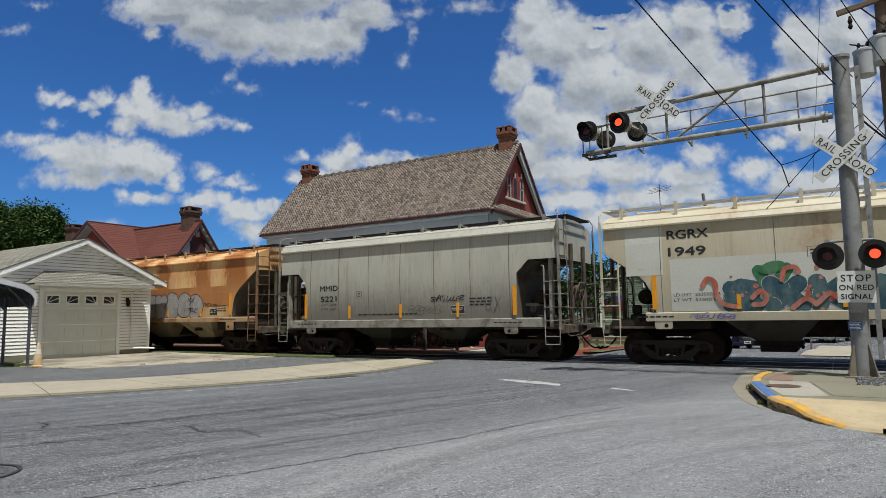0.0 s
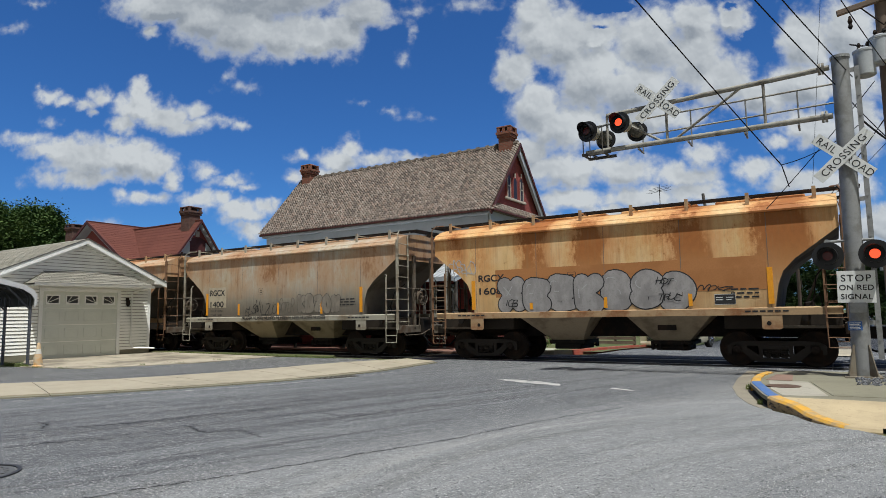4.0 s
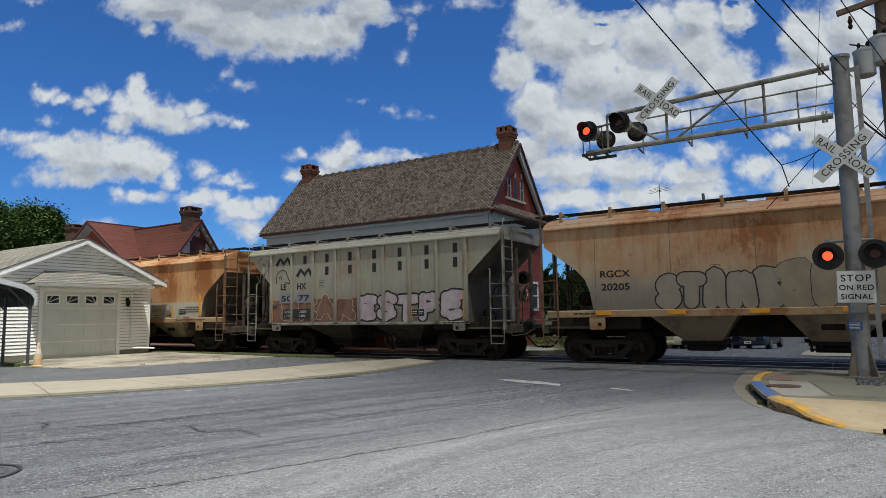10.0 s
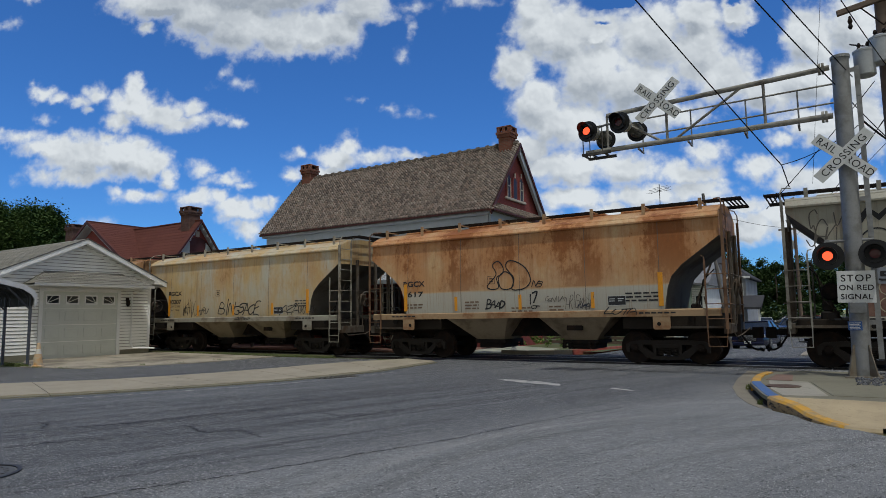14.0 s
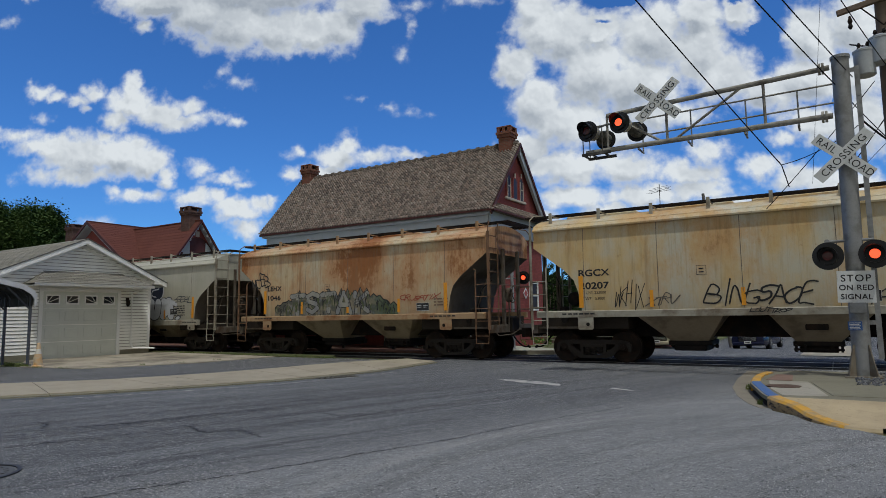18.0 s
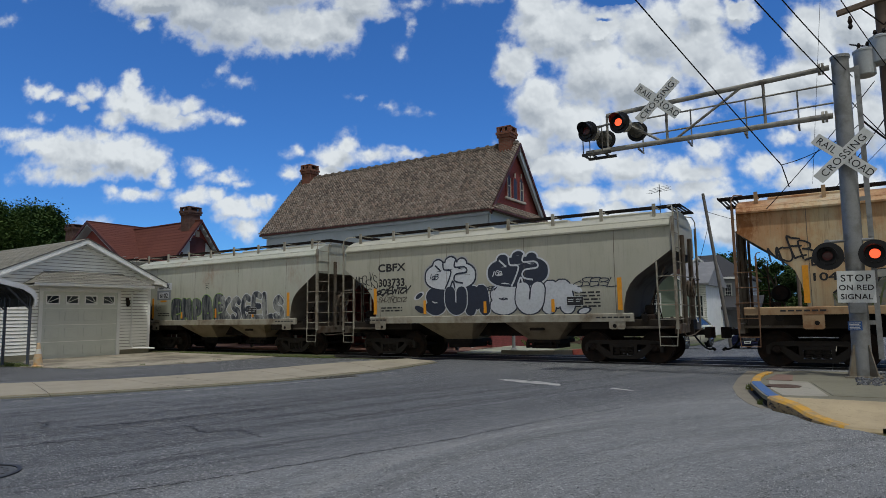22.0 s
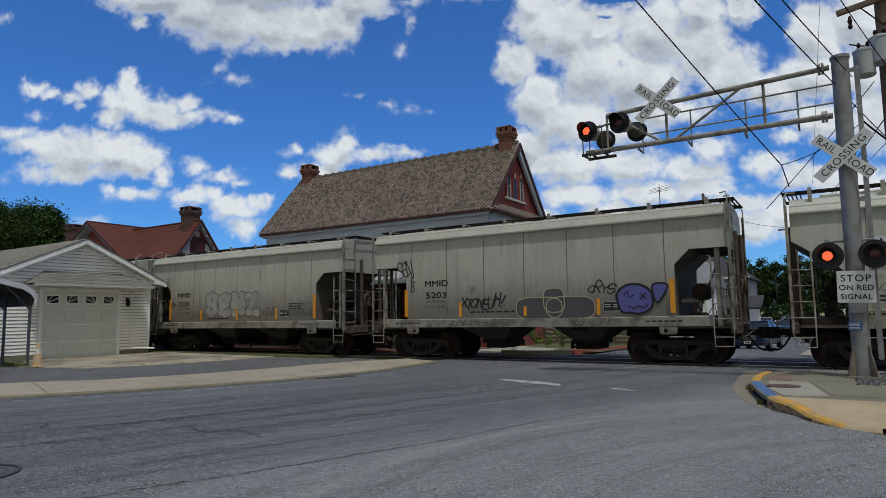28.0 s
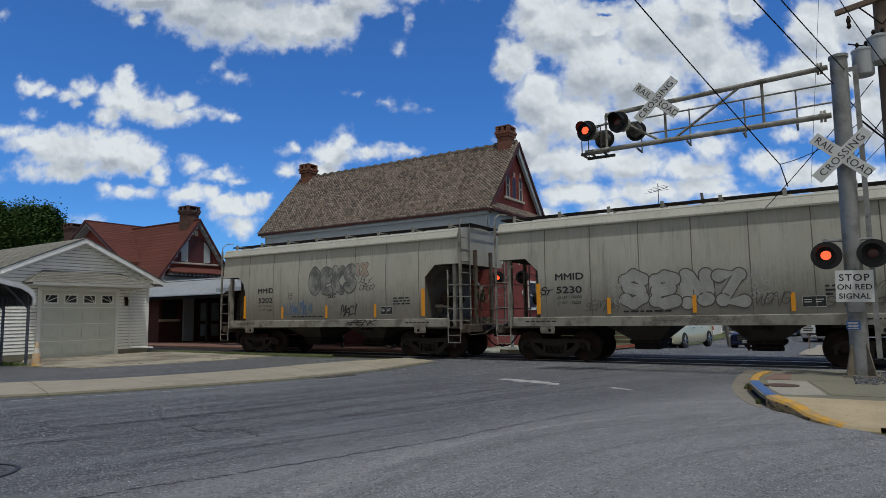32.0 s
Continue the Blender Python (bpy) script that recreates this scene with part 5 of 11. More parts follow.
DEEP_TEAL = spray("deep_teal_spray", (0.035, 0.085, 0.115), (0.10, 0.16, 0.17))
LEAF_SPRAY = spray("leaf_green_spray", (0.045, 0.16, 0.075), (0.11, 0.24, 0.13))
ROSE = spray("faded_rose_spray", (0.42, 0.115, 0.075), (0.52, 0.25, 0.20))
throw_up(st, car, "EXKS", -2.72, 1.36, 3.9, 0.98, DEEP_TEAL, SPRAY_WHITE, 4, "deep teal sprayed shapes", 0.012, 0.46, angular=True)
throw_up(st, car, "Y", -1.95, 1.40, 0.85, 1.22, LEAF_SPRAY, SPRAY_WHITE, 6, "leaf green sprayed shape", 0.012, 0.36)
bm = bmesh.new()
fill(bm, st, [(-1.50 + 0.30 * math.cos(a), 2.52 + 0.15 * math.sin(a) + 0.06 * math.cos(a)) for a in np.linspace(0, 2 * math.pi, 20, endpoint=False)], 0.020)
part("graffiti_fill", bm, LEAF_SPRAY, car, "leaf green sprayed shape")
for i, pts in enumerate(([(-3.16, 2.12), (-3.02, 2.30), (-2.84, 2.18), (-2.82, 1.86), (-2.64, 1.62), (-2.30, 1.55)], [(-1.98, 1.78), (-1.80, 1.94), (-1.66, 1.80), (-1.74, 1.62), (-1.96, 1.60)],
                         [(-1.30, 2.20), (-1.22, 2.46), (-1.00, 2.50), (-0.92, 2.38)], [(-0.55, 1.62), (-0.30, 1.84), (-0.10, 1.72), (0.2, 1.95)], [(-1.1, 1.5), (-0.8, 1.72), (-0.6, 1.58)])):
    bm = bmesh.new()
    ribbon(bm, st, smooth_line(pts, 6), 0.12, 0.024 + 0.001 * i, rise=0.00003, caps=True)
    part("graffiti_swirl", bm, ROSE, car, "rose red sprayed swirl")
dots(st, car, -2.6, 1.38, 3.2, 1.1, 26, 0.055, ROSE, 7, "rose red sprayed drops")
tag(st, car, "MSGUHBEB", -3.45, 1.26, 1.05, 0.13, SPRAY_VIOLET, 8, "small violet tag on the sill", 0.022, 0.05)
# 2 grey car
car, st = hopper_car(1, "A", PAINT_GREY, "light grey curved-side covered hopper car with faint tags", DIRTY_TRIM)
marks(car, st, "MMID", "5221", -3.70, 2.42, 0.20, 0.86, weights=("LD LMT 230000", "LT WT   56000"))
consolidated(car, st, 2.05, 1.5)
tag(st, car, "SWATLUVLPZ", 1.28, 1.93, 1.25, 0.15, SPRAY_BLACK, 11, "black sprayed tag", 0.028)
tag(st, car, "BRERKG", 0.35, 1.50, 1.3, 0.30, SPRAY_DARK, 12, line=0.018)
tag(st, car, "COX", 3.35, 1.55, 0.5, 0.6, SPRAY_DARK, 13, line=0.016)
bars(car, st, -1.9, 1.52, 2.6, 1)
bars(car, st, 2.75, 1.98, 0.8, 3)
# 3 orange rusty car
car, st = hopper_car(2, "B", PAINT_ORANGE, "orange rust-covered hopper car with silver bubble graffiti", RUSTY_TRIM)
marks(car, st, "RGCX", "1608", -4.1, 2.50, 0.21, 0.90)
side_patch("repaint_band", st, -3.5, 4.15, 1.98, 2.84, REPAINT, car, "plain orange-brown repainted band", 0.0035)
SILVER = spray("silver_spray", (0.27, 0.255, 0.25), (0.36, 0.34, 0.335))
throw_up(st, car, "XEEKBSD", -3.38, 1.50, 5.75, 1.10, SILVER, SPRAY_BLACK, 21, "silver-filled bubble graffiti with black outlines", 0.032, fat=0.60, shine=SPRAY_PALE)
tag(st, car, "HOT", 1.45, 2.20, 0.42, 0.16, SPRAY_BLACK, 23, "small black tag", 0.024, 0.02)
tag(st, car, "TRUC", 1.50, 1.75, 0.56, 0.16, SPRAY_BLACK, 24, "small black tag", 0.024, 0.02)
tag(st, car, "IGB", -3.2, 1.68, 0.45, 0.22, SPRAY_BLACK, 25, "small black tag", 0.026, 0.02)
tag(st, car, "MCKZ", 2.55, 1.98, 0.8, 0.16, SPRAY_BLACK, 26, "small black tag", 0.022)
consolidated(car, st, 2.9, 1.62)
bars(car, st, 3.3, 2.0, 0.65, 3)
tag(st, car, "CASEKO", -5.2, 2.75, 0.95, 0.40, SPRAY_PALE, 22, line=0.026, lean=-0.5)
# 4 grey-tan car
car, st = hopper_car(3, "B", PAINT_GREYTAN, "grey tan covered hopper car with rust streaks and tags", WORN_TRIM)
side_patch("grey_patch", st, -4.22, -3.08, 1.92, 2.78, worn("faded_patch", (0.47, 0.41, 0.31), 0.6, 0.75, 0, 25, 3, 0.1), car, "repainted number patch")
marks(car, st, "RGCX", "1400", -4.10, 2.43, 0.25, 0.92, weights=("LD LMT 232250", "LT WT   53000"))
SMUDGE = spray("grey_smudge_spray", (0.20, 0.175, 0.145), (0.28, 0.245, 0.20))
tag(st, car, "ELSWILZUO", -1.85, 1.62, 1.75, 0.42, SPRAY_BLACK, 31, "thin dark sprayed tag", 0.022)
tag(st, car, "SOTER", 0.05, 1.72, 0.85, 0.48, SPRAY_DARK, 33, line=0.020)
throw_up(st, car, "KBZON", 1.05, 1.60, 2.15, 0.72, SMUDGE, SPRAY_BLACK, 34, "smudged grey bubble graffiti with dark outlines", 0.014, 0.52)
for i in range(7):
    tag(st, car, "MUKRB", -2.05 + 0.66 * i, 1.39, 0.58, 0.12, SPRAY_BLACK, 35 + i, "small black tag along the sill", 0.024, 0.05, 0.15, 0.10)
bars(car, st, 3.05, 2.1, 0.9, 3)
consolidated(car, st, 2.2, 1.66)
# 5 tan rusty car
car, st = hopper_car(4, "B", PAINT_TAN, "rusty tan covered hopper car with large grey outlined graffiti", RUSTY_TRIM, reflect="flat")
marks(car, st, "RGCX", "20205", -4.05, 2.46, 0.19, 0.84)
throw_up(st, car, "STAME", -2.5, 1.50, 3.0, 1.08, spray("thin_grey_fill", (0.30, 0.26, 0.205), (0.35, 0.305, 0.24)), SPRAY_BLACK, 41, "grey bubble graffiti with black outlines", 0.036, fat=0.60)
throw_up(st, car, "ZNHL", 0.45, 1.50, 3.1, 1.30, spray("brownish_fill", (0.295, 0.24, 0.175), (0.35, 0.285, 0.21)), SPRAY_BLACK, 42, "large brownish bubble graffiti with black outlines", 0.016, fat=0.72)
tag(st, car, "NSF7S", 3.2, 1.58, 0.7, 0.18, SPRAY_BLACK, 43, "small black tag", 0.024, 0.02)
share(P_MARKL, pose(4.0, -half_width(st, 1.9) - 0.012, 1.6), car)
consolidated(car, st, 1.75, 1.7)
bars(car, st, 2.55, 2.1, 0.9, 3)
# 6 ribbed car
car, st = hopper_car(5, "C", PAINT_BEIGE, "grey beige ribbed covered hopper car with graffiti along the bottom", DIRTY_TRIM)
for i in range(8):
    for j in range(2):
        x, zz = -4.25 + 1.13 * i, 3.52 - 0.48 * j
        bm = bmesh.new()
        if i == j:
            ribbon(bm, st, [(x, zz), (x + 0.2, zz + 0.26), (x + 0.4, zz + 0.06), (x + 0.6, zz + 0.26), (x + 0.8, zz)], 0.16, 0.006)
            part("zigzag_emblem", bm, INK, car, "black zigzag emblem")
        elif i > 0:
            ribbon(bm, st, [(x + 0.42, zz), (x + 0.42, zz + 0.32)], 0.17, 0.006)
            part("letter_bar", bm, INK, car, "black bar shape in place of a letter")
        else:
            bm.free()
lettering("reporting_marks", "LE", -4.0, 2.55, 0.24, st, INK, car, "", 0.006)
lettering("reporting_marks", "HX", -3.1, 2.55, 0.24, st, INK, car, "", 0.006)
for x in (-4.05, -3.12):
    side_patch("number_panel", st, x, x + 0.78, 2.02, 2.40, PATCH_GREY, car, "blue grey number panel", 0.022)
lettering("car_number", "50", -3.95, 2.10, 0.22, st, INK, car, "", 0.006, 0.6, 0.026)
lettering("car_number", "77", -3.0, 2.10, 0.22, st, INK, car, "", 0.006, 0.55, 0.026)
BROWN_COAT = spray("brown_spray_coat", (0.155, 0.080, 0.060), (0.235, 0.135, 0.105))
CHROME_PINK = spray("chalky_pink_spray", (0.43, 0.33, 0.38), (0.52, 0.47, 0.49))
side_patch("graffiti_ground", st, -4.55, -0.12, 1.27, 2.14, BROWN_COAT, car, "brown sprayed ground", 0.002)
throw_up(st, car, "SKAR", -4.0, 1.32, 3.8, 0.90, BROWN_COAT, SPRAY_CREAM, 51, "brown graffiti with thin cream outlines", 0.024, 0.40, angular=True)
throw_up(st, car, "ESTPE", -0.10, 1.27, 4.45, 1.02, CHROME_PINK, SPRAY_BLACK, 52, "faded pink graffiti with black outlines", 0.062, 0.36, angular=True)
side_patch("weights_panel", st, -3.85, -2.4, 1.42, 1.78, PATCH_BLACK, car, "black panel with weights", 0.022)
for i, (a, b) in enumerate((("LD LMT", "232200"), ("LT WT", "53800"))):
    lettering("weight_data", a, -3.75, 1.64 - 0.16 * i, 0.09, st, WHITE_INK, car, "", 0, None, 0.026)
    lettering("weight_data", b, -2.95, 1.64 - 0.16 * i, 0.09, st, WHITE_INK, car, "", 0, None, 0.026)
tag(st, car, "SEKY", -5.3, 2.9, 0.7, 0.9, SPRAY_DARK, 53)
tag(st, car, "SAD", -4.45, 1.85, 0.28, 0.14, SPRAY_BLACK, 54, "small black tag", 0.018, 0.02)
bm = bmesh.new()
ribbon(bm, st, smooth_line([(-4.25, 2.80), (-4.22, 3.15), (-4.0, 3.32), (-3.75, 3.28), (-3.62, 3.05), (-3.5, 2.80), (-3.75, 2.85)], 8), 0.035, 0.006)
ribbon(bm, st, smooth_line([(-4.12, 2.98), (-4.02, 3.10), (-3.95, 2.95)], 6), 0.03, 0.008)
part("graffiti_tag", bm, SPRAY_BLACK, car, "black sprayed arc")
consolidated(car, st, 2.35, 1.42, 0.024)
# 7 rusty car with a pale band
car, st = hopper_car(6, "B", PAINT_RUSTBAND, "rust-orange covered hopper car with a pale band along the bottom", RUSTY_TRIM)
marks(car, st, "RGCX", "1617", -4.38, 2.44, 0.18, 0.86)
bm = bmesh.new()
for i, pts in enumerate(([(-1.12, 2.35), (-0.80, 2.70), (-0.92, 3.00), (-0.72, 3.12), (-0.55, 2.92), (-0.58, 2.72), (-0.78, 2.60), (-0.72, 2.30), (-0.95, 2.24)],
                         [(-0.66, 2.30), (-0.70, 2.62), (-0.48, 2.78), (-0.24, 2.62), (-0.22, 2.32), (-0.44, 2.22)], [(-0.26, 2.24), (-0.18, 2.56), (-0.44, 2.90), (-0.38, 3.10), (-0.12, 3.08), (0.22, 2.86), (0.38, 2.50), (0.24, 2.28), (-0.02, 2.20)])):
    ribbon(bm, st, smooth_line(pts, 6, True), 0.036, 0.006 + 0.002 * i, True)
part("graffiti_outline", bm, SPRAY_BLACK, car, "thin black outlined bubble graffiti")
tag(st, car, "NB", 0.45, 2.28, 0.3, 0.18, SPRAY_BLACK, 61, "small black tag", 0.024)
tag(st, car, "BAAD", -1.15, 1.66, 0.62, 0.24, SPRAY_BLACK, 62, "bold black sprayed tag", 0.045)
tag(st, car, "17", 0.30, 1.78, 0.26, 0.30, SPRAY_BLACK, 63, "bold black sprayed numerals", 0.045, 0.007, 0.05)
tag(st, car, "CT", 0.38, 1.62, 0.22, 0.10, SPRAY_BLACK, 65, "small black tag", 0.028)
tag(st, car, "GENIUM", 0.85, 1.82, 0.6, 0.14, SPRAY_DARK, 64, line=0.016)
tag(st, car, "HRIEMKBW", 1.5, 1.60, 0.8, 0.42, SPRAY_DARK, 66, line=0.016)
tag(st, car, "INTRO", 1.8, 1.62, 0.4, 0.09, SPRAY_NAVY, 67, "small navy tag", 0.024)
bars(car, st, -1.95, 1.86, 0.5, 3, RUST_INK)
bars(car, st, -0.3, 1.64, 0.7, 2, RUST_INK)
bars(car, st, 0.95, 1.66, 0.45, 2, RUST_INK)
bars(car, st, -4.3, 1.82, 0.7, 2, RUST_INK)
bars(car, st, 3.25, 1.98, 0.9, 3)
consolidated(car, st, 2.75, 1.66)
tag(st, car, "LUTA", 2.7, 1.40, 0.85, 0.16, SPRAY_BLACK, 68, "black tag on the sill", 0.026, 0.05)
# 8 yellowed car
car, st = hopper_car(7, "B", PAINT_YELLOW, "yellowed covered hopper car with pale patches", WORN_TRIM)
marks(car, st, "RGCX", "20207", -4.35, 2.52, 0.19, 0.90, weights=("LD LMT 233000", "LT WT   53000"))
tag(st, car, "BINGSAOE", -0.85, 1.62, 2.45, 0.55, SPRAY_BLACK, 71, "dark sprayed tag", 0.045)
tag(st, car, "WKHIX", -3.3, 1.60, 0.8, 0.60, SPRAY_BLACK, 72, "thin black sprayed tag", 0.022)
tag(st, car, "XTRV", -2.4, 1.62, 0.8, 0.28, SPRAY_DARK, 73)
tag(st, car, "AZA", 2.85, 1.58, 0.95, 0.34, SPRAY_BLACK, 74, "dark sprayed tag", 0.032)
tag(st, car, "LMUTHIX", 3.75, 1.62, 0.85, 0.26, SPRAY_BLACK, 75, "thin black sprayed tag", 0.022)
tag(st, car, "LOUTTROP", 0.15, 1.40, 0.9, 0.12, SPRAY_BLACK, 76, "small black tag on the sill", 0.022, 0.05)
consolidated(car, st, 2.4, 1.62)
bars(car, st, 3.55, 2.1, 0.65, 3)
# 9 tan car with rust runs
car, st = hopper_car(8, "B", PAINT_TANRUST, "tan covered hopper car with rust runs and camouflage-coloured graffiti", RUSTY_TRIM)
marks(car, st, "LEHX", "1046", -4.15, 2.52, 0.19, 0.76)
CAMO = Nodes("mottled_olive_spray")
cx, cy, cz = CAMO.xyz()
cm = CAMO.mix(CAMO.ramp(CAMO.noise(3.2, 3, 0.6), 0.42, 0.58), (0.115, 0.115, 0.095), (0.26, 0.225, 0.155))
cm = CAMO.mix(CAMO.ramp(CAMO.noise(5.5, 3, 0.6), 0.54, 0.64, 0, 0.8), cm, (0.20, 0.205, 0.22))
cm = CAMO.mix(CAMO.math("MULTIPLY", CAMO.ramp(cx, 0.9, 1.6), 0.8), cm, (0.085, 0.125, 0.075))
CAMO = CAMO.done(cm, 0.75)
OLIVE = plain("olive_spray", (0.10, 0.12, 0.05), 0.7)
BONE = spray("bone_grey_spray", (0.36, 0.345, 0.29), (0.25, 0.255, 0.265))
spiky(st, car, -3.75, 1.50, 6.0, 1.02, 40, CAMO, ((SPRAY_BLACK, 46, 0.030), (OLIVE, 30, 0.04)), 81, "jagged olive, grey and teal graffiti with dark outlines")
throw_up(st, car, "TSTAK", -2.9, 1.54, 3.9, 0.90, BONE, SPRAY_BLACK, 83, "bone grey jagged graffiti with black outlines", 0.022, 0.22, angular=True)
tag(st, car, "CRUEATIX", 2.40, 1.98, 1.55, 0.17, SPRAY_RED, 84, "dark red sprayed tag", 0.032)
tag(st, car, "MOEB", -5.05, 2.62, 0.95, 0.5, SPRAY_BLACK, 82, "black sprayed tag", 0.045, lean=-0.35)
consolidated(car, st, 3.05, 1.62)
bars(car, st, 3.75, 2.0, 0.55, 3, RUST_INK)
# 10 putty car with large white and navy graffiti
car, st = hopper_car(9, "D", PAINT_PUTTY, "putty-coloured covered hopper car with large white and navy graffiti", WORN_TRIM)
marks(car, st, "CBFX", "303733", -4.25, 3.02, 0.27, 1.16)
tag(st, car, "SCAEWTOY", -4.35, 2.20, 1.45, 0.22, SPRAY_BLACK, 91, "bold black sprayed tag", 0.050)
tag(st, car, "SHOTROCTZ", -4.25, 1.92, 1.2, 0.20, SPRAY_DARK, 98)
tag(st, car, "MEPEKS", -5.25, 2.45, 0.95, 0.45, SPRAY_BLACK, 92, "black sprayed tag", 0.028, lean=-0.4)


def swelling(cx, cz, w, h, fill_mat, line_mat, rim, seed, label):
    """A rounded sprayed cloud with three knobs on top and two curling lines in it."""
    for name, mat, grow, out in (("graffiti_halo", rim, 0.10, 0.003), ("graffiti_outline", line_mat, 0.055, 0.006), ("graffiti_fill", fill_mat, 0.0, 0.009)):
        if mat is None:
            continue
        bm = bmesh.new()
        fill(bm, st, [(cx + (w / 2 + grow) * math.copysign(abs(math.cos(a)) ** 0.8, math.cos(a)), cz - 0.06 * h + (h * 0.42 + grow) * math.copysign(abs(math.sin(a)) ** 0.8, math.sin(a))) for a in np.linspace(0, 2 * math.pi, 36, endpoint=False)], out)
        for i, (dx, dz, r) in enumerate(((-0.24, 0.30, 0.16), (0.02, 0.36, 0.17), (0.24, 0.32, 0.14))):
            fill(bm, st, [(cx + w * dx + (w * r * 0.62 + grow) * math.cos(a), cz + h * dz + (h * r + grow) * math.sin(a)) for a in np.linspace(0, 2 * math.pi, 18, endpoint=False)], out + 0.0003 * (i + 1))
        part(name, bm, mat, car, label)
    bm = bmesh.new()
    for pts in ([(-0.14, 0.42), (-0.12, 0.16), (0.02, 0.10), (-0.02, -0.18), (-0.10, -0.46)], [(0.12, 0.44), (0.10, 0.22), (0.30, 0.20), (0.33, 0.04), (0.12, -0.02), (0.10, -0.22), (0.26, -0.30)], [(0.0, -0.46), (0.06, -0.22), (0.10, -0.46)], [(-0.30, 0.30), (-0.18, 0.10)]):
        ribbon(bm, st, smooth_line([(cx + w * a, cz + h * b) for a, b in pts], 6), 0.055, 0.0125)
    part("graffiti_line", bm, line_mat, car, label)
    tag(st, car, "IGB", cx - 0.42 * w, cz - 0.14 * h, 0.34, 0.17, line_mat, seed, "small tag inside the graffiti", 0.028, 0.0125)


swelling(-1.28, 2.80, 1.90, 1.05, SPRAY_WHITE, SPRAY_NAVY, SPRAY_PALE, 93, "white bubble graffiti with navy outlines")
swelling(1.16, 2.82, 2.05, 1.10, SPRAY_NAVY, SPRAY_WHITE, None, 94, "navy bubble graffiti with white outlines")
throw_up(st, car, "SUM", -2.25, 1.42, 2.35, 1.0, SPRAY_NAVY, SPRAY_WHITE, 95, "navy bubble graffiti with white outlines", 0.034, 0.50, loose=0.06)
throw_up(st, car, "SUM", 0.22, 1.42, 2.65, 1.02, SPRAY_WHITE, SPRAY_NAVY, 96, "white bubble graffiti with navy outlines", 0.040, 0.50, loose=0.06)
for i, (cx, cz, turn) in enumerate(((-2.52, 2.12, 0.5), (-2.50, 1.66, -0.4), (3.02, 2.18, -0.5), (3.25, 1.52, 0.25))):
    for name, mat, r, out in (("graffiti_outline", SPRAY_NAVY if i % 2 else SPRAY_WHITE, 0.13, 0.006), ("graffiti_fill", SPRAY_WHITE if i > 1 else SPRAY_NAVY, 0.09, 0.009)):
        bm = bmesh.new()
        fill(bm, st, [(cx + r * 1.8 * math.cos(a) * math.cos(turn) - r * 0.8 * math.sin(a) * math.sin(turn), cz + r * 1.8 * math.cos(a) * math.sin(turn) + r * 0.8 * math.sin(a) * math.cos(turn)) for a in np.linspace(0, 2 * math.pi, 16, endpoint=False)], out)
        part(name, bm, mat, car, "sprayed drop beside the graffiti")
tag(st, car, "LOSEBL", 2.75, 2.20, 1.5, 0.26, SPRAY_NAVY, 97, "blue-black sprayed tag", 0.026)
tag(st, car, "EKEW", -0.1, 2.20, 0.5, 0.13, SPRAY_NAVY, 99, "small navy tag", 0.030)
bars(car, st, -4.15, 1.74, 0.9, 2)
bars(car, st, 3.0, 2.05, 0.75, 5)
consolidated(car, st, 2.75, 1.68, 0.020)
# 11 pale green-grey car
car, st = hopper_car(10, "D", PAINT_PALE, "pale green-grey covered hopper car with faded and dark graffiti", WORN_TRIM)
side_patch("number_patch", st, -4.1, -3.1, 2.35, 2.78, PATCH_GREY, car, "grey number patch")
side_patch("marks_patch", st, -4.1, -3.05, 2.80, 3.12, SPRAY_WHITE, car, "white marks patch")
side_patch("number_plate", st, -3.95, -3.25, 2.42, 2.70, SPRAY_WHITE, car, "white number field", 0.006)
lettering("reporting_marks", "LEHX", -3.95, 2.86, 0.22, st, INK, car, "", 0.008, 0.75, 0.008)
lettering("car_number", "6102", -3.88, 2.46, 0.2, st, INK, car, "", 0.008, 0.58, 0.010)
side_patch("orange_dash", st, -3.85, -3.4, 2.26, 2.33, AMBER, car, "", 0.006)
STORM = spray("streaked_navy_spray", (0.030, 0.036, 0.050), (0.20, 0.21, 0.21), (9.0, 9.0, 1.2))
FADED = spray("faded_navy_spray", (0.045, 0.052, 0.072), (0.34, 0.35, 0.34), (4.0, 4.0, 2.0))
LIME = plain("lime_spray", (0.20, 0.36, 0.06), 0.7)
throw_up(st, car, "EMPBE", -3.05, 1.28, 3.6, 1.18, STORM, LIME, 101, "streaked navy graffiti with lime outlines", 0.026, 0.46)
throw_up(st, car, "KSGELS", 0.35, 1.28, 3.75, 1.20, FADED, SPRAY_WHITE, 102, "navy and grey graffiti with white outlines", 0.030, 0.40)
consolidated(car, st, 2.05, 1.62, 0.022)
bars(car, st, -4.05, 1.74, 0.85, 2)
tag(st, car, "CO", -4.15, 1.88, 0.3, 0.3, SPRAY_DARK, 103, line=0.014)
tag(st, car, "CD", 3.75, 1.95, 0.35, 0.35, SPRAY_DARK, 104, line=0.014)
# 12 to 14 grey cars
car, st = hopper_car(11, "A", PAINT_GREY, "light grey covered hopper car with black and violet graffiti", DIRTY_TRIM)
marks(car, st, "MMID", "5203", -3.65, 2.42, 0.20, 0.90, weights=("LD LMT 230400", "LT WT   55600"))
tag(st, car, "SEN", -4.75, 2.75, 0.55, 0.55, SPRAY_BLACK, 111, "black sprayed tag", 0.035, lean=-0.5)
tag(st, car, "TES", -4.25, 2.25, 0.18, 0.42, SPRAY_BLACK, 116, "black sprayed tag", 0.026)
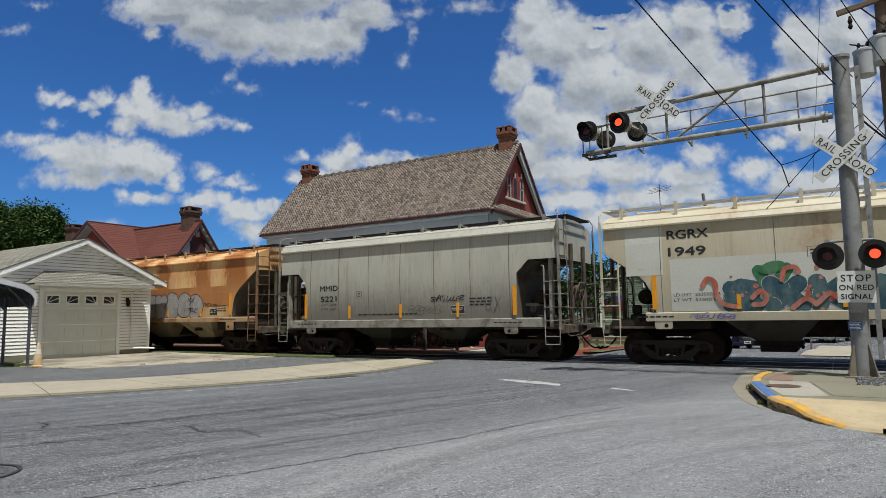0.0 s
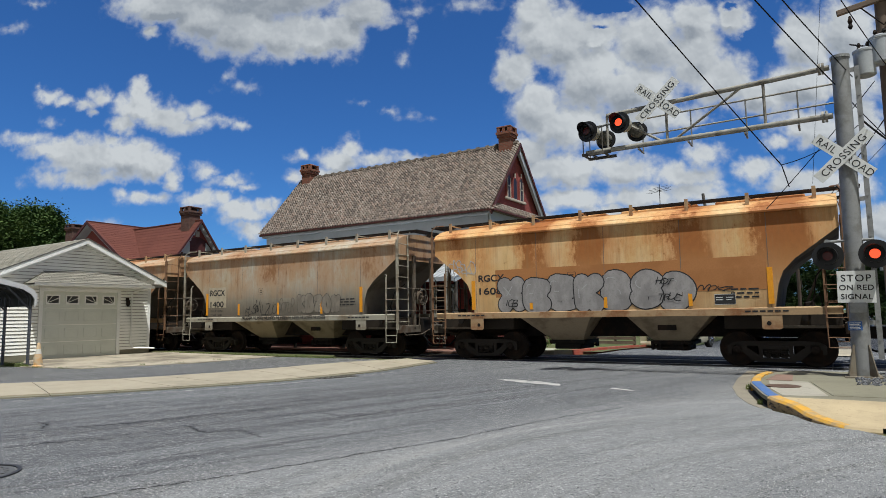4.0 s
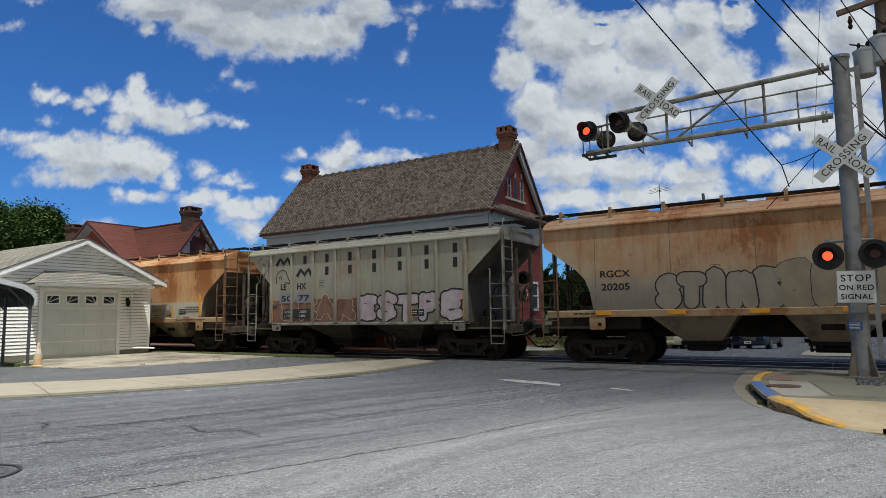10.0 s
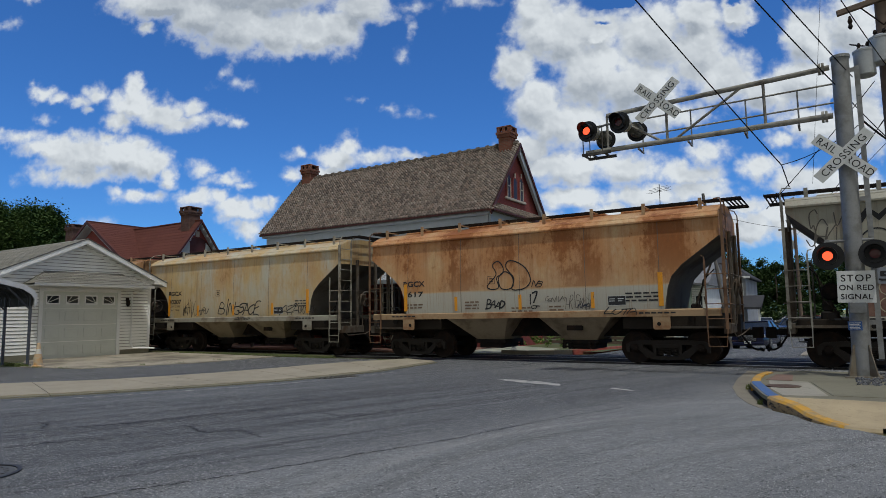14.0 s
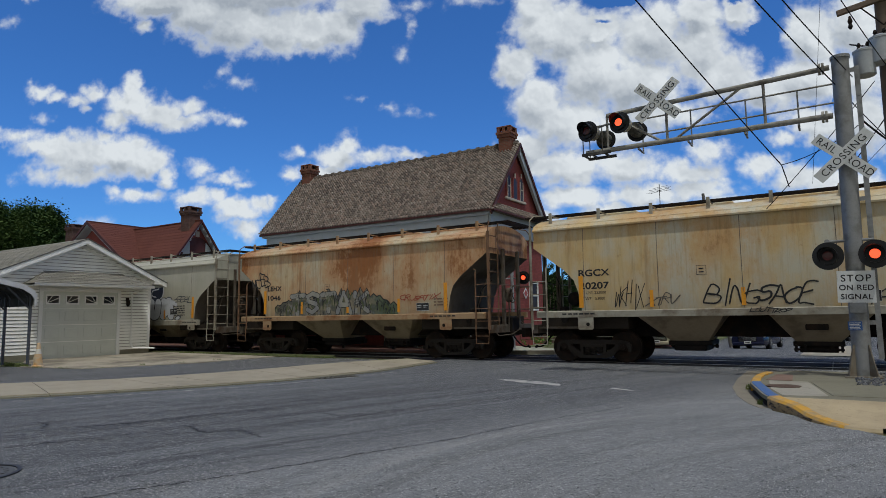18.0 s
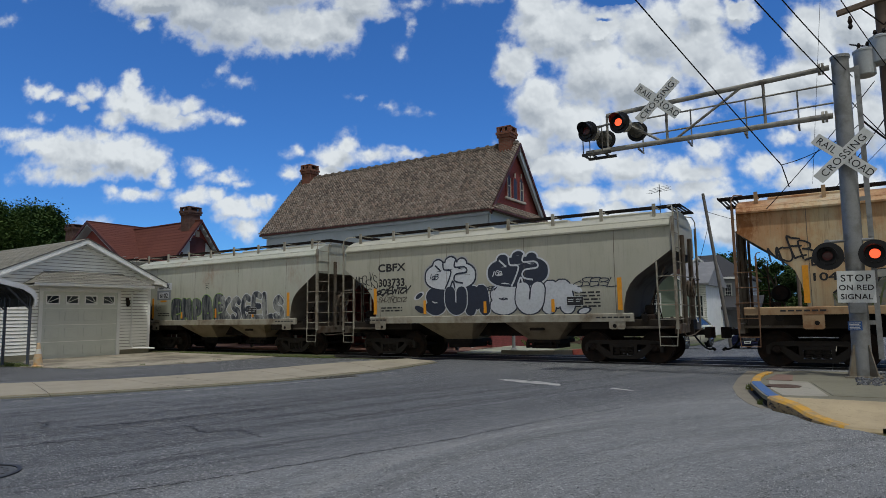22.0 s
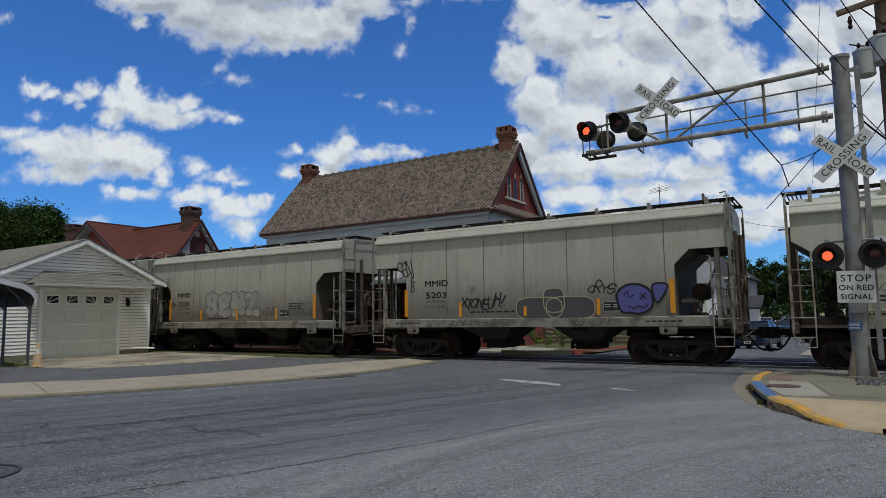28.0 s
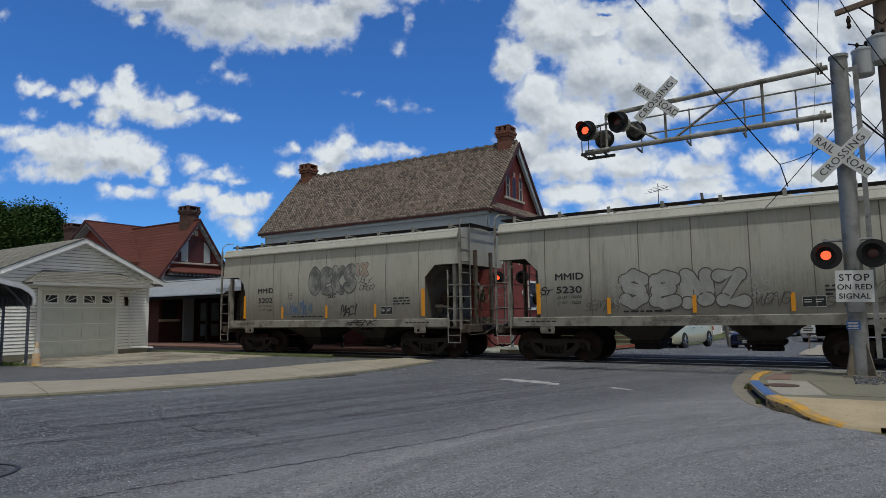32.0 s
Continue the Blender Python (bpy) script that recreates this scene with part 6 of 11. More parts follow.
tag(st, car, "XTONEUH!", -2.25, 1.66, 1.6, 0.36, SPRAY_BLACK, 112, "bold black sprayed tag", 0.048)
bars(car, st, -1.95, 1.54, 1.6, 1)
bm, bl = bmesh.new(), bmesh.new()
for cx, cz, a, b in ((0.45, 1.62, 0.75, 0.33), (1.45, 1.62, 0.75, 0.33), (0.95, 1.85, 0.33, 0.36)):
    loop = [(cx + a * math.copysign(abs(math.cos(q)) ** 0.6, math.cos(q)), cz + b * math.copysign(abs(math.sin(q)) ** 0.6, math.sin(q))) for q in np.linspace(0, 2 * math.pi, 28, endpoint=False)]
    fill(bm, st, loop, 0.020)
    ribbon(bl, st, loop, 0.03, 0.024, True)
part("graffiti_fill", bm, SPRAY_GREY, car, "dark grey sprayed shapes")
part("graffiti_outline", bl, SPRAY_CREAM, car)
bm, bl = bmesh.new(), bmesh.new()
loop = smooth_line([(2.95, 1.5), (2.85, 1.95), (3.1, 2.2), (3.5, 2.22), (3.8, 2.0), (3.8, 1.6), (3.5, 1.42), (3.2, 1.44)], 6, True)
fill(bm, st, loop, 0.020)
ribbon(bl, st, loop, 0.06, 0.024, True)
loop = smooth_line([(3.85, 2.2), (4.25, 2.18), (4.02, 1.75), (3.9, 1.78)], 4, True)
fill(bm, st, loop, 0.020)
ribbon(bl, st, loop, 0.05, 0.024, True)
for pts in ([(3.05, 1.95), (3.15, 2.05), (3.2, 1.85), (3.32, 1.93)], [(3.5, 1.98), (3.66, 1.82)], [(3.66, 1.98), (3.5, 1.82)], [(3.15, 1.62), (3.3, 1.56), (3.45, 1.63), (3.6, 1.57), (3.7, 1.66)]):
    ribbon(bl, st, pts, 0.035, 0.026)
part("graffiti_fill", bm, SPRAY_VIOLET, car, "violet sprayed blob")
part("graffiti_outline", bl, SPRAY_BLACK, car)
consolidated(car, st, 2.45, 1.5)
tag(st, car, "CRYS", 2.05, 2.02, 0.75, 0.28, SPRAY_BLACK, 113, "black sprayed tag", 0.034)
for i in range(8):
    tag(st, car, "WELSH", -2.75 + 0.5 * i + (1.75 if i > 4 else 0), 1.12, 0.44, 0.17, SPRAY_DARK, 114 + i, "thin dark tag on the sill", 0.020, 0.05)
car, st = hopper_car(12, "A", PAINT_GREY, "light grey covered hopper car with pale bubble graffiti", DIRTY_TRIM)
marks(car, st, "MMID", "5230", -3.88, 2.42, 0.20, 0.86, weights=("LD LMT 230400", "LT WT   55600"))
CHALK = spray("silver_grey_spray", (0.40, 0.395, 0.36), (0.33, 0.325, 0.295))
throw_up(st, car, "SENZ", -2.0, 1.50, 3.3, 1.15, CHALK, SPRAY_DARK, 121, "pale silver graffiti with grey outlines", 0.035, 0.40, shine=SPRAY_PALE, angular=True)
dots(st, car, -2.3, 1.6, 0.5, 1.0, 9, 0.07, SPRAY_PALE, 125, "pale hollow sprayed bubbles", True)
dots(st, car, 1.3, 1.7, 0.7, 0.9, 14, 0.07, SPRAY_PALE, 126, "pale hollow sprayed bubbles", True)
tag(st, car, "WONG", 1.5, 1.55, 0.75, 0.35, SPRAY_DARK, 122, line=0.026)
tag(st, car, "SEMKM", -3.0, 1.5, 0.95, 0.26, SPRAY_DARK, 127, line=0.018)
tag(st, car, "SAMSAM", 2.95, 1.50, 1.5, 0.24, SPRAY_DARK, 128, line=0.030)
tag(st, car, "VKM", 3.55, 1.85, 0.6, 0.25, SPRAY_DARK, 129, line=0.016)
tag(st, car, "KEST", -4.65, 1.98, 0.62, 0.24, SPRAY_BLACK, 123, "black sprayed tag", 0.032, lean=0.4)
tag(st, car, "FRAMTHEKEIH", -1.1, 1.14, 2.2, 0.12, SPRAY_DARK, 130, "faint tag on the sill", 0.014, 0.05)
consolidated(car, st, 2.5, 1.5)
bars(car, st, 3.0, 2.0, 0.7, 3)
bars(car, st, -1.9, 1.46, 1.3, 1)
car, st = hopper_car(13, "A", PAINT_GREY, "light grey last covered hopper car with grey graffiti", DIRTY_TRIM)
marks(car, st, "MMID", "5202", -3.65, 2.42, 0.20, 0.86, weights=("LD LMT 230400", "LT WT   55600"))
MURK = spray("murky_grey_spray", (0.13, 0.135, 0.125), (0.33, 0.325, 0.29))
throw_up(st, car, "OEKS", -0.85, 2.28, 2.3, 1.10, MURK, SPRAY_GREY, 131, "murky grey graffiti with dark outlines", 0.03, 0.44)
throw_up(st, car, "GIX", 1.05, 2.85, 0.95, 0.50, spray("peach_spray", (0.42, 0.30, 0.22), (0.36, 0.30, 0.25)), SPRAY_GREY, 134, "small peach graffiti", 0.018, 0.45)
tag(st, car, "UGLY", 1.55, 2.62, 0.62, 0.20, SPRAY_DARK, 135, line=0.022)
tag(st, car, "DEGO", 1.65, 2.38, 0.62, 0.20, SPRAY_DARK, 136, line=0.022)
tag(st, car, "POG", 0.1, 2.12, 0.35, 0.14, SPRAY_BLACK, 137, line=0.022)
tag(st, car, "LLWMWLMWLM", -2.2, 1.55, 1.45, 0.45, plain("blue_spray", (0.10, 0.18, 0.32), 0.7), 132, "blue sprayed smear", 0.03)
tag(st, car, "MAC!", 0.75, 1.48, 0.75, 0.40, SPRAY_BLACK, 133, "bold black sprayed tag", 0.045)
tag(st, car, "KRENK", 1.0, 1.12, 1.3, 0.17, SPRAY_BLACK, 138, "black tag on the sill", 0.03, 0.05)
consolidated(car, st, 2.55, 1.5)
bars(car, st, 3.1, 2.05, 0.7, 3)
bars(car, st, -1.8, 1.46, 1.6, 1)

for o in (*proto.children_recursive, proto):
    bpy.data.objects.remove(o)
# ---------------------------------------------------------------- pavements and kerbs
def draped(name, x0, x1, y0, y1, nx, ny, dz, material, label, category):
    bm = bmesh.new()
    g = [[bm.verts.new((x, y, fall(x, y) + dz)) for x in np.linspace(x0, x1, nx)] for y in np.linspace(y0, y1, ny)]
    for r, s in zip(g, g[1:]):
        for i in range(nx - 1):
            bm.faces.new((r[i], r[i + 1], s[i + 1], s[i]))
    ob = part(name, bm, material)
    return tagged(ob, label, category, kind="structure")


street = draped("street", -7.4, 9.0, 21.40, 74, 16, 54, 0.004, ASPHALT, "grey asphalt street falling away beyond the track", "road")
lawn = draped("lawn", -9.5, -7.3, 22.4, 60, 4, 24, 0.06, GRASS_SOIL, "mown grass strip beside the street", "lawn")
far_pavement = draped("far_pavement", -1.1, 0.6, 22.9, 44, 4, 20, 0.03, CONCRETE, "pale concrete pavement beyond the track", "pavement")

WALK_OUT = [(-28.0, -4.5), (-22.0, 1.5), (-16.55, 7.10), (-15.17, 8.51), (-14.19, 10.35), (-13.6, 12.91), (-13.3, 15.2), (-12.2, 17.3)]
WALK_IN = [(-24.6, -5.6), (-18.8, 0.7), (-13.68, 5.88), (-12.28, 7.87), (-11.20, 10.0), (-10.75, 11.6), (-10.45, 13.4), (-10.70, 16.6)]
pavement = thing("pavement", "sand-coloured concrete pavement curving along the road", "pavement", kind="structure")


def along(line, t):
    k = min(int(t), len(line) - 2)
    a, b = Vector(line[k]), Vector(line[k + 1])
    return a + (b - a) * (t - k)


N_SLAB = 15
for i in range(N_SLAB):
    t0, t1 = 7 * i / N_SLAB + 0.003, 7 * (i + 1) / N_SLAB - 0.003
    bm = bmesh.new()
    prism(bm, [along(WALK_OUT, t0), along(WALK_OUT, t1), along(WALK_IN, t1), along(WALK_IN, t0)], -0.05, 0.045 + 0.002 * (i % 3), "xy")
    part("slab", bm, CONCRETE, pavement)
for i in range(N_SLAB):
    t0, t1 = 7 * i / N_SLAB + 0.004, 7 * (i + 1) / N_SLAB - 0.004
    bm = bmesh.new()
    a0, a1 = along(WALK_IN, t0), along(WALK_IN, t1)
    d0 = (a0 - along(WALK_OUT, t0)).normalized() * 0.16
    d1 = (a1 - along(WALK_OUT, t1)).normalized() * 0.16
    prism(bm, [a0, a1, a1 + d1, a0 + d0], -0.05, 0.025, "xy")
    part("gutter_edge", bm, CONCRETE_GREY, pavement)

DRIVE = Nodes("stained_driveway_concrete")
dc = DRIVE.mix(DRIVE.ramp(DRIVE.noise(0.55, 5, 0.65), 0.42, 0.62), (0.37, 0.325, 0.25), (0.17, 0.145, 0.11))
dc = DRIVE.mix(DRIVE.ramp(DRIVE.noise(2.4, 5, 0.7), 0.55, 0.72, 0, 0.6), dc, (0.11, 0.095, 0.075))
dc = DRIVE.mix(DRIVE.ramp(DRIVE.noise(50, 3, 0.7), 0.5, 0.8, 0, 0.4), dc, (0.20, 0.18, 0.14))
DRIVE = DRIVE.done(dc, 0.9, 0, 0.25)
driveway = sheet("driveway", [(-26.1, 12.0), (-26.1, 17.0), (-25.0, 17.5), (-18.0, 16.9), (-18.2, 13.6), (-19.6, 10.6), (-22.5, 10.2)], 0.02, DRIVE,
                 "stained pale concrete driveway before the garage", "driveway")
verge = sheet("verge", [(-40, 17.1), (-25.0, 17.55), (-17.6, 17.0), (-15.6, 17.4), (-16.2, 18.2), (-40, 18.3)], 0.03, GRASS_SOIL, "strip of weedy grass beside the rails", "grass")
ballast = sheet("track_bed", [(-140, 18.2), (-13.4, 18.0), (-12.6, 20.9), (-140, 20.9)], -0.02, BALLAST, "dark gravel track bed between the rails", "track bed")
track_bed_ahead = sheet("track_bed", [(1.8, 17.2), (90, 17.2), (90, 21.3), (2.6, 21.3)], 0.008, BALLAST, "dark gravel track bed beyond the crossing", "track bed")

# the shade below the train is put into the panels' near-black colour
CROSSING = worn("worn_crossing_panels", (0.022, 0.021, 0.021), 0.6, 0.85, 0, 24, 0.8, 0.3, (0.040, 0.037, 0.070), 0.6, 0.15)
crossing = thing("level_crossing", "crossing panels along the rails, coloured dark for the train's shade", "level crossing", kind="structure")
for i in range(7):
    x0 = -12.5 + 2.05 * i
    for y0, y1 in ((17.95, 18.47), (18.67, 19.98), (20.18, 20.75)):
        part("panel", boxm(x0 + 0.01, x0 + 2.03, y0, y1, -0.03, 0.006), CROSSING, crossing)
# weeds along the driveway and the rails
def tufts(name, spots, n, size, material, label, seed):
    rng = random.Random(seed)
    verts, faces = [], []
    for cx, cy, r in spots:
        for _ in range(n):
            x, y = cx + rng.uniform(-r, r), cy + rng.uniform(-0.18, 0.18) * min(1, r)
            h = size * rng.uniform(0.4, 1.1)
            a = rng.uniform(0, 2 * math.pi)
            w = 0.012
            lean = rng.uniform(-0.5, 0.5) * h
            i = len(verts)
            verts += [(x - w * math.cos(a), y - w * math.sin(a), 0.0), (x + w * math.cos(a), y + w * math.sin(a), 0.0), (x + lean, y + lean * 0.4, h)]
            faces.append((i, i + 1, i + 2))
    me = bpy.data.meshes.new(name)
    me.from_pydata(verts, [], faces)
    me.materials.append(material)
    return tagged(new(name, me), label, "grass", kind="stuff")


GRASS_BLADE = Nodes("grass_blades")
GRASS_BLADE = GRASS_BLADE.done(GRASS_BLADE.mix(GRASS_BLADE.island(), (0.07, 0.12, 0.025), (0.16, 0.17, 0.06)), 0.8)
tufts("weeds", [(-24 + 0.5 * i, 17.35 - 0.02 * i, 0.4) for i in range(18)], 60, 0.10, GRASS_BLADE, "low weeds along the edge of the track", 3)
tufts("weeds", [(-19.5, 11.0, 0.35), (-19.15, 12.3, 0.12), (-19.1, 13.4, 0.5), (-18.8, 14.9, 0.2), (-18.6, 15.6, 0.45)] + [(-20.6, 10.5, 0.3), (-21.6, 10.3, 0.3), (-23.0, 10.5, 0.6), (-25.0, 10.9, 0.6)], 26, 0.07, GRASS_BLADE, "weeds in the cracks of the driveway", 4)

tufts("weeds", [(-22.6, 10.35, 0.35), (-23.3, 10.4, 0.5), (-24.2, 10.5, 0.6), (-25.2, 10.6, 0.6), (-26.2, 10.7, 0.6)], 170, 0.11, GRASS_BLADE, "low grass at the foot of the carport posts", 6)
tufts("weeds", [(-1.46, 12.95, 0.08), (-1.50, 13.4, 0.06), (-1.12, 10.95, 0.04), (-0.24, 11.36, 0.08), (-0.02, 14.3, 0.15), (0.05, 15.0, 0.2), (0.75, 14.2, 0.2)], 26, 0.10, GRASS_BLADE, "small weeds along the kerb and slab joints", 11)
# the corner island with its painted kerb
ISLAND = [(-0.92, 15.85), (-1.33, 15.25), (-1.50, 14.1), (-1.44, 12.8), (-1.25, 11.8), (-0.99, 10.7), (-0.66, 10.20), (-0.42, 9.62), (-0.04, 9.22), (0.35, 9.16)]
YELLOW = worn("worn_yellow_paint", (0.60, 0.32, 0.035), 0.6, 0.75, 0, 30, 5, 0.2, (0.30, 0.25, 0.17), 0.855)
BLUE = worn("worn_blue_paint", (0.05, 0.13, 0.34), 0.6, 0.7, 0, 30, 5, 0.2, (0.20, 0.22, 0.24), 0.5)
PINKISH = concrete("red_tinted_concrete", (0.24, 0.155, 0.12))
island_kerb = thing("kerb", "rounded corner kerb painted yellow and blue", "kerb", kind="structure")


CURVE = 4
# kerb runs with the road on its outer side; normals point towards the island
ISLAND_IN = [(-0.84, 15.70), (-1.17, 15.12), (-1.33, 14.1), (-1.27, 12.85), (-1.08, 11.88), (-0.83, 10.82), (-0.52, 10.33), (-0.29, 9.75), (0.03, 9.36), (0.36, 9.31)]
ISLAND = smooth_line(ISLAND, CURVE)
ISLAND_IN = smooth_line(ISLAND_IN, CURVE)


def kerb_run(i0, i1, material, label, h0=0.17, h1=0.17):
    bm = bmesh.new()
    prev = None
    for i in range(i0, i1 + 1):
        a, b = ISLAND[i], ISLAND_IN[i]
        h = h0 + (h1 - h0) * (i - i0) / max(1, i1 - i0)
        mid = (a[0] + (b[0] - a[0]) * 0.2, a[1] + (b[1] - a[1]) * 0.2)
        ring = [bm.verts.new(v) for v in ((*a, -0.05), (*a, h - 0.035), (*mid, h), (*b, h), (*b, -0.05))]
        if prev:
            for k in range(5):
                bm.faces.new((prev[k], prev[(k + 1) % 5], ring[(k + 1) % 5], ring[k]))
        else:
            bm.faces.new(ring)
        prev = ring
    bm.faces.new(prev[::-1])
    bmesh.ops.recalc_face_normals(bm, faces=bm.faces)
    part("kerb_stone", bm, material, island_kerb, label)


KERB_FACE = Nodes("tyre_stained_kerb_face")
kc = KERB_FACE.mix(KERB_FACE.ramp(KERB_FACE.noise(3.0, 5, 0.7, KERB_FACE.space((1.5, 1.5, 5))), 0.38, 0.54), (0.040, 0.032, 0.026), (0.40, 0.27, 0.13))
kc = KERB_FACE.mix(KERB_FACE.ramp(KERB_FACE.noise(28, 4, 0.7), 0.5, 0.7, 0, 0.6), kc, (0.10, 0.08, 0.06))
KERB_FACE = KERB_FACE.done(kc, 0.9)


def kerb_cap(i0, i1, material, label, h0=0.17, h1=0.17):
    """The painted top of a run, a few millimetres of old paint."""
    bm = bmesh.new()
    prev = None
    for i in range(i0, i1 + 1):
        a, b = Vector(ISLAND[i]), Vector(ISLAND_IN[i])
        h = h0 + (h1 - h0) * (i - i0) / max(1, i1 - i0) + 0.004
        f, m = a + (b - a) * 0.02, a + (b - a) * 0.2
        ring = [bm.verts.new(v) for v in ((*f, h - 0.030), (*m, h), (*b, h), (*b, h - 0.006), (*m, h - 0.006), (*f, h - 0.036))]
        if prev:
            for k in range(6):
                bm.faces.new((prev[k], prev[(k + 1) % 6], ring[(k + 1) % 6], ring[k]))
        prev = ring
    bmesh.ops.recalc_face_normals(bm, faces=bm.faces)
    part("paint_coat", bm, material, island_kerb, label)


kerb_run(5, 12, YELLOW, "yellow painted kerb stone")
bm = bmesh.new()
prism(bm, ISLAND[12:21] + ISLAND_IN[20:11:-1], 0.105, 0.166, "xy")
part("inlet_slab", bm, CONCRETE_GREY, island_kerb, "slab over the open drain inlet")
bm = bmesh.new()
prism(bm, ISLAND_IN[12:21] + [(a + 0.05, b) for a, b in ISLAND_IN[20:11:-1]], -0.05, 0.104, "xy")
part("inlet_wall", bm, plain("wet_dark_concrete", (0.03, 0.028, 0.025), 0.9), island_kerb, "dark back of the drain inlet")
bm = bmesh.new()
prism(bm, [(a + 0.03, b) for a, b in ISLAND[12:21]] + ISLAND_IN[20:11:-1], -0.04, 0.009, "xy")
part("inlet_floor", bm, plain("inlet_silt", (0.03, 0.026, 0.022), 0.95), island_kerb, "dark floor of the drain inlet")
kerb_cap(12, 20, BLUE, "worn blue kerb paint")
kerb_run(20, 32, KERB_FACE, "tyre-stained kerb dipping to the road", 0.17, 0.03)
kerb_cap(20, 32, YELLOW, "chipped yellow kerb paint", 0.17, 0.03)
kerb_run(32, 36, CONCRETE_SAND, "pale low kerb end", 0.03, 0.02)
island = sheet("island", ISLAND_IN[:21] + [(-0.45, 10.85), (40, 11.3), (40, 16.4)], 0.145, CONCRETE_GREY, "grey-brown concrete corner pavement", "pavement", 0.15)
for poly, mt in (([(-1.18, 13.3), (-0.55, 13.3), (-0.2, 11.2), (-0.80, 11.05), (-1.03, 11.9)], CONCRETE_PALE), 
                 ([(-1.15, 14.6), (-0.85, 14.6), (-0.8, 13.4), (-1.24, 13.4)], PINKISH), ([(-0.5, 13.25), (-0.15, 11.3), (6, 11.4), (6, 12.2), (0.1, 13.3)], CONCRETE_GREY)):
    bm = bmesh.new()
    prism(bm, poly, 0.1, 0.152, "xy")
    part("slab", bm, mt, island)
bm = bmesh.new()
apron = [(-0.83, 10.84, 0.15), (-0.46, 10.86, 0.148), (40, 11.3, 0.148), (40, 8.9, 0.010), (0.36, 9.305, 0.018), (0.03, 9.355, 0.028), (-0.29, 9.745, 0.074), (-0.52, 10.325, 0.121)]
vs = [bm.verts.new(v) for v in apron]
hub = bm.verts.new((0.1, 10.4, 0.10))
for i in range(len(vs)):
    bm.faces.new((vs[i], vs[(i + 1) % len(vs)], hub))
bmesh.ops.recalc_face_normals(bm, faces=bm.faces)
part("apron_slab", bm, CONCRETE_SAND, island, "pale concrete apron sloping to the road")
gutter = sheet("gutter", [(-1.95, 17.0), (-1.92, 14.9), (-1.80, 13.2), (-1.55, 11.9), (-1.28, 11.0), (-1.06, 10.55), (-0.99, 10.7), (-1.25, 11.8), (-1.44, 12.8), (-1.50, 14.1), (-1.33, 15.25), (-1.2, 17.0)], 0.005, GUTTER_TAN, "dusty concrete gutter round the corner", "gutter", 0.05)
side_lot = sheet("side_lot", [(-60, -8), (-16.2, 8.0), (-12.6, 13.2), (-13.4, 17.2), (-18.0, 17.0), (-18.2, 13.6), (-19.6, 10.6), (-22.5, 10.2), (-27, 9.6), (-60, 4)], 0.0, LOT_ASPHALT, "dark asphalt strip before the garage", "lot")
bm = bmesh.new()
turned(bm, [(0.27, 0.14), (0.27, 0.160), (0.25, 0.162)], 28)
cover = part("manhole_cover", bm, worn("rusty_iron", (0.12, 0.075, 0.055), 0.6, 0.7, 0.3, 40, 6, 0.6))
tagged(cover, "round rusty iron cover set in the pavement", "manhole cover")
cover.location = (-0.88, 12.36, 0)
bm = bmesh.new()
turned(bm, [(0.37, -0.02), (0.37, 0.004)], 36)
for r in (0.1, 0.2, 0.3):
    for a in range(int(r * 60)):
        b = a * 2 * math.pi / int(r * 60)
        box(bm, r - 0.02, r + 0.02, -0.016, 0.016, 0.004, 0.010, 0, Matrix.Rotation(b, 4, "Z"))
cover = part("manhole_cover", bm, worn("dark_iron", (0.085, 0.085, 0.088), 0.8, 0.75, 0.0, 60, 6, 0.6))
tagged(cover, "round dark iron manhole cover with rings in the road", "manhole cover")
cover.location = (-7.14, 2.84, 0)
bm = bmesh.new()
turned(bm, [(0.39, -0.02), (0.39, 0.012), (0.43, 0.012), (0.43, -0.02)], 40)
part("ring", bm, plain("dark_iron_ring", (0.03, 0.03, 0.032), 0.6), cover, "dark iron ring")
grate = thing("drain_grate", "dark iron drain grate at the road edge", "drain grate", m=pose(-10.45, 11.75, 0.0, 0, 0, 68))
part("grate_frame", boxm(-0.5, 0.5, -0.25, 0.25, -0.04, 0.006), plain("drain_dark", (0.05, 0.048, 0.045), 0.9), grate)
DRAIN_IRON = worn("dusty_drain_iron", (0.13, 0.12, 0.10), 0.7, 0.85, 0, 40, 6, 0.3)
for i in range(10):
    part("grate_bar", boxm(-0.48 + 0.1 * i, -0.43 + 0.1 * i, -0.23, 0.23, 0.004, 0.018), DRAIN_IRON, grate)
# worn paint and old crack lines in the road
PAINT_WHITE = worn("worn_road_paint", (0.46, 0.45, 0.42), 0.5, 0.85, 0, 30, 5, 0.2, (0.16, 0.16, 0.16), 1.0)


def ragged(poly, seed, step=0.07, jitter=0.035):
    """An outline broken into short flaked edges."""
    rng = random.Random(seed)
    res = []
    for p, q in zip(poly, poly[1:] + poly[:1]):
        n = max(1, int(math.hypot(q[0] - p[0], q[1] - p[1]) / step))
        res += [(p[0] + (q[0] - p[0]) * i / n + rng.uniform(-jitter, jitter), p[1] + (q[1] - p[1]) * i / n + rng.uniform(-jitter, jitter)) for i in range(n)]
    return res


sheet("road_mark", ragged([(-6.50, 12.70), (-6.38, 12.96), (-5.5, 12.72), (-4.98, 12.46), (-4.88, 12.14), (-5.7, 12.42)], 3), 0.004, PAINT_WHITE, "worn white stop line on the asphalt", "road mark", 0.003)
sheet("road_mark", ragged([(-3.80, 12.10), (-3.74, 12.22), (-3.36, 12.00), (-3.28, 11.88)], 4, 0.05, 0.02), 0.004, PAINT_WHITE, "small flaked remnant of white road paint", "road mark", 0.003)
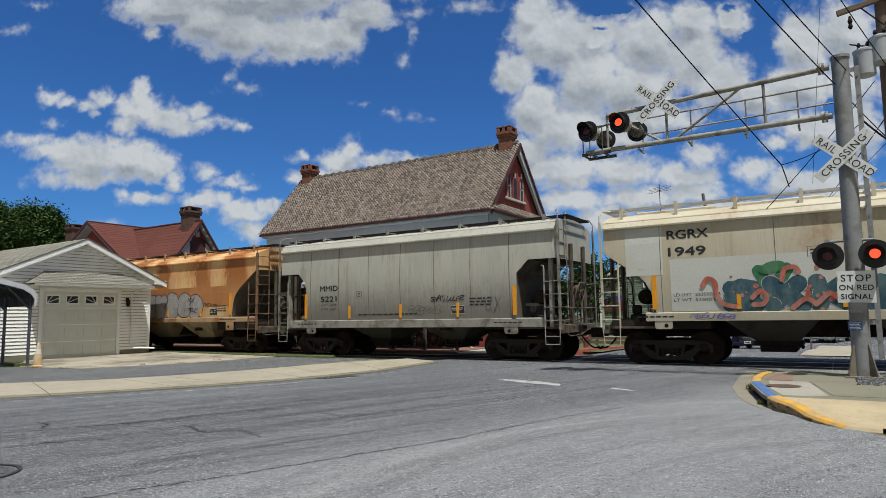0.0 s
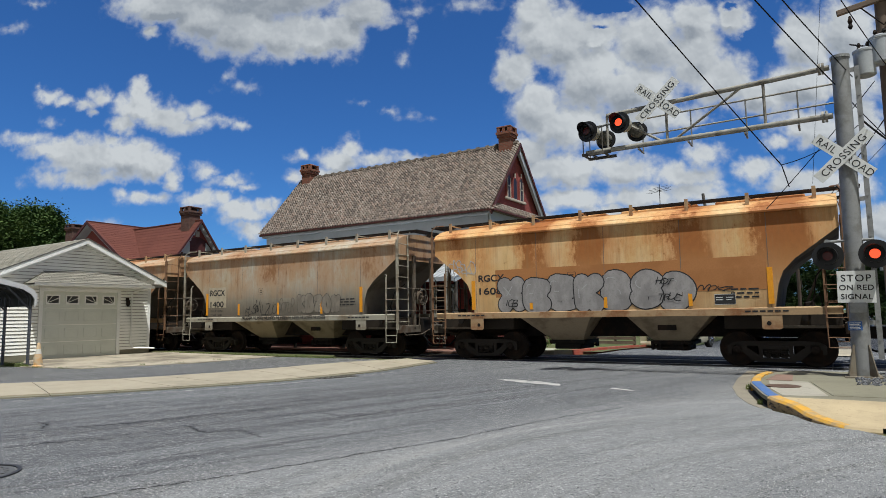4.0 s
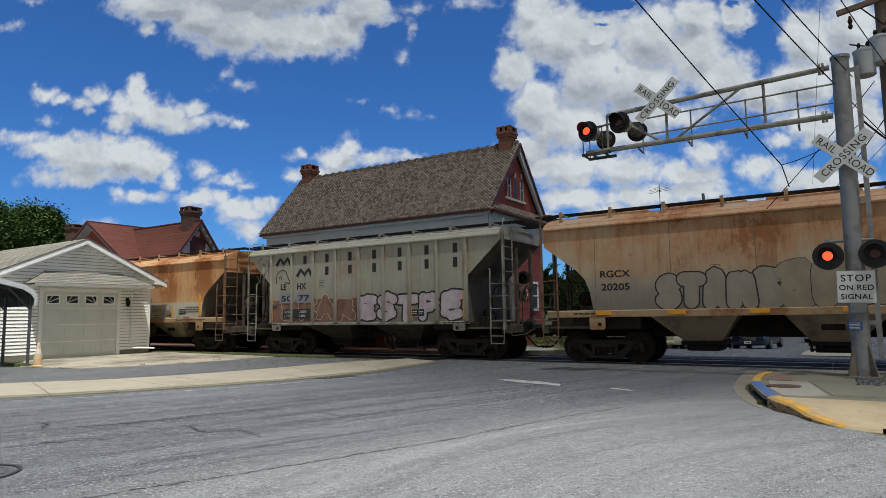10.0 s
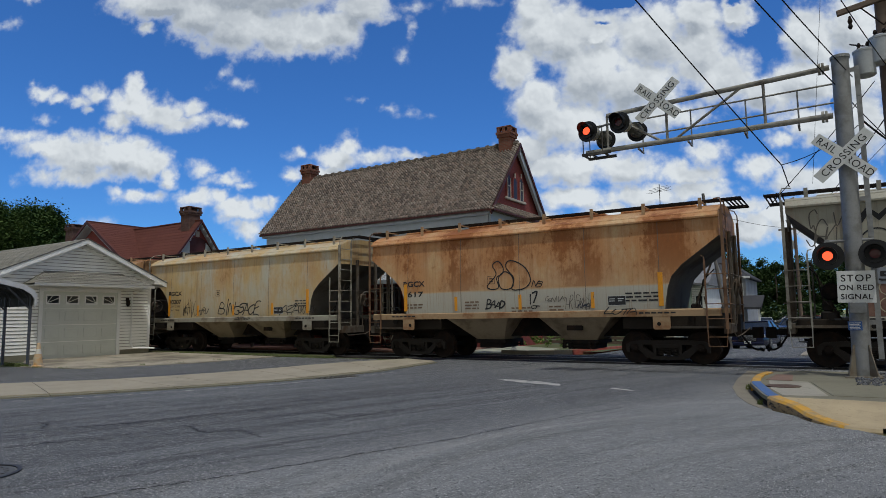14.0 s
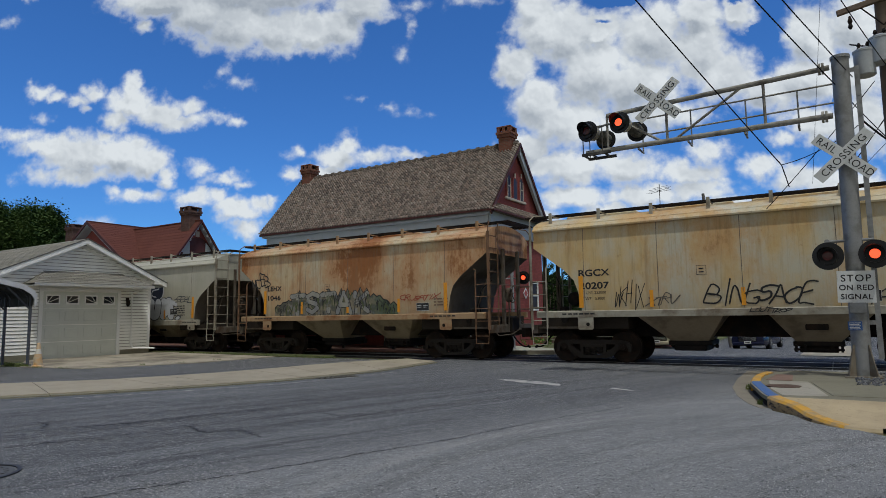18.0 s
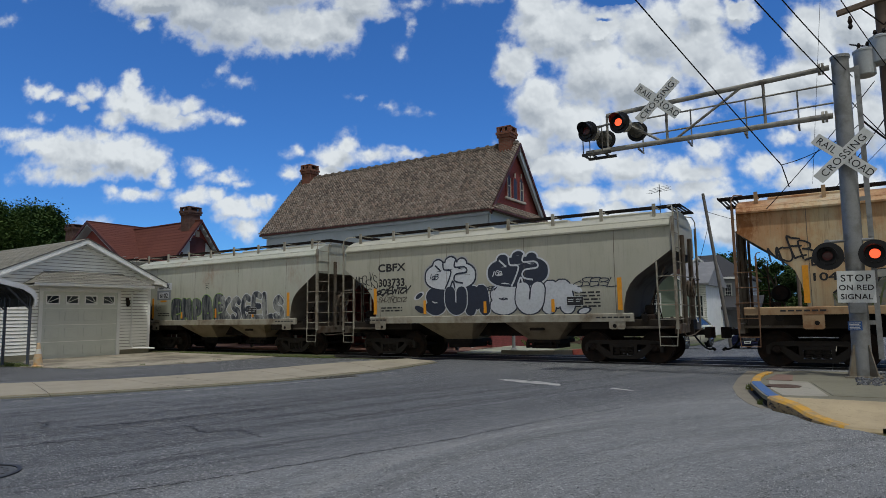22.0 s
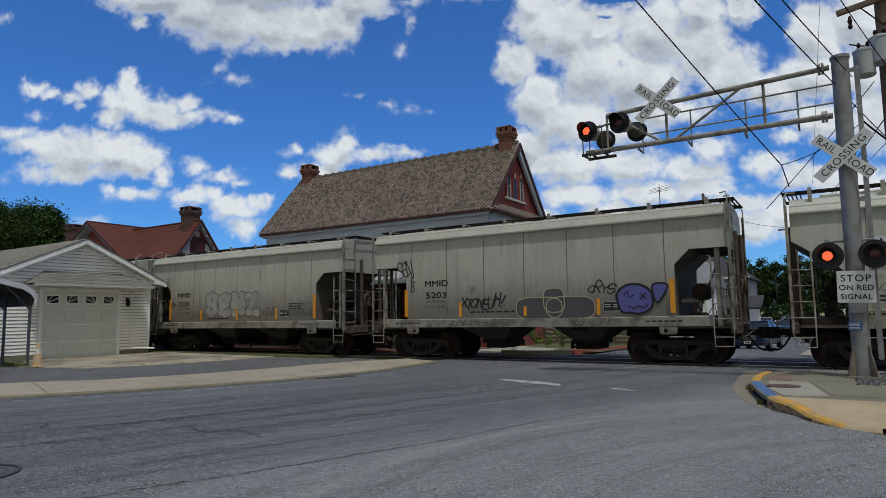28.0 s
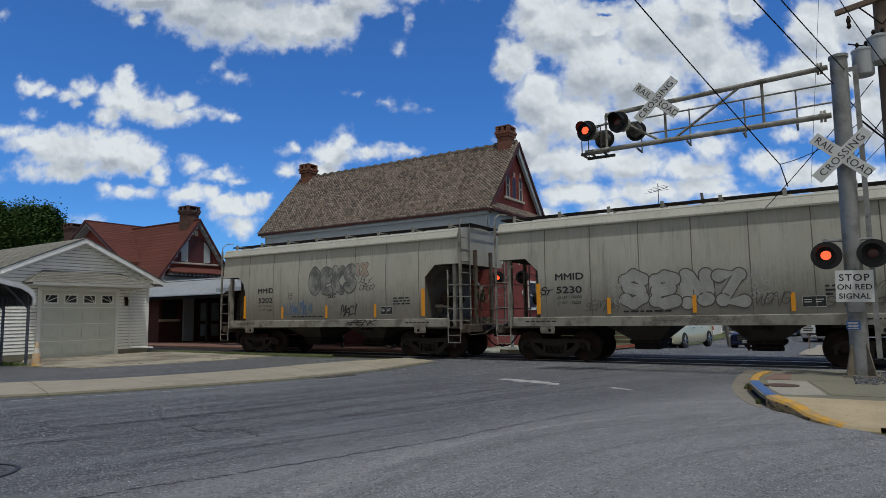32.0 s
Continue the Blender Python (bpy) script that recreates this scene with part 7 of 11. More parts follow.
TAR = plain("tar_seal", (0.014, 0.014, 0.015), 0.8)


def crack(pts, w, seed):
    """A ragged open crack: broken into short runs of changing width."""
    rng = random.Random(seed)
    line = smooth_line(pts, 30)
    line = [(a + rng.uniform(-0.03, 0.03), b + rng.uniform(-0.03, 0.03)) for a, b in line]
    bm = bmesh.new()
    prev = None
    for i, p in enumerate(line):
        q, r = line[max(i - 1, 0)], line[min(i + 1, len(line) - 1)]
        d = Vector((r[0] - q[0], r[1] - q[1])).normalized()
        ww = w * rng.uniform(0.45, 1.5) / 2
        now = (bm.verts.new((p[0] - d.y * ww, p[1] + d.x * ww, 0.0035)), bm.verts.new((p[0] + d.y * ww, p[1] - d.x * ww, 0.0035)))
        if prev and rng.random() > 0.12:
            bm.faces.new((prev[0], now[0], now[1], prev[1]))
        prev = now
    bmesh.ops.recalc_face_normals(bm, faces=bm.faces)
    ob = part("road_crack", bm, TAR)
    tagged(ob, "dark irregular crack in the asphalt", "crack", "cracks in the road", kind="structure")


for i, (pts, w) in enumerate((([(-5.6, 2.3), (-5.1, 3.57), (-4.86, 4.1), (-4.36, 5.4), (-3.99, 6.35), (-3.69, 7.45), (-3.36, 8.58), (-2.9, 9.8)], 0.020),
                               ([(-10.2, 3.2), (-9.44, 4.08), (-8.7, 5.17), (-8.36, 6.1), (-7.9, 7.35), (-7.27, 8.87), (-6.33, 10.1)], 0.020),
                               ([(-10.1, 3.6), (-9.2, 4.6), (-8.5, 5.5), (-8.0, 6.6), (-7.3, 8.2)], 0.02), ([(-7.0, 9.6), (-6.2, 11.0), (-5.2, 12.4)], 0.02),
                               ([(-9.97, 4.75), (-9.6, 4.75), (-9.38, 4.58)], 0.018),
                               ([(-10.2, 8.05), (-9.6, 7.9), (-9.17, 7.98)], 0.02), ([(-8.4, 8.3), (-8.5, 8.6), (-8.36, 8.9)], 0.02), ([(-8.3, 3.9), (-7.4, 4.9), (-6.6, 6.3), (-6.0, 8.0)], 0.022),
                               ([(-9.0, 6.8), (-8.2, 7.6), (-7.9, 9.0), (-7.2, 10.4)], 0.024), ([(-7.6, 5.6), (-7.0, 5.4), (-6.7, 5.7), (-6.1, 5.5)], 0.022), ([(-6.9, 7.4), (-6.3, 7.2), (-5.9, 7.5)], 0.02))):
    crack(pts, w, i)
# worn edge line along the pavement
rng = random.Random(8)
for i in range(26):
    t = 2.1 + 4.3 * i / 26 + rng.uniform(-0.03, 0.03)
    a, b = along(WALK_IN, t), along(WALK_IN, t + rng.uniform(0.05, 0.14))
    d = (a - along(WALK_OUT, t)).normalized() * 0.62
    n = (a - along(WALK_OUT, t)).normalized() * rng.uniform(0.02, 0.05)
    bm = bmesh.new()
    prism(bm, [a + d, b + d, b + d + n, a + d + n], 0.0, 0.0035, "xy")
    tagged(part("edge_line", bm, PAINT_WHITE), "faded flaked white edge line", "road mark", "flaked edge line dashes", kind="structure")

# ---------------------------------------------------------------- the crossing signal
signal = thing("crossing_signal", "grey steel cantilever crossing signal with red lamps and crossed signs", "railroad signal", m=pose(0.33, 14.6, 0.145))
bm = bmesh.new()
tube(bm, [(0, 0, 0.0), (0.02, 0, 3.0), (0.05, 0, 6.33)], 0.165, 20, 0.155)
turned(bm, [(0.175, 6.30), (0.175, 6.36), (0.06, 6.40)], 20, "z", Matrix.Translation((0.05, 0, 0)))
part("mast", bm, GALV, signal, "", 40)
bm = bmesh.new()
for a in range(4):
    b = math.pi / 4 + a * math.pi / 2
    m = Matrix.Rotation(b, 4, "Z")
    prism(bm, [(0.15, 0.0), (0.33, 0.0), (0.33, 0.05), (0.18, 0.62), (0.15, 0.62)], -0.012, 0.012, "xz", m)
box(bm, -0.30, 0.30, -0.30, 0.30, 0.0, 0.03)
part("base_flange", bm, worn("rust_tinged_steel", (0.20, 0.175, 0.135), 0.6, 0.7, 0.1, 40, 4.0, 0.2, (0.12, 0.085, 0.055), 0.8), signal, "rust-tinged base flange")
TOP_Z, LOW_Z = 6.17, 5.17
END = -5.25


def arm_z(z, x):
    return z + (0.034 * x if z > 5.9 else 0.0)


for nm, z, x1, r in (("upper_arm", TOP_Z, -4.72, 0.055), ("lower_arm", LOW_Z, END, 0.06)):
    bm = bmesh.new()
    tube(bm, [(-0.14, 0, z), (x1, 0, arm_z(z, x1))], r, 12)
    turned(bm, [(0.12, -0.34), (0.12, -0.29)], 12, "x", Matrix.Translation((0, 0, z)))
    turned(bm, [(0.12, -0.28), (0.12, -0.23)], 12, "x", Matrix.Translation((0, 0, z)))
    part(nm, bm, ARM_STEEL, signal, "", 40)
for x in (-1.35, -3.35, -4.72):
    bm = bmesh.new()
    tube(bm, [(x, 0, arm_z(LOW_Z, x)), (x, 0, arm_z(TOP_Z, x))], 0.03, 8)
    part("strut", bm, ARM_STEEL, signal)
for a, b in (((-3.2, LOW_Z), (-1.75, TOP_Z)), ((-3.45, LOW_Z), (-4.6, TOP_Z - 0.05))):
    bm = bmesh.new()
    tube(bm, [(a[0], 0, arm_z(a[1], a[0])), (b[0], 0, arm_z(b[1], b[0]))], 0.03, 8)
    part("diagonal_strut", bm, ARM_STEEL, signal)
# walkway rails behind the arm
for z in (5.95, 5.55):
    bm = bmesh.new()
    tube(bm, [(-0.1, 0.42, z), (-4.0, 0.42, z - 0.04)], 0.02, 6)
    part("hand_rail", bm, ARM_STEEL, signal)
for x in (-0.75, -1.75, -2.9, -4.0):
    bm = bmesh.new()
    tube(bm, [(x, 0.42, 5.1), (x, 0.42, 5.95)], 0.018, 6)
    box(bm, x - 0.018, x + 0.018, -0.05, 0.44, 5.065, 5.10)
    part("rail_post", bm, GALV, signal)
DARK_FRAME = worn("dark_weathered_steel", (0.06, 0.055, 0.05), 0.6, 0.7, 0, 30, 4.0, 0.2, (0.20, 0.18, 0.15), 0.6)
# end cage round the lamps
bm = bmesh.new()
for x, y in ((END, -0.25), (END, 0.25), (-4.78, -0.25)):
    tube(bm, [(x, y, 5.10), (x, y, 5.72)], 0.014, 6)
tube(bm, [(END, 0.25, 5.72), (END, -0.25, 5.72), (-4.78, -0.25, 5.72)], 0.014, 6)
box(bm, END - 0.03, -4.6, -0.27, -0.20, 5.04, 5.10)
box(bm, END - 0.03, -4.6, 0.20, 0.27, 5.04, 5.10)
for x in (END, END + 0.2, -4.75):
    box(bm, x - 0.02, x + 0.02, -0.195, 0.195, 5.05, 5.09)
part("lamp_cage", bm, DARK_FRAME, signal, "dark weathered lamp cage")
# cable trough standing beside the mast
bm = bmesh.new()
box(bm, 0.27, 0.36, -0.03, 0.03, 0.35, 6.1)
for z in (1.0, 3.4, 6.0):
    box(bm, 0.10, 0.30, -0.02, 0.02, z, z + 0.08)
for i in range(14):
    turned(bm, [(0.018, -0.045), (0.018, -0.028)], 8, "y", Matrix.Translation((0.315, 0, 0.7 + 0.4 * i)))
part("cable_trough", bm, GALV, signal, "slotted steel channel beside the mast")

SIGN_WHITE = worn("sign_white", (0.68, 0.69, 0.68), 0.8, 0.5, 0, 50, 3, 0.05)
SIGN_BLUE = worn("sign_blue", (0.03, 0.10, 0.30), 0.8, 0.5, 0, 50, 3, 0.05)


def flat_text(words, size, x, z, material, parent, y, turn=0.0, bold=0.0, name="lettering", spread=1.0):
    me = text_mesh(words, size / 0.729, bold, spread)
    xs = [v.co.x for v in me.vertices]
    ys = [v.co.y for v in me.vertices]
    cx, cy = (max(xs) + min(xs)) / 2, (max(ys) + min(ys)) / 2
    c, s = math.cos(radians(turn)), math.sin(radians(turn))
    for v in me.vertices:
        a, b = v.co.x - cx, v.co.y - cy
        v.co = (x + a * c - b * s, y, z + a * s + b * c)
    # every letter becomes a piece of its own
    root = list(range(len(me.vertices)))

    def find(i):
        while root[i] != i:
            root[i] = root[root[i]]
            i = root[i]
        return i

    for p in me.polygons:
        vs = list(p.vertices)
        for q in vs[1:]:
            root[find(q)] = find(vs[0])
    letters = {}
    for p in me.polygons:
        letters.setdefault(find(p.vertices[0]), []).append(tuple(p.vertices))
    for faces in letters.values():
        used = sorted({q for f in faces for q in f})
        at = {q: i for i, q in enumerate(used)}
        one = bpy.data.meshes.new("letter")
        one.from_pydata([tuple(me.vertices[q].co) for q in used], [], [tuple(at[q] for q in f) for f in faces])
        one.materials.append(material)
        ob = new("letter", one)
        ob.parent = parent
    bpy.data.meshes.remove(me)


def crossbuck(x, z, y, long, tilt):
    """Two crossed white blades; the words stand on either side of the crossing point."""
    for words, turn, out in (("A", -tilt, 0.0), ("B", tilt, -0.012)):
        bm = bmesh.new()
        w = 0.115
        box(bm, -long / 2, long / 2, y + out - 0.005, y + out + 0.005, -w, w, 0, None)
        m = pose(x, 0, z) @ Matrix.Rotation(radians(-turn), 4, "Y")
        for v in bm.verts:
            v.co = m @ v.co
        blade = part("sign_blade", bm, SIGN_WHITE, signal, "white board with black capitals")
        c, s = math.cos(radians(turn)), math.sin(radians(turn))
        if words == "A":
            for wd, d in (("RAIL", -long * 0.285), ("ROAD", long * 0.285)):
                flat_text(wd, 0.140, x + d * c, z + d * s, INK, blade, y + out - 0.008, turn, 0.0, spread=1.06)
        else:
            flat_text("CROSSING", 0.142, x, z, INK, blade, y + out - 0.008, turn, 0.0, spread=1.12)


crossbuck(-0.03, 4.29, -0.20, 1.24, 43)
crossbuck(-3.51, 6.12, -0.12, 1.20, 43)
bm = boxm(-0.31, 0.31, -0.006, 0.006, -0.305, 0.305, 0.0)
stop = part("stop_sign", bm, SIGN_WHITE, signal, "square white sign with black capitals")
stop.matrix_basis = pose(0.0, -0.20, 1.725, 0, 1.5, 0)
for words, z, size in (("STOP", 0.165, 0.135), ("ON RED", -0.015, 0.105), ("SIGNAL", -0.19, 0.105)):
    flat_text(words, size, 0, z, INK, stop, -0.009, 0, 0.0025, spread=1.18 if words == "STOP" else 1.08)
blue = part("notice_plate", boxm(-0.115, 0.115, -0.004, 0.004, -0.085, 0.085), SIGN_BLUE, signal, "small blue notice plate with pale lines")
blue.matrix_basis = pose(-0.07, -0.19, 0.98)
for i in range(5):
    part("notice_line", boxm(-0.09, 0.09 - 0.02 * (i % 2), -0.007, -0.005, 0.05 - 0.028 * i, 0.062 - 0.028 * i), WHITE_INK, blue)
part("junction_box", boxm(-0.14, 0.14, -0.24, -0.15, 1.22, 1.42, 0.01), GALV, signal)

# the lamps: a drum behind each lens turns its lit or its dark face forward
LENS_LIT = glow("lit_red_lens", (1.0, 0.085, 0.03), 1.5)
LENS_DARK = plain("dark_red_lens", (0.07, 0.010, 0.010), 0.25)
LAMPS = []


LAMP_CREAM = worn("chipped_cream_paint", (0.44, 0.41, 0.33), 0.6, 0.6, 0, 20, 6.0, 0.1, (0.06, 0.055, 0.05), 0.9)


def lamp(x, y, z, first, face=0.0, bg=0.27, mount=None):
    hold = new("signal_lamp")
    hold.parent = mount or signal
    hold.matrix_basis = pose(x, y, z, 0, 0, face)
    tagged(hold, "round signal lamp with black hood and backplate")
    bm = bmesh.new()
    turned(bm, [(bg, 0.0), (bg, 0.012), (0.16, 0.02), (0.16, 0.0)], 32, "y")
    part("backplate", bm, BLACK, hold, "", 40)
    bm = bmesh.new()
    # hood: an open visor over the upper half, with its lower edge cut back
    n = 28
    rows = []
    for d in (0.0, 1.0):
        row = []
        for k in range(n + 1):
            a = math.radians(-38) + (math.radians(256)) * k / n
            reach = 0.30 * d * (0.45 + 0.55 * max(0.0, math.sin(a)) ** 0.6) if d else 0
            row.append((0.165 * math.cos(a), -reach, 0.165 * math.sin(a)))
        rows.append(row)
    lo = [bm.verts.new(v) for v in rows[0]]
    hi = [bm.verts.new(v) for v in rows[1]]
    lo2 = [bm.verts.new((v[0] * 1.04, v[1], v[2] * 1.04)) for v in rows[0]]
    hi2 = [bm.verts.new((v[0] * 1.04, v[1], v[2] * 1.04)) for v in rows[1]]
    for k in range(n):
        bm.faces.new((lo[k], lo[k + 1], hi[k + 1], hi[k]))
        bm.faces.new((lo2[k + 1], lo2[k], hi2[k], hi2[k + 1]))
        bm.faces.new((hi[k], hi[k + 1], hi2[k + 1], hi2[k]))
    part("hood", bm, BLACK, hold, "", 60)
    bm = bmesh.new()
    turned(bm, [(0.15, 0.012), (0.17, 0.05), (0.17, 0.30), (0.12, 0.36), (0.05, 0.38)], 24, "y")
    part("housing", bm, LAMP_CREAM, hold, "chipped cream-painted lamp housing", 40)
    bm = bmesh.new()
    turned(bm, [(0.166, -0.06), (0.166, 0.0), (0.128, 0.0), (0.128, -0.06)], 28, "y")
    part("baffle", bm, BLACK, hold, "", 40)
    # the drum: a lens on either face
    bm = bmesh.new()
    for s, idx in ((-1, 0), (1, 1)):
        count = len(bm.faces)
        turned(bm, [(0.118, s * 0.006), (0.118, s * 0.020), (0.09, s * 0.030), (0.05, s * 0.035), (0.01, s * 0.036)], 28, "y")
        bm.faces.ensure_lookup_table()
        for f in list(bm.faces)[count:]:
            f.material_index = idx
    count = len(bm.faces)
    turned(bm, [(0.122, -0.005), (0.122, 0.005)], 28, "y")
    for f in list(bm.faces)[count:]:
        f.material_index = 1
    drum = part("lens_drum", bm, LENS_LIT, hold, "red lens, lit or dark as the signal flashes", 50)
    drum.data.materials.append(LENS_DARK)
    drum.location = (0, -0.03, 0)
    LAMPS.append((drum, first))
    return hold


# lamps on the mast and on the arm's end; the first number says which of the pair flashes first
lamp(-0.42, -0.30, 2.33, 1, -6)
lamp(0.34, -0.30, 2.33, 0, -6)
bm = bmesh.new()
tube(bm, [(-0.42, -0.05, 2.33), (-0.42, -0.05, 2.63), (0.34, -0.05, 2.63), (0.34, -0.05, 2.33)], 0.03, 8)
turned(bm, [(0.05, -0.03), (0.05, 0.03)], 10, "y", Matrix.Translation((-0.42, -0.05, 2.63)))
part("lamp_crossarm", bm, GALV, signal)
lamp(-5.11, -0.30, 5.62, 1, -10, 0.25)
lamp(-4.34, -0.30, 5.70, 0, -10, 0.25)
OLIVE = worn("weathered_olive_paint", (0.16, 0.155, 0.13), 0.6, 0.7, 0, 40, 6, 0.3, (0.045, 0.04, 0.035), 0.9, 0.2)
for x, z in ((-5.11, 5.62), (-4.34, 5.70)):
    # the pair for the other direction, seen from behind
    bm = bmesh.new()
    turned(bm, [(0.05, 0.02), (0.13, 0.05), (0.16, 0.10), (0.16, 0.40)], 20, "y", Matrix.Translation((x + 0.22, 0, z - 0.08)))
    part("rear_lamp_housing", bm, OLIVE, signal, "weathered olive lamp housing", 40)
    bm = bmesh.new()
    turned(bm, [(0.24, 0.40), (0.24, 0.42), (0.16, 0.43)], 28, "y", Matrix.Translation((x + 0.22, 0, z - 0.08)))
    part("rear_backplate", bm, BLACK, signal, "", 40)
bm = bmesh.new()
tube(bm, [(-5.11, -0.02, 5.72), (-4.72, -0.02, 5.80), (-4.34, -0.02, 5.78)], 0.028, 8)
part("lamp_crossarm", bm, GALV, signal)

# gravel round the mast
rng = random.Random(9)
bm = bmesh.new()
for _ in range(1500):
    x, y = 0.75 + rng.uniform(-0.55, 2.2), 13.9 + rng.uniform(-0.9, 1.6)
    if math.hypot(x - 0.33, y - 14.6) < 0.3:
        continue
    r = rng.uniform(0.016, 0.036)
    m = Matrix.Translation((x, y, 0.155)) @ Euler((rng.uniform(0, 3), rng.uniform(0, 3), rng.uniform(0, 3))).to_matrix().to_4x4() @ Matrix.Diagonal((r, r * 0.8, r * 0.6, 1))
    bmesh.ops.create_icosphere(bm, subdivisions=1, radius=1, matrix=m)
GRAVEL = Nodes("gravel_stone")
GRAVEL = GRAVEL.done(GRAVEL.mix(GRAVEL.island(), (0.05, 0.052, 0.058), (0.17, 0.17, 0.18)), 0.9)
tagged(part("gravel", bm, GRAVEL), "loose grey-blue gravel round the signal mast", "gravel", kind="stuff")

# ---------------------------------------------------------------- utility pole with transformers and wires
pole = thing("utility_pole", "brown wooden utility pole with crossarm and two grey transformers", "utility pole", m=pose(1.135, 15.16, 0.194) @ Matrix.Scale(0.93, 4))
bm = bmesh.new()
tube(bm, [(0.02, 0, -0.18), (0.05, 0, 4), (0.06, 0, 10.4)], 0.17, 14, 0.13)
part("shaft", bm, WOOD_POLE, pole, "", 40)
bm = bmesh.new()
box(bm, -0.85, 1.0, -0.22, -0.12, -0.06, 0.06, 0.01)
arm = part("crossarm", bm, WOOD_POLE, pole)
arm.matrix_basis = pose(0.05, 0, 8.05, 0, -9, 0)
bm = bmesh.new()
tube(bm, [(-0.35, -0.17, 7.95), (0.05, -0.17, 7.45)], 0.015, 6)
tube(bm, [(0.5, -0.17, 8.05), (0.06, -0.17, 7.45)], 0.015, 6)
part("brace", bm, STEEL_DARK, pole)
TANK = worn("transformer_grey", (0.40, 0.42, 0.44), 0.8, 0.45, 0.1, 30, 3, 0.08)
for x, z, r in ((-0.05, 6.86, 0.21), (-0.36, 6.64, 0.20)):
    bm = bmesh.new()
    turned(bm, [(r * 0.9, z - 0.30), (r, z - 0.28), (r, z + 0.22), (r * 1.06, z + 0.23), (r * 1.06, z + 0.27), (r * 0.5, z + 0.33)], 24, "z", Matrix.Translation((x, -0.30, 0)))
    tank = part("transformer", bm, TANK, pole, "grey transformer tank", 40)
    for dx in (-0.08, 0.08):
        bm = bmesh.new()
        turned(bm, [(0.03, z + 0.30), (0.045, z + 0.34), (0.025, z + 0.37), (0.045, z + 0.40), (0.02, z + 0.46)], 10, "z", Matrix.Translation((x + dx, -0.30, 0)))
        part("bushing", bm, STEEL_DARK, tank)
bm = bmesh.new()
turned(bm, [(0.02, 7.40), (0.05, 7.45), (0.03, 7.52), (0.05, 7.58), (0.02, 7.70)], 10, "z", Matrix.Translation((-0.55, -0.17, 0.10)))
part("cutout", bm, STEEL_DARK, pole)


def sag(a, b, drop, n=14):
    a, b = Vector(a), Vector(b)
    return [a + (b - a) * (i / n) - Vector((0, 0, 4 * drop * (i / n) * (1 - i / n))) for i in range(n + 1)]


def wire(a, b, drop=0.1, r=0.007, label="black overhead wire against the sky"):
    bm = bmesh.new()
    tube(bm, sag(a, b, drop), r, 5)
    ob = part("overhead_wire", bm, RUBBER)
    tagged(ob, label, "wire", "overhead wires")


def aim(dx, dy, dz, far):
    """A place seen in that direction from the viewer's eye, at a distance across the track."""
    k = far / dy
    return (EYE.x + dx * k, EYE.y + far, EYE.z + dz * k)


HUB = aim(-0.06, 1.12, 0.23, 15.05)
wire(aim(-0.30, 0.90, 0.585, 9.0), HUB, 0.03, 0.012)
wire(HUB, aim(-0.052, 1.13, 0.195, 15.1), 0.0, 0.012, "short black drop wire")
wire(HUB, aim(0.055, 1.175, 0.295, 14.95), 0.12, 0.009)
wire(aim(-0.085, 1.11, 0.16, 15.1), aim(0.075, 1.185, 0.36, 15.0), 0.05, 0.009)
wire(aim(-0.13, 1.02, 0.56, 9.0), aim(0.03, 1.15, 0.34, 15.0), 0.02, 0.011)
wire(aim(-0.09, 1.05, 0.56, 9.0), aim(0.045, 1.16, 0.365, 15.0), 0.02, 0.010)
wire(aim(0.03, 1.15, 0.34, 15.0), aim(0.12, 1.20, 0.22, 15.5), 0.05, 0.010)
wire(aim(0.0, 1.10, 0.56, 10.0), aim(0.105, 1.20, 0.36, 15.0), 0.05, 0.008)
wire(aim(0.055, 1.175, 0.295, 14.95), aim(0.10, 1.20, 0.25, 14.95), 0.02, 0.02, "looped bundle of black cable")
wire(aim(0.045, 1.165, 0.42, 15.0), aim(0.13, 1.20, 0.41, 14.6), 0.04, 0.016, "thick black service cable")
wire(aim(0.02, 1.17, 0.60, 14.9), aim(-0.02, 1.15, 0.20, 15.5), 0.0, 0.004, "thin pale guy wire")
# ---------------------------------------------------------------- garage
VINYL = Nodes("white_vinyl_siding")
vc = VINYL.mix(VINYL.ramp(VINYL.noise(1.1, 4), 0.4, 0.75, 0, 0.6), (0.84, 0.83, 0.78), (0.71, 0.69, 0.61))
# shade under each board's lip painted as dark lines, with patchy dirt
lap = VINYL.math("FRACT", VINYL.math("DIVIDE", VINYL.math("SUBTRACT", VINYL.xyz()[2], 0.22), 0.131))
shade_dirt = VINYL.math("MULTIPLY", VINYL.ramp(lap, 0.70, 0.93, 0, 0.95), VINYL.ramp(VINYL.noise(1.5, 5, 0.65, VINYL.space((1, 1, 0.4))), 0.30, 0.58, 0.35, 1.0))
vc = VINYL.mix(shade_dirt, vc, (0.13, 0.125, 0.10))
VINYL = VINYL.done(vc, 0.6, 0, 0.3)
TRIM_WHITE = worn("white_trim", (0.82, 0.82, 0.79), 0.85, 0.5, 0, 30, 2, 0.05)
DOOR_CREAM = worn("door_paint", (0.63, 0.65, 0.585), 0.85, 0.5, 0, 30, 1.5, 0.05)


def shingles(name, c1, c2, bump=0.5):
    k = Nodes(name)
    c = k.mix(k.own(), c1, c2)
    c = k.mix(k.math("MULTIPLY", k.island(), 0.7), c, c2)
    f = k.noise(55, 3, 0.7)
    c = k.mix(k.ramp(f, 0.4, 0.75, 0, 0.5), c, tuple(x * 0.55 for x in c2))
    k.bump(f, bump, 0.006)
    return k.done(c, 0.93, 0, 0.2)


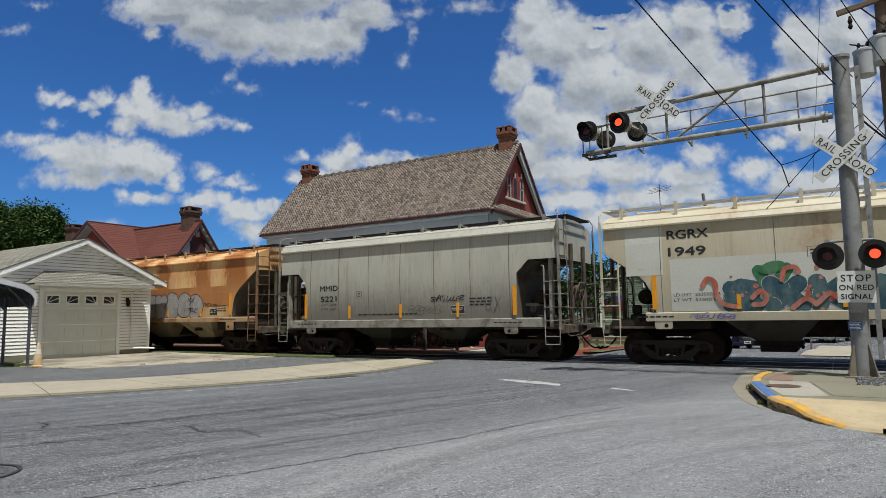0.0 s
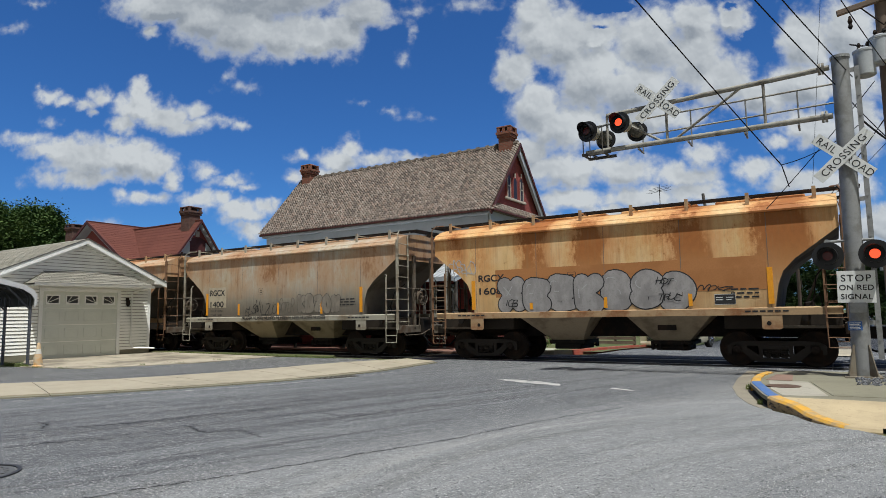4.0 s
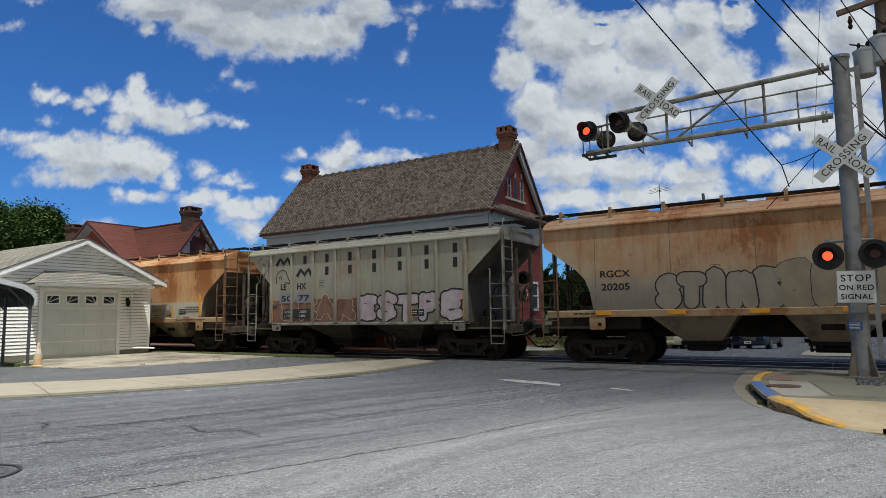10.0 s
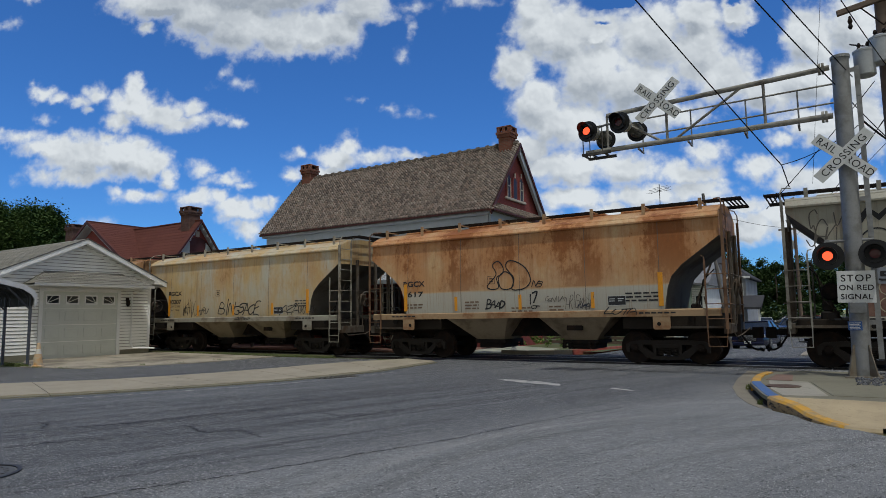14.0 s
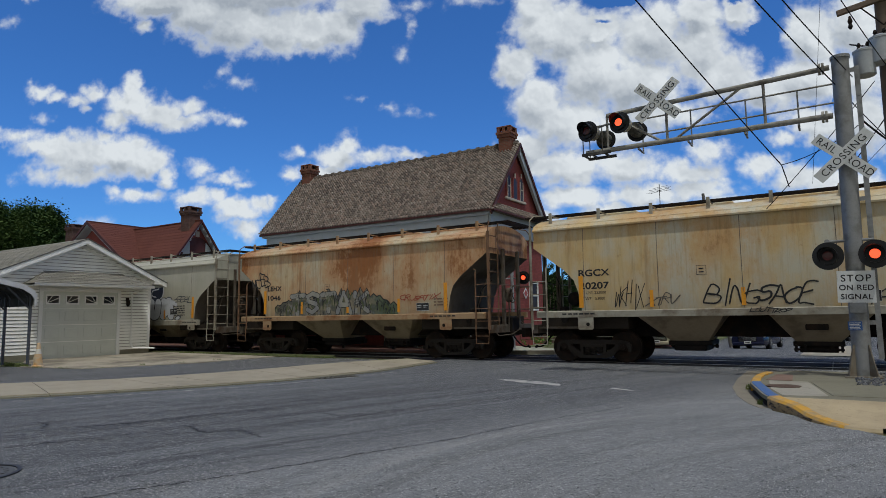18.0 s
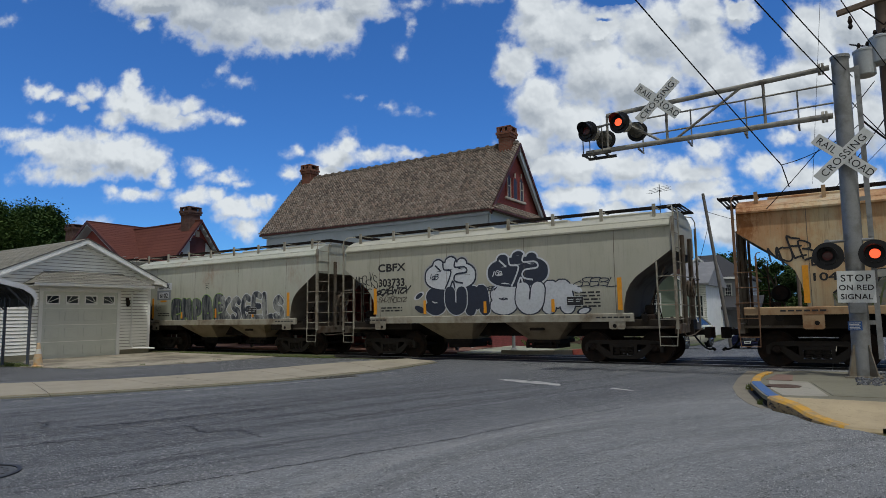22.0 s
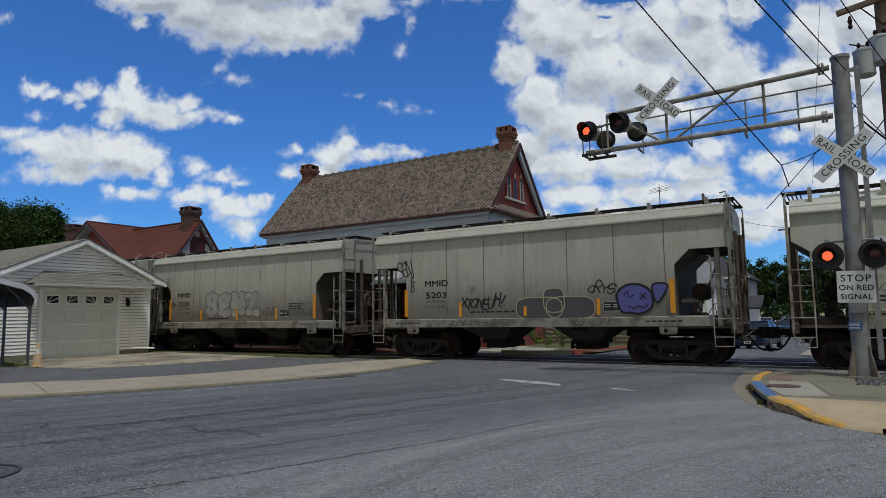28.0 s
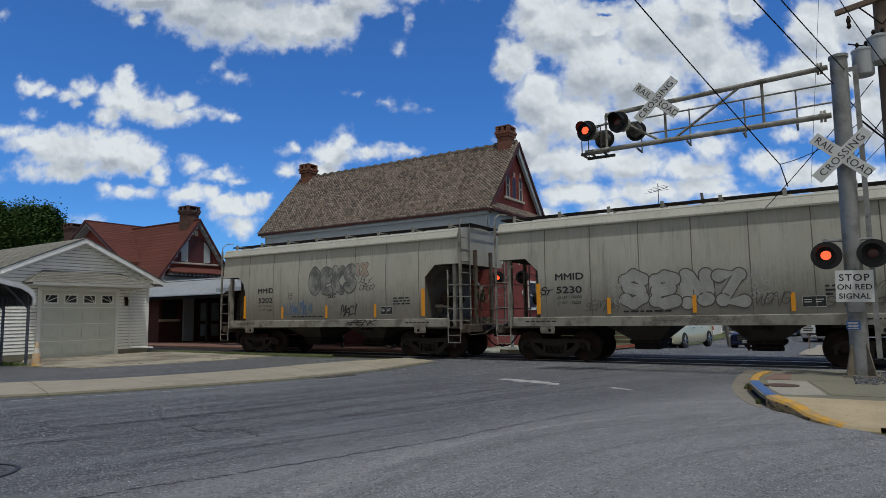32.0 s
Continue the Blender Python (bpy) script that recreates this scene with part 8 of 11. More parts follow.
SHINGLE_TAN = shingles("tan_shingles", (0.37, 0.345, 0.285), (0.23, 0.215, 0.178))
SHINGLE_BROWN = shingles("brown_grey_shingles", (0.27, 0.255, 0.215), (0.175, 0.165, 0.140))


def siding(parent, left, right, z0, z1, pitch, plane, material, sgn=1.0, axis="x", name="siding_board", gaps=()):
    """Lapped boards on a wall: each board runs from left(z) to right(z), tilted so that its lower edge stands proud."""
    z = z0
    while z < z1 - 0.02:
        zt = min(z + pitch + 0.01, z1)
        spans = [(max(left(z), left(zt)), min(right(z), right(zt)))]
        for g0, g1, h0, h1 in gaps:
            if z < h1 and zt > h0:
                spans = [s for a, b in spans for s in ((a, min(b, g0)), (max(a, g1), b)) if s[1] - s[0] > 0.03]
        for a, b in spans:
            if b - a < 0.05:
                continue
            bm = bmesh.new()
            prof = [(plane, z + 0.006), (plane + sgn * 0.036, z), (plane + sgn * 0.004, zt), (plane, zt)]
            if axis == "x":
                vs0 = [bm.verts.new((p, a, q)) for p, q in prof]
                vs1 = [bm.verts.new((p, b, q)) for p, q in prof]
            else:
                vs0 = [bm.verts.new((a, p, q)) for p, q in prof]
                vs1 = [bm.verts.new((b, p, q)) for p, q in prof]
            bm.faces.new(vs0[::-1])
            bm.faces.new(vs1)
            for i in range(4):
                bm.faces.new((vs0[i], vs0[(i + 1) % 4], vs1[(i + 1) % 4], vs1[i]))
            bmesh.ops.recalc_face_normals(bm, faces=bm.faces)
            part(name, bm, material, parent)
        z += pitch


def shingle_field(parent, origin, across, up, w, h, course, tab, material, name="shingle_course", trim=None):
    """Overlapping shingle courses on a slope; every course is one piece with staggered tabs."""
    o, a, u = Vector(origin), Vector(across).normalized(), Vector(up).normalized()
    n = a.cross(u).normalized()
    if n.z < 0:
        n = -n
    rows = int(h / course)
    for r in range(rows):
        verts, faces = [], []
        x = -tab * (0.5 if r % 2 else 0.0)
        lo, hi = (0.0, w) if trim is None else trim(r * course / h)
        while x < w:
            x0, x1 = max(x + 0.007, lo), min(x + tab - 0.007, hi)
            if x1 - x0 > 0.02:
                i = len(verts)
                for xx in (x0, x1):
                    for vv, lift in ((r * course, 0.020), ((r + 1.15) * course, 0.006)):
                        verts.append(o + a * xx + u * vv + n * lift)
                        verts.append(o + a * xx + u * vv + n * (lift - 0.012))
                faces += [(i, i + 4, i + 6, i + 2), (i + 1, i, i + 2, i + 3), (i + 5, i + 7, i + 6, i + 4), (i, i + 1, i + 5, i + 4)]
            x += tab
        me = bpy.data.meshes.new(name)
        me.from_pydata(verts, [], faces)
        me.materials.append(material)
        ob = new(name, me)
        ob.parent = parent


garage = thing("garage", "white vinyl-sided garage with a panelled roll-up door", "garage")
GX, GY, GW, GZ, GA = -26.0, 13.89, 3.03, 3.32, 4.72
rake = (GA - GZ) / GW
bm = bmesh.new()
prism(bm, [(GY - GW, -0.05), (GY + GW, -0.05), (GY + GW, GZ - 0.02), (GY, GA - 0.04), (GY - GW, GZ - 0.02)], GX - 7.5, GX - 0.005, "yz")
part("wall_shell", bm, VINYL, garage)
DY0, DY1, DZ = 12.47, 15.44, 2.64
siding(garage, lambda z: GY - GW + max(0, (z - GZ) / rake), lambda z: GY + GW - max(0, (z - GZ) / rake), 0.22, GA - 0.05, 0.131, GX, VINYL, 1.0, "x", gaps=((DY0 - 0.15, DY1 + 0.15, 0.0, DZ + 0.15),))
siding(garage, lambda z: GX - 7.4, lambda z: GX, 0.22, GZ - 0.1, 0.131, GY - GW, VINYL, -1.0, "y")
part("foundation", boxm(GX - 7.45, GX + 0.03, GY + 1.75, GY + GW + 0.02, -0.02, 0.22), CONCRETE_GREY, garage)
part("foundation", boxm(GX - 7.45, GX + 0.03, GY - GW - 0.02, DY0 - 0.16, -0.02, 0.22), CONCRETE_GREY, garage)
for s in (-1, 1):
    part("corner_trim", boxm(GX - 0.05, GX + 0.035, GY + s * (GW - 0.02) - 0.06, GY + s * (GW - 0.02) + 0.06, 0.2, GZ), TRIM_WHITE, garage)
# roll-up door: four panelled sections, the top one with windows
door = part("roll_up_door", boxm(GX - 0.05, GX - 0.02, DY0, DY1, 0.0, DZ), DOOR_CREAM, garage, "cream panelled roll-up door")
sec = DZ / 4
PANE = glass("dark_window_glass")
for r in range(4):
    bm = bmesh.new()
    box(bm, GX - 0.022, GX + 0.002, DY0 + 0.002, DY1 - 0.002, r * sec + 0.012, (r + 1) * sec - 0.014, 0.006)
    part("door_section", bm, DOOR_CREAM, door)
    for c in range(4):
        y0 = DY0 + (DY1 - DY0) * (c + 0.14) / 4
        y1 = DY0 + (DY1 - DY0) * (c + 0.86) / 4
        z0, z1 = r * sec + 0.14, (r + 1) * sec - 0.14
        bm = bmesh.new()
        if r < 3:
            box(bm, GX + 0.001, GX + 0.016, y0, y1, z0, z1, 0.012)
            part("raised_panel", bm, DOOR_CREAM, door)
        else:
            for a, b, c2, d in ((y0, y1, z0, z0 + 0.05), (y0, y1, z1 - 0.05, z1), (y0, y0 + 0.05, z0 + 0.05, z1 - 0.05), (y1 - 0.05, y1, z0 + 0.05, z1 - 0.05)):
                box(bm, GX, GX + 0.02, a, b, c2, d)
            # a sunburst of muntins rising from one lower corner
            left = c in (2, 3)
            cy = y0 + 0.05 if not left else y1 - 0.05
            for ang in (25, 55):
                dy = math.cos(radians(ang)) * 0.5 * (1 if not left else -1)
                dz = math.sin(radians(ang)) * 0.5
                k = min(1.0, (z1 - 0.05 - z0 - 0.05) / dz, (y1 - y0 - 0.1) / abs(dy))
                tube(bm, [(GX + 0.012, cy, z0 + 0.05), (GX + 0.012, cy + dy * k, z0 + 0.05 + dz * k)], 0.012, 4)
            part("window_frame", bm, TRIM_WHITE, door)
            part("pane", boxm(GX - 0.002, GX + 0.006, y0 + 0.04, y1 - 0.04, z0 + 0.04, z1 - 0.04), PANE, door)
for y0, y1 in ((DY0 - 0.14, DY0), (DY1, DY1 + 0.14)):
    part("door_jamb", boxm(GX - 0.02, GX + 0.04, y0, y1, 0.0, DZ + 0.12), TRIM_WHITE, garage)
part("door_head", boxm(GX - 0.02, GX + 0.038, DY0, DY1, DZ, DZ + 0.12), TRIM_WHITE, garage)
# roof: two slopes with overhang, fascia boards and courses of shingles
OV = 0.38
for s in (-1, 1):
    bm = bmesh.new()
    prism(bm, [(GY, GA), (GY + s * (GW + 0.55), GA - rake * (GW + 0.55)), (GY + s * (GW + 0.55), GA - rake * (GW + 0.55) + 0.05), (GY, GA + 0.06)], GX - 7.8, GX + OV - 0.02, "yz")
    part("roof_deck", bm, SHINGLE_TAN, garage)
    bm = bmesh.new()
    prism(bm, [(GY, GA - 0.16), (GY + s * (GW + 0.57), GA - rake * (GW + 0.57) - 0.16), (GY + s * (GW + 0.57), GA - rake * (GW + 0.57) + 0.03), (GY, GA + 0.03)], GX + OV - 0.015, GX + OV + 0.01, "yz")
    part("rake_fascia", bm, TRIM_WHITE, garage)
    # this dark strip draws the shadow line along the top of the fascia
    bm = bmesh.new()
    prism(bm, [(GY, GA + 0.035), (GY + s * (GW + 0.60), GA - rake * (GW + 0.60) + 0.035), (GY + s * (GW + 0.60), GA - rake * (GW + 0.60) + 0.075), (GY, GA + 0.075)], GX + OV - 0.014, GX + OV + 0.03, "yz")
    part("drip_edge", bm, plain("dark_drip_edge", (0.10, 0.098, 0.09), 0.8), garage, "dark strip for the shadow line over the fascia")
    bm = bmesh.new()
    prism(bm, [(GY, GA - 0.30), (GY + s * GW, GA - rake * GW - 0.30), (GY + s * GW, GA - rake * GW - 0.20), (GY, GA - 0.20)], GX + 0.006, GX + 0.045, "yz")
    part("rake_frieze", bm, TRIM_WHITE, garage)
    bm = bmesh.new()
    prism(bm, [(GY, GA - 0.12), (GY + s * (GW + 0.5), GA - rake * (GW + 0.5) - 0.12), (GY + s * (GW + 0.5), GA - rake * (GW + 0.5) - 0.09), (GY, GA - 0.09)], GX + 0.03, GX + OV - 0.016, "yz")
    part("soffit", bm, TRIM_WHITE, garage)
    slope = math.hypot(GW + 0.55, rake * (GW + 0.55))
    shingle_field(garage, (GX + OV, GY + s * (GW + 0.56), GA - rake * (GW + 0.56) + 0.045), (-1, 0, 0), (0, -s, rake), 8.1, slope, 0.145, 0.31, SHINGLE_TAN)
    part("eave_fascia", boxm(GX - 7.8, GX + OV, min(GY + s * (GW + 0.55), GY + s * (GW + 0.57)), max(GY + s * (GW + 0.55), GY + s * (GW + 0.57)), GA - rake * (GW + 0.57) - 0.14, GA - rake * (GW + 0.57) + 0.02), TRIM_WHITE, garage)
# eave return box at the right corner
part("eave_return", boxm(GX + 0.03, GX + OV + 0.005, GY + GW - 0.02, GY + GW + 0.56, GZ - 0.30, GZ - 0.12, 0.01), TRIM_WHITE, garage)
# hipped canopy over the door
AZ0, AZ1, AX = 2.90, 3.44, GX + 0.95
AY0, AY1, AY2, AY3 = 11.72, 16.45, 12.55, 15.45
awning = part("door_canopy", boxm(GX, AX - 0.06, AY0 + 0.12, AY1 - 0.12, AZ0 - 0.09, AZ0 - 0.07), TRIM_WHITE, garage, "shingled canopy over the garage door")
bm = bmesh.new()
v = [bm.verts.new(p) for p in ((GX, AY0, AZ0), (AX, AY0, AZ0), (AX, AY1, AZ0), (GX, AY1, AZ0), (GX, AY2, AZ1), (GX, AY3, AZ1))]
bm.faces.new((v[0], v[1], v[4]))
bm.faces.new((v[1], v[2], v[5], v[4]))
bm.faces.new((v[2], v[3], v[5]))
bm.faces.new((v[0], v[3], v[2], v[1]))
bmesh.ops.recalc_face_normals(bm, faces=bm.faces)
part("canopy_deck", bm, SHINGLE_BROWN, awning)
hh = math.hypot(AX - GX, AZ1 - AZ0)
shingle_field(awning, (AX, AY0, AZ0 + 0.004), (0, 1, 0), (GX - AX, 0, AZ1 - AZ0), AY1 - AY0, hh, 0.145, 0.31, SHINGLE_BROWN,
              trim=lambda q: ((AY2 - AY0) * (q + 0.02), (AY1 - AY0) - (AY1 - AY3) * (q + 0.02)))
for a, b, y0, y1 in ((AX - 0.02, AX + 0.10, AY0, AY1),):
    bm = bmesh.new()
    prism(bm, [(a, AZ0 - 0.10), (b - 0.03, AZ0 - 0.10), (b, AZ0 + 0.0), (b - 0.015, AZ0 + 0.0), (b - 0.04, AZ0 - 0.085), (a, AZ0 - 0.085)], y0 - 0.05, y1 + 0.05, "xz")
    part("gutter", bm, TRIM_WHITE, awning)
bm = bmesh.new()
tube(bm, [(AX + 0.0, AY1 - 0.1, AZ0 - 0.08), (GX + 0.10, 16.05, AZ0 - 0.25), (GX + 0.08, 16.05, 0.5), (GX + 0.2, 16.1, 0.28), (GX + 0.75, 16.75, 0.24)], 0.04, 6)
part("downspout", bm, TRIM_WHITE, garage)
bm = bmesh.new()
box(bm, GX + 0.02, GX + 0.06, 15.80, 15.95, 2.28, 2.42, 0.01)
turned(bm, [(0.03, 2.05), (0.07, 2.10), (0.08, 2.28), (0.03, 2.34)], 8, "z", Matrix.Translation((GX + 0.12, 15.86, 0)))
part("wall_lantern", bm, STEEL_DARK, garage, "dark wall lantern")

# metal carport before the garage's side
carport = thing("carport", "white metal carport with an arched ribbed roof", "carport")
PORT = worn("carport_white", (0.66, 0.66, 0.66), 0.8, 0.4, 0.2, 30, 2, 0.05)
PORT_GREY = worn("carport_frame", (0.10, 0.105, 0.12), 0.8, 0.45, 0.3, 30, 2, 0.05)
arch = [(10.50, 2.02), (10.50, 2.30), (10.40, 2.46), (10.15, 2.62), (9.2, 2.86), (7.5, 3.20), (5.8, 2.86), (4.85, 2.62), (4.6, 2.46), (4.5, 2.30), (4.5, 2.02)]
bm = bmesh.new()
inner = [(y, z - 0.03) for y, z in arch]
inner = [(y + (0.03 if y < 7.5 else -0.03), z) for y, z in inner]
prism(bm, arch + inner[::-1], -31.0, -22.35, "yz")
part("roof_sheet", bm, PORT, carport)
# a dark sheet puts the shade under the carport into its colour
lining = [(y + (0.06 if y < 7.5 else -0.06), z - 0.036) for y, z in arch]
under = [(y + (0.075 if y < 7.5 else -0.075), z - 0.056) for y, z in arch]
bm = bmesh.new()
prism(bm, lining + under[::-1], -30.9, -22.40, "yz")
part("roof_lining", bm, worn("dark_bare_sheet", (0.050, 0.050, 0.048), 0.7, 0.6, 0.0, 20, 2.0, 0.1), carport, "carport roof underside coloured dark for its shade")
for x in np.linspace(-30.5, -22.7, 14):
    bm = bmesh.new()
    prism(bm, under + [(y + (0.02 if y < 7.5 else -0.02), z - 0.025) for y, z in under][::-1], x, x + 0.03, "yz")
    part("lining_rib", bm, PORT_GREY, carport)
bm = bmesh.new()
rim = [(y + (0.03 if y > 7.5 else -0.03), z + 0.02) for y, z in arch]
rim2 = [(y + (-0.05 if y > 7.5 else 0.05), z - 0.12) for y, z in arch]
prism(bm, rim + rim2[::-1], -22.345, -22.30, "yz")
part("front_trim", bm, PORT, carport)
for x in (-22.5, -24.2, -27.0, -30.5):
    for y, inn in ((10.42, -1), (4.58, 1)):
        bm = bmesh.new()
        box(bm, x - 0.035, x + 0.035, y - 0.035, y + 0.035, 0.0, 2.35)
        part("post", bm, PORT_GREY, carport)
        bm = bmesh.new()
        tube(bm, [(x, y, 1.85), (x, y + inn * 0.75, 2.62)], 0.03, 6)
        part("brace", bm, PORT_GREY, carport)
# weathered cone
bm = bmesh.new()
turned(bm, [(0.17, 0.0), (0.17, 0.03), (0.13, 0.05), (0.125, 0.28), (0.122, 0.30), (0.075, 0.52), (0.045, 0.74), (0.03, 0.76)], 20)
k = Nodes("faded_cone_plastic")
z = k.xyz()[2]
c = k.mix(k.ramp(k.noise(5, 4), 0.35, 0.7), (0.50, 0.42, 0.30), (0.60, 0.33, 0.12))
c = k.mix(k.ramp(z, 0.40, 0.41), c, (0.58, 0.56, 0.50))
c = k.mix(k.ramp(z, 0.56, 0.57), c, (0.50, 0.36, 0.22))
cone = part("traffic_cone", bm, k.done(c, 0.7), None, "", 40)
tagged(cone, "faded dirty traffic cone beside the garage door", "traffic cone")
cone.location = (-21.9, 10.45, 0.02)

# ---------------------------------------------------------------- brick depot
def brick(name, c1, c2, mortar, scale=1.0):
    k = Nodes(name)
    x, y, z = k.xyz()
    comb = k.n.new("ShaderNodeCombineXYZ")
    k.l.new(k.math("ADD", x, y), comb.inputs[0])
    k.l.new(z, comb.inputs[1])
    b = k.n.new("ShaderNodeTexBrick")
    k.l.new(comb.outputs[0], b.inputs["Vector"])
    b.inputs["Scale"].default_value = scale
    b.inputs["Brick Width"].default_value = 0.215
    b.inputs["Row Height"].default_value = 0.075
    b.inputs["Mortar Size"].default_value = 0.008
    b.inputs["Color1"].default_value = (*c1, 1)
    b.inputs["Color2"].default_value = (*c2, 1)
    b.inputs["Mortar"].default_value = (*mortar, 1)
    f = k.noise(3.0, 4)
    c = k.mix(k.ramp(f, 0.4, 0.75, 0, 0.5), b.outputs["Color"], tuple(q * 0.6 for q in c1))
    k.bump(b.outputs["Fac"], -0.4, 0.01)
    return k.done(c, 0.88, 0, 0.25)


BRICK_RED = brick("painted_red_brick", (0.235, 0.058, 0.050), (0.275, 0.070, 0.060), (0.18, 0.055, 0.050))
BRICK_CHIM = brick("chimney_brick", (0.185, 0.066, 0.044), (0.23, 0.092, 0.060), (0.17, 0.12, 0.09))
BRICK_BROWN = brick("brown_chimney_brick", (0.10, 0.05, 0.04), (0.13, 0.07, 0.055), (0.12, 0.09, 0.08))
BRICK_PAVE = worn("brick_paving", (0.22, 0.118, 0.088), 0.7, 0.9, 0, 30, 1.0, 0.3, (0.20, 0.10, 0.07), 0.6)
TRIM_RED = worn("dark_red_trim", (0.085, 0.024, 0.021), 0.8, 0.6, 0, 30, 2, 0.05)
TRIM_PALE = worn("pale_blue_grey_trim", (0.42, 0.46, 0.50), 0.85, 0.6, 0, 30, 2, 0.05)
STONE = worn("pale_stone", (0.48, 0.42, 0.35), 0.8, 0.8, 0, 30, 2, 0.1)
TILE = Nodes("clay_roof_tiles")
tc = TILE.mix(TILE.ramp(TILE.math("ADD", TILE.math("MULTIPLY", TILE.island(), 0.5), TILE.math("MULTIPLY", TILE.own(), 0.5)), 0.15, 0.75), (0.118, 0.099, 0.087), (0.262, 0.218, 0.188))
tc = TILE.mix(TILE.ramp(TILE.math("FRACT", TILE.math("MULTIPLY", TILE.math("ADD", TILE.island(), TILE.own()), 7.0)), 0.70, 0.86, 0, 0.32), tc, (0.29, 0.200, 0.160))
tc = TILE.mix(TILE.ramp(TILE.math("FRACT", TILE.math("MULTIPLY", TILE.math("ADD", TILE.island(), TILE.own()), 13.0)), 0.88, 0.95, 0, 0.26), tc, (0.46, 0.42, 0.37))
tc = TILE.mix(TILE.ramp(TILE.noise(9, 4, 0.75), 0.52, 0.66, 0, 0.75), tc, (0.040, 0.036, 0.033))
tc = TILE.mix(TILE.ramp(TILE.noise(13, 4, 0.7), 0.61, 0.70, 0, 0.5), tc, (0.42, 0.38, 0.32))
TILE = TILE.done(tc, 0.9, 0, 0.12)
RIDGE = worn("dark_ridge_tiles", (0.125, 0.105, 0.088), 0.6, 0.9, 0, 20, 3.0, 0.3, (0.20, 0.17, 0.14), 0.6, 0.12)

depot = thing("depot", "red brick station building with a steep clay-tile roof", "station building")
RX0, RX1, RY0, RYM, RY1, RZ0, RZ1 = -26.95, -12.50, 24.0, 27.3, 30.6, 6.05, 9.72
bm = bmesh.new()
prism(bm, [(RY0 + 0.45, -0.1), (RY1 - 0.45, -0.1), (RY1 - 0.45, RZ0 + 0.3), (RYM, RZ1 - 0.1), (RY0 + 0.45, RZ0 + 0.3)], RX0 + 0.35, RX1 - 0.28, "yz")
part("wall_shell", bm, BRICK_RED, depot)
part("frieze", boxm(RX0 + 0.2, RX1 - 0.3, RY0 + 0.36, RY0 + 0.44, 5.05, RZ0 - 0.05), TRIM_PALE, depot, "pale blue-grey board below the eave")
part("cornice", boxm(RX0 + 0.1, RX1 - 0.1, RY0 + 0.08, RY0 + 0.36, RZ0 - 0.20, RZ0 - 0.03, 0.03), TRIM_PALE, depot)
part("eave_gutter", boxm(RX0 + 0.05, RX1, RY0 - 0.03, RY0 + 0.08, RZ0 - 0.08, RZ0 + 0.0, 0.02), TRIM_RED, depot, "dark red eave gutter")
for s, y_eave in ((1, RY0), (-1, RY1)):
    bm = bmesh.new()
    prism(bm, [(y_eave, RZ0 - 0.02), (RYM, RZ1 - 0.02), (RYM, RZ1 - 0.10), (y_eave, RZ0 - 0.12)], RX0, RX1, "yz")
    part("roof_deck", bm, TILE, depot)
# bargeboards at the gable end
for s, y_eave in ((1, RY0), (-1, RY1)):
    bm = bmesh.new()
    d = 1 if s > 0 else -1
    prism(bm, [(y_eave - d * 0.05, RZ0 - 0.15), (RYM, RZ1 - 0.02), (RYM, RZ1 - 0.18), (y_eave + d * 0.10, RZ0 - 0.24)], RX1 - 0.005, RX1 + 0.05, "yz")
    part("bargeboard", bm, TRIM_RED, depot, "dark red bargeboard")
    if s > 0:
        continue
    bm = bmesh.new()
    prism(bm, [(y_eave + d * 0.10, RZ0 - 0.10), (RYM, RZ1 - 0.16), (RYM, RZ1 - 0.58), (y_eave + d * 0.46, RZ0 - 0.10)], RX1 - 0.16, RX1 - 0.02, "yz")
    part("raking_cornice", bm, TRIM_PALE, depot, "pale raking cornice")
# gable windows: three round-arched, with a stone sill


def arch_poly(cy, z0, w, h, n=10):
    return [(cy - w / 2, z0), (cy + w / 2, z0)] + [(cy + w / 2 * math.cos(a), z0 + h - w / 2 + w / 2 * math.sin(a)) for a in np.linspace(0, math.pi, n)]


WX = RX1 - 0.28
DULL_PANE = plain("dusty_dark_pane", (0.030, 0.020, 0.020), 0.45)
for cy, h, w in ((26.40, 1.08, 0.36), (27.10, 0.98, 0.34), (27.80, 1.08, 0.36)):
    win = new("gable_window")
    win.parent = depot
    tagged(win, "narrow round-arched gable window")
    bm = bmesh.new()
    prism(bm, arch_poly(cy, 6.95, w + 0.16, h + 0.1), WX - 0.05, WX + 0.05, "yz")
    part("window_surround", bm, BRICK_RED, win)
    bm = bmesh.new()
    prism(bm, arch_poly(cy, 6.95, w, h), WX - 0.02, WX + 0.056, "yz")
    part("pane", bm, DULL_PANE, win)
    bm = bmesh.new()
    if h > 1.0:
        for a in (-w / 2, w / 2 - 0.05):
            box(bm, WX + 0.05, WX + 0.08, cy + a, cy + a + 0.05, 6.95, 6.95 + h - w / 2)
        box(bm, WX + 0.05, WX + 0.08, cy - w / 2, cy + w / 2, 7.45, 7.50)
    box(bm, WX + 0.05, WX + 0.075, cy - 0.05, cy + 0.05, 6.95 + h + 0.04, 6.95 + h + 0.26)
    part("keystone", bm, STONE, win)
part("window_sill", boxm(WX, WX + 0.12, 26.02, 28.20, 6.80, 6.92, 0.02), STONE, depot)
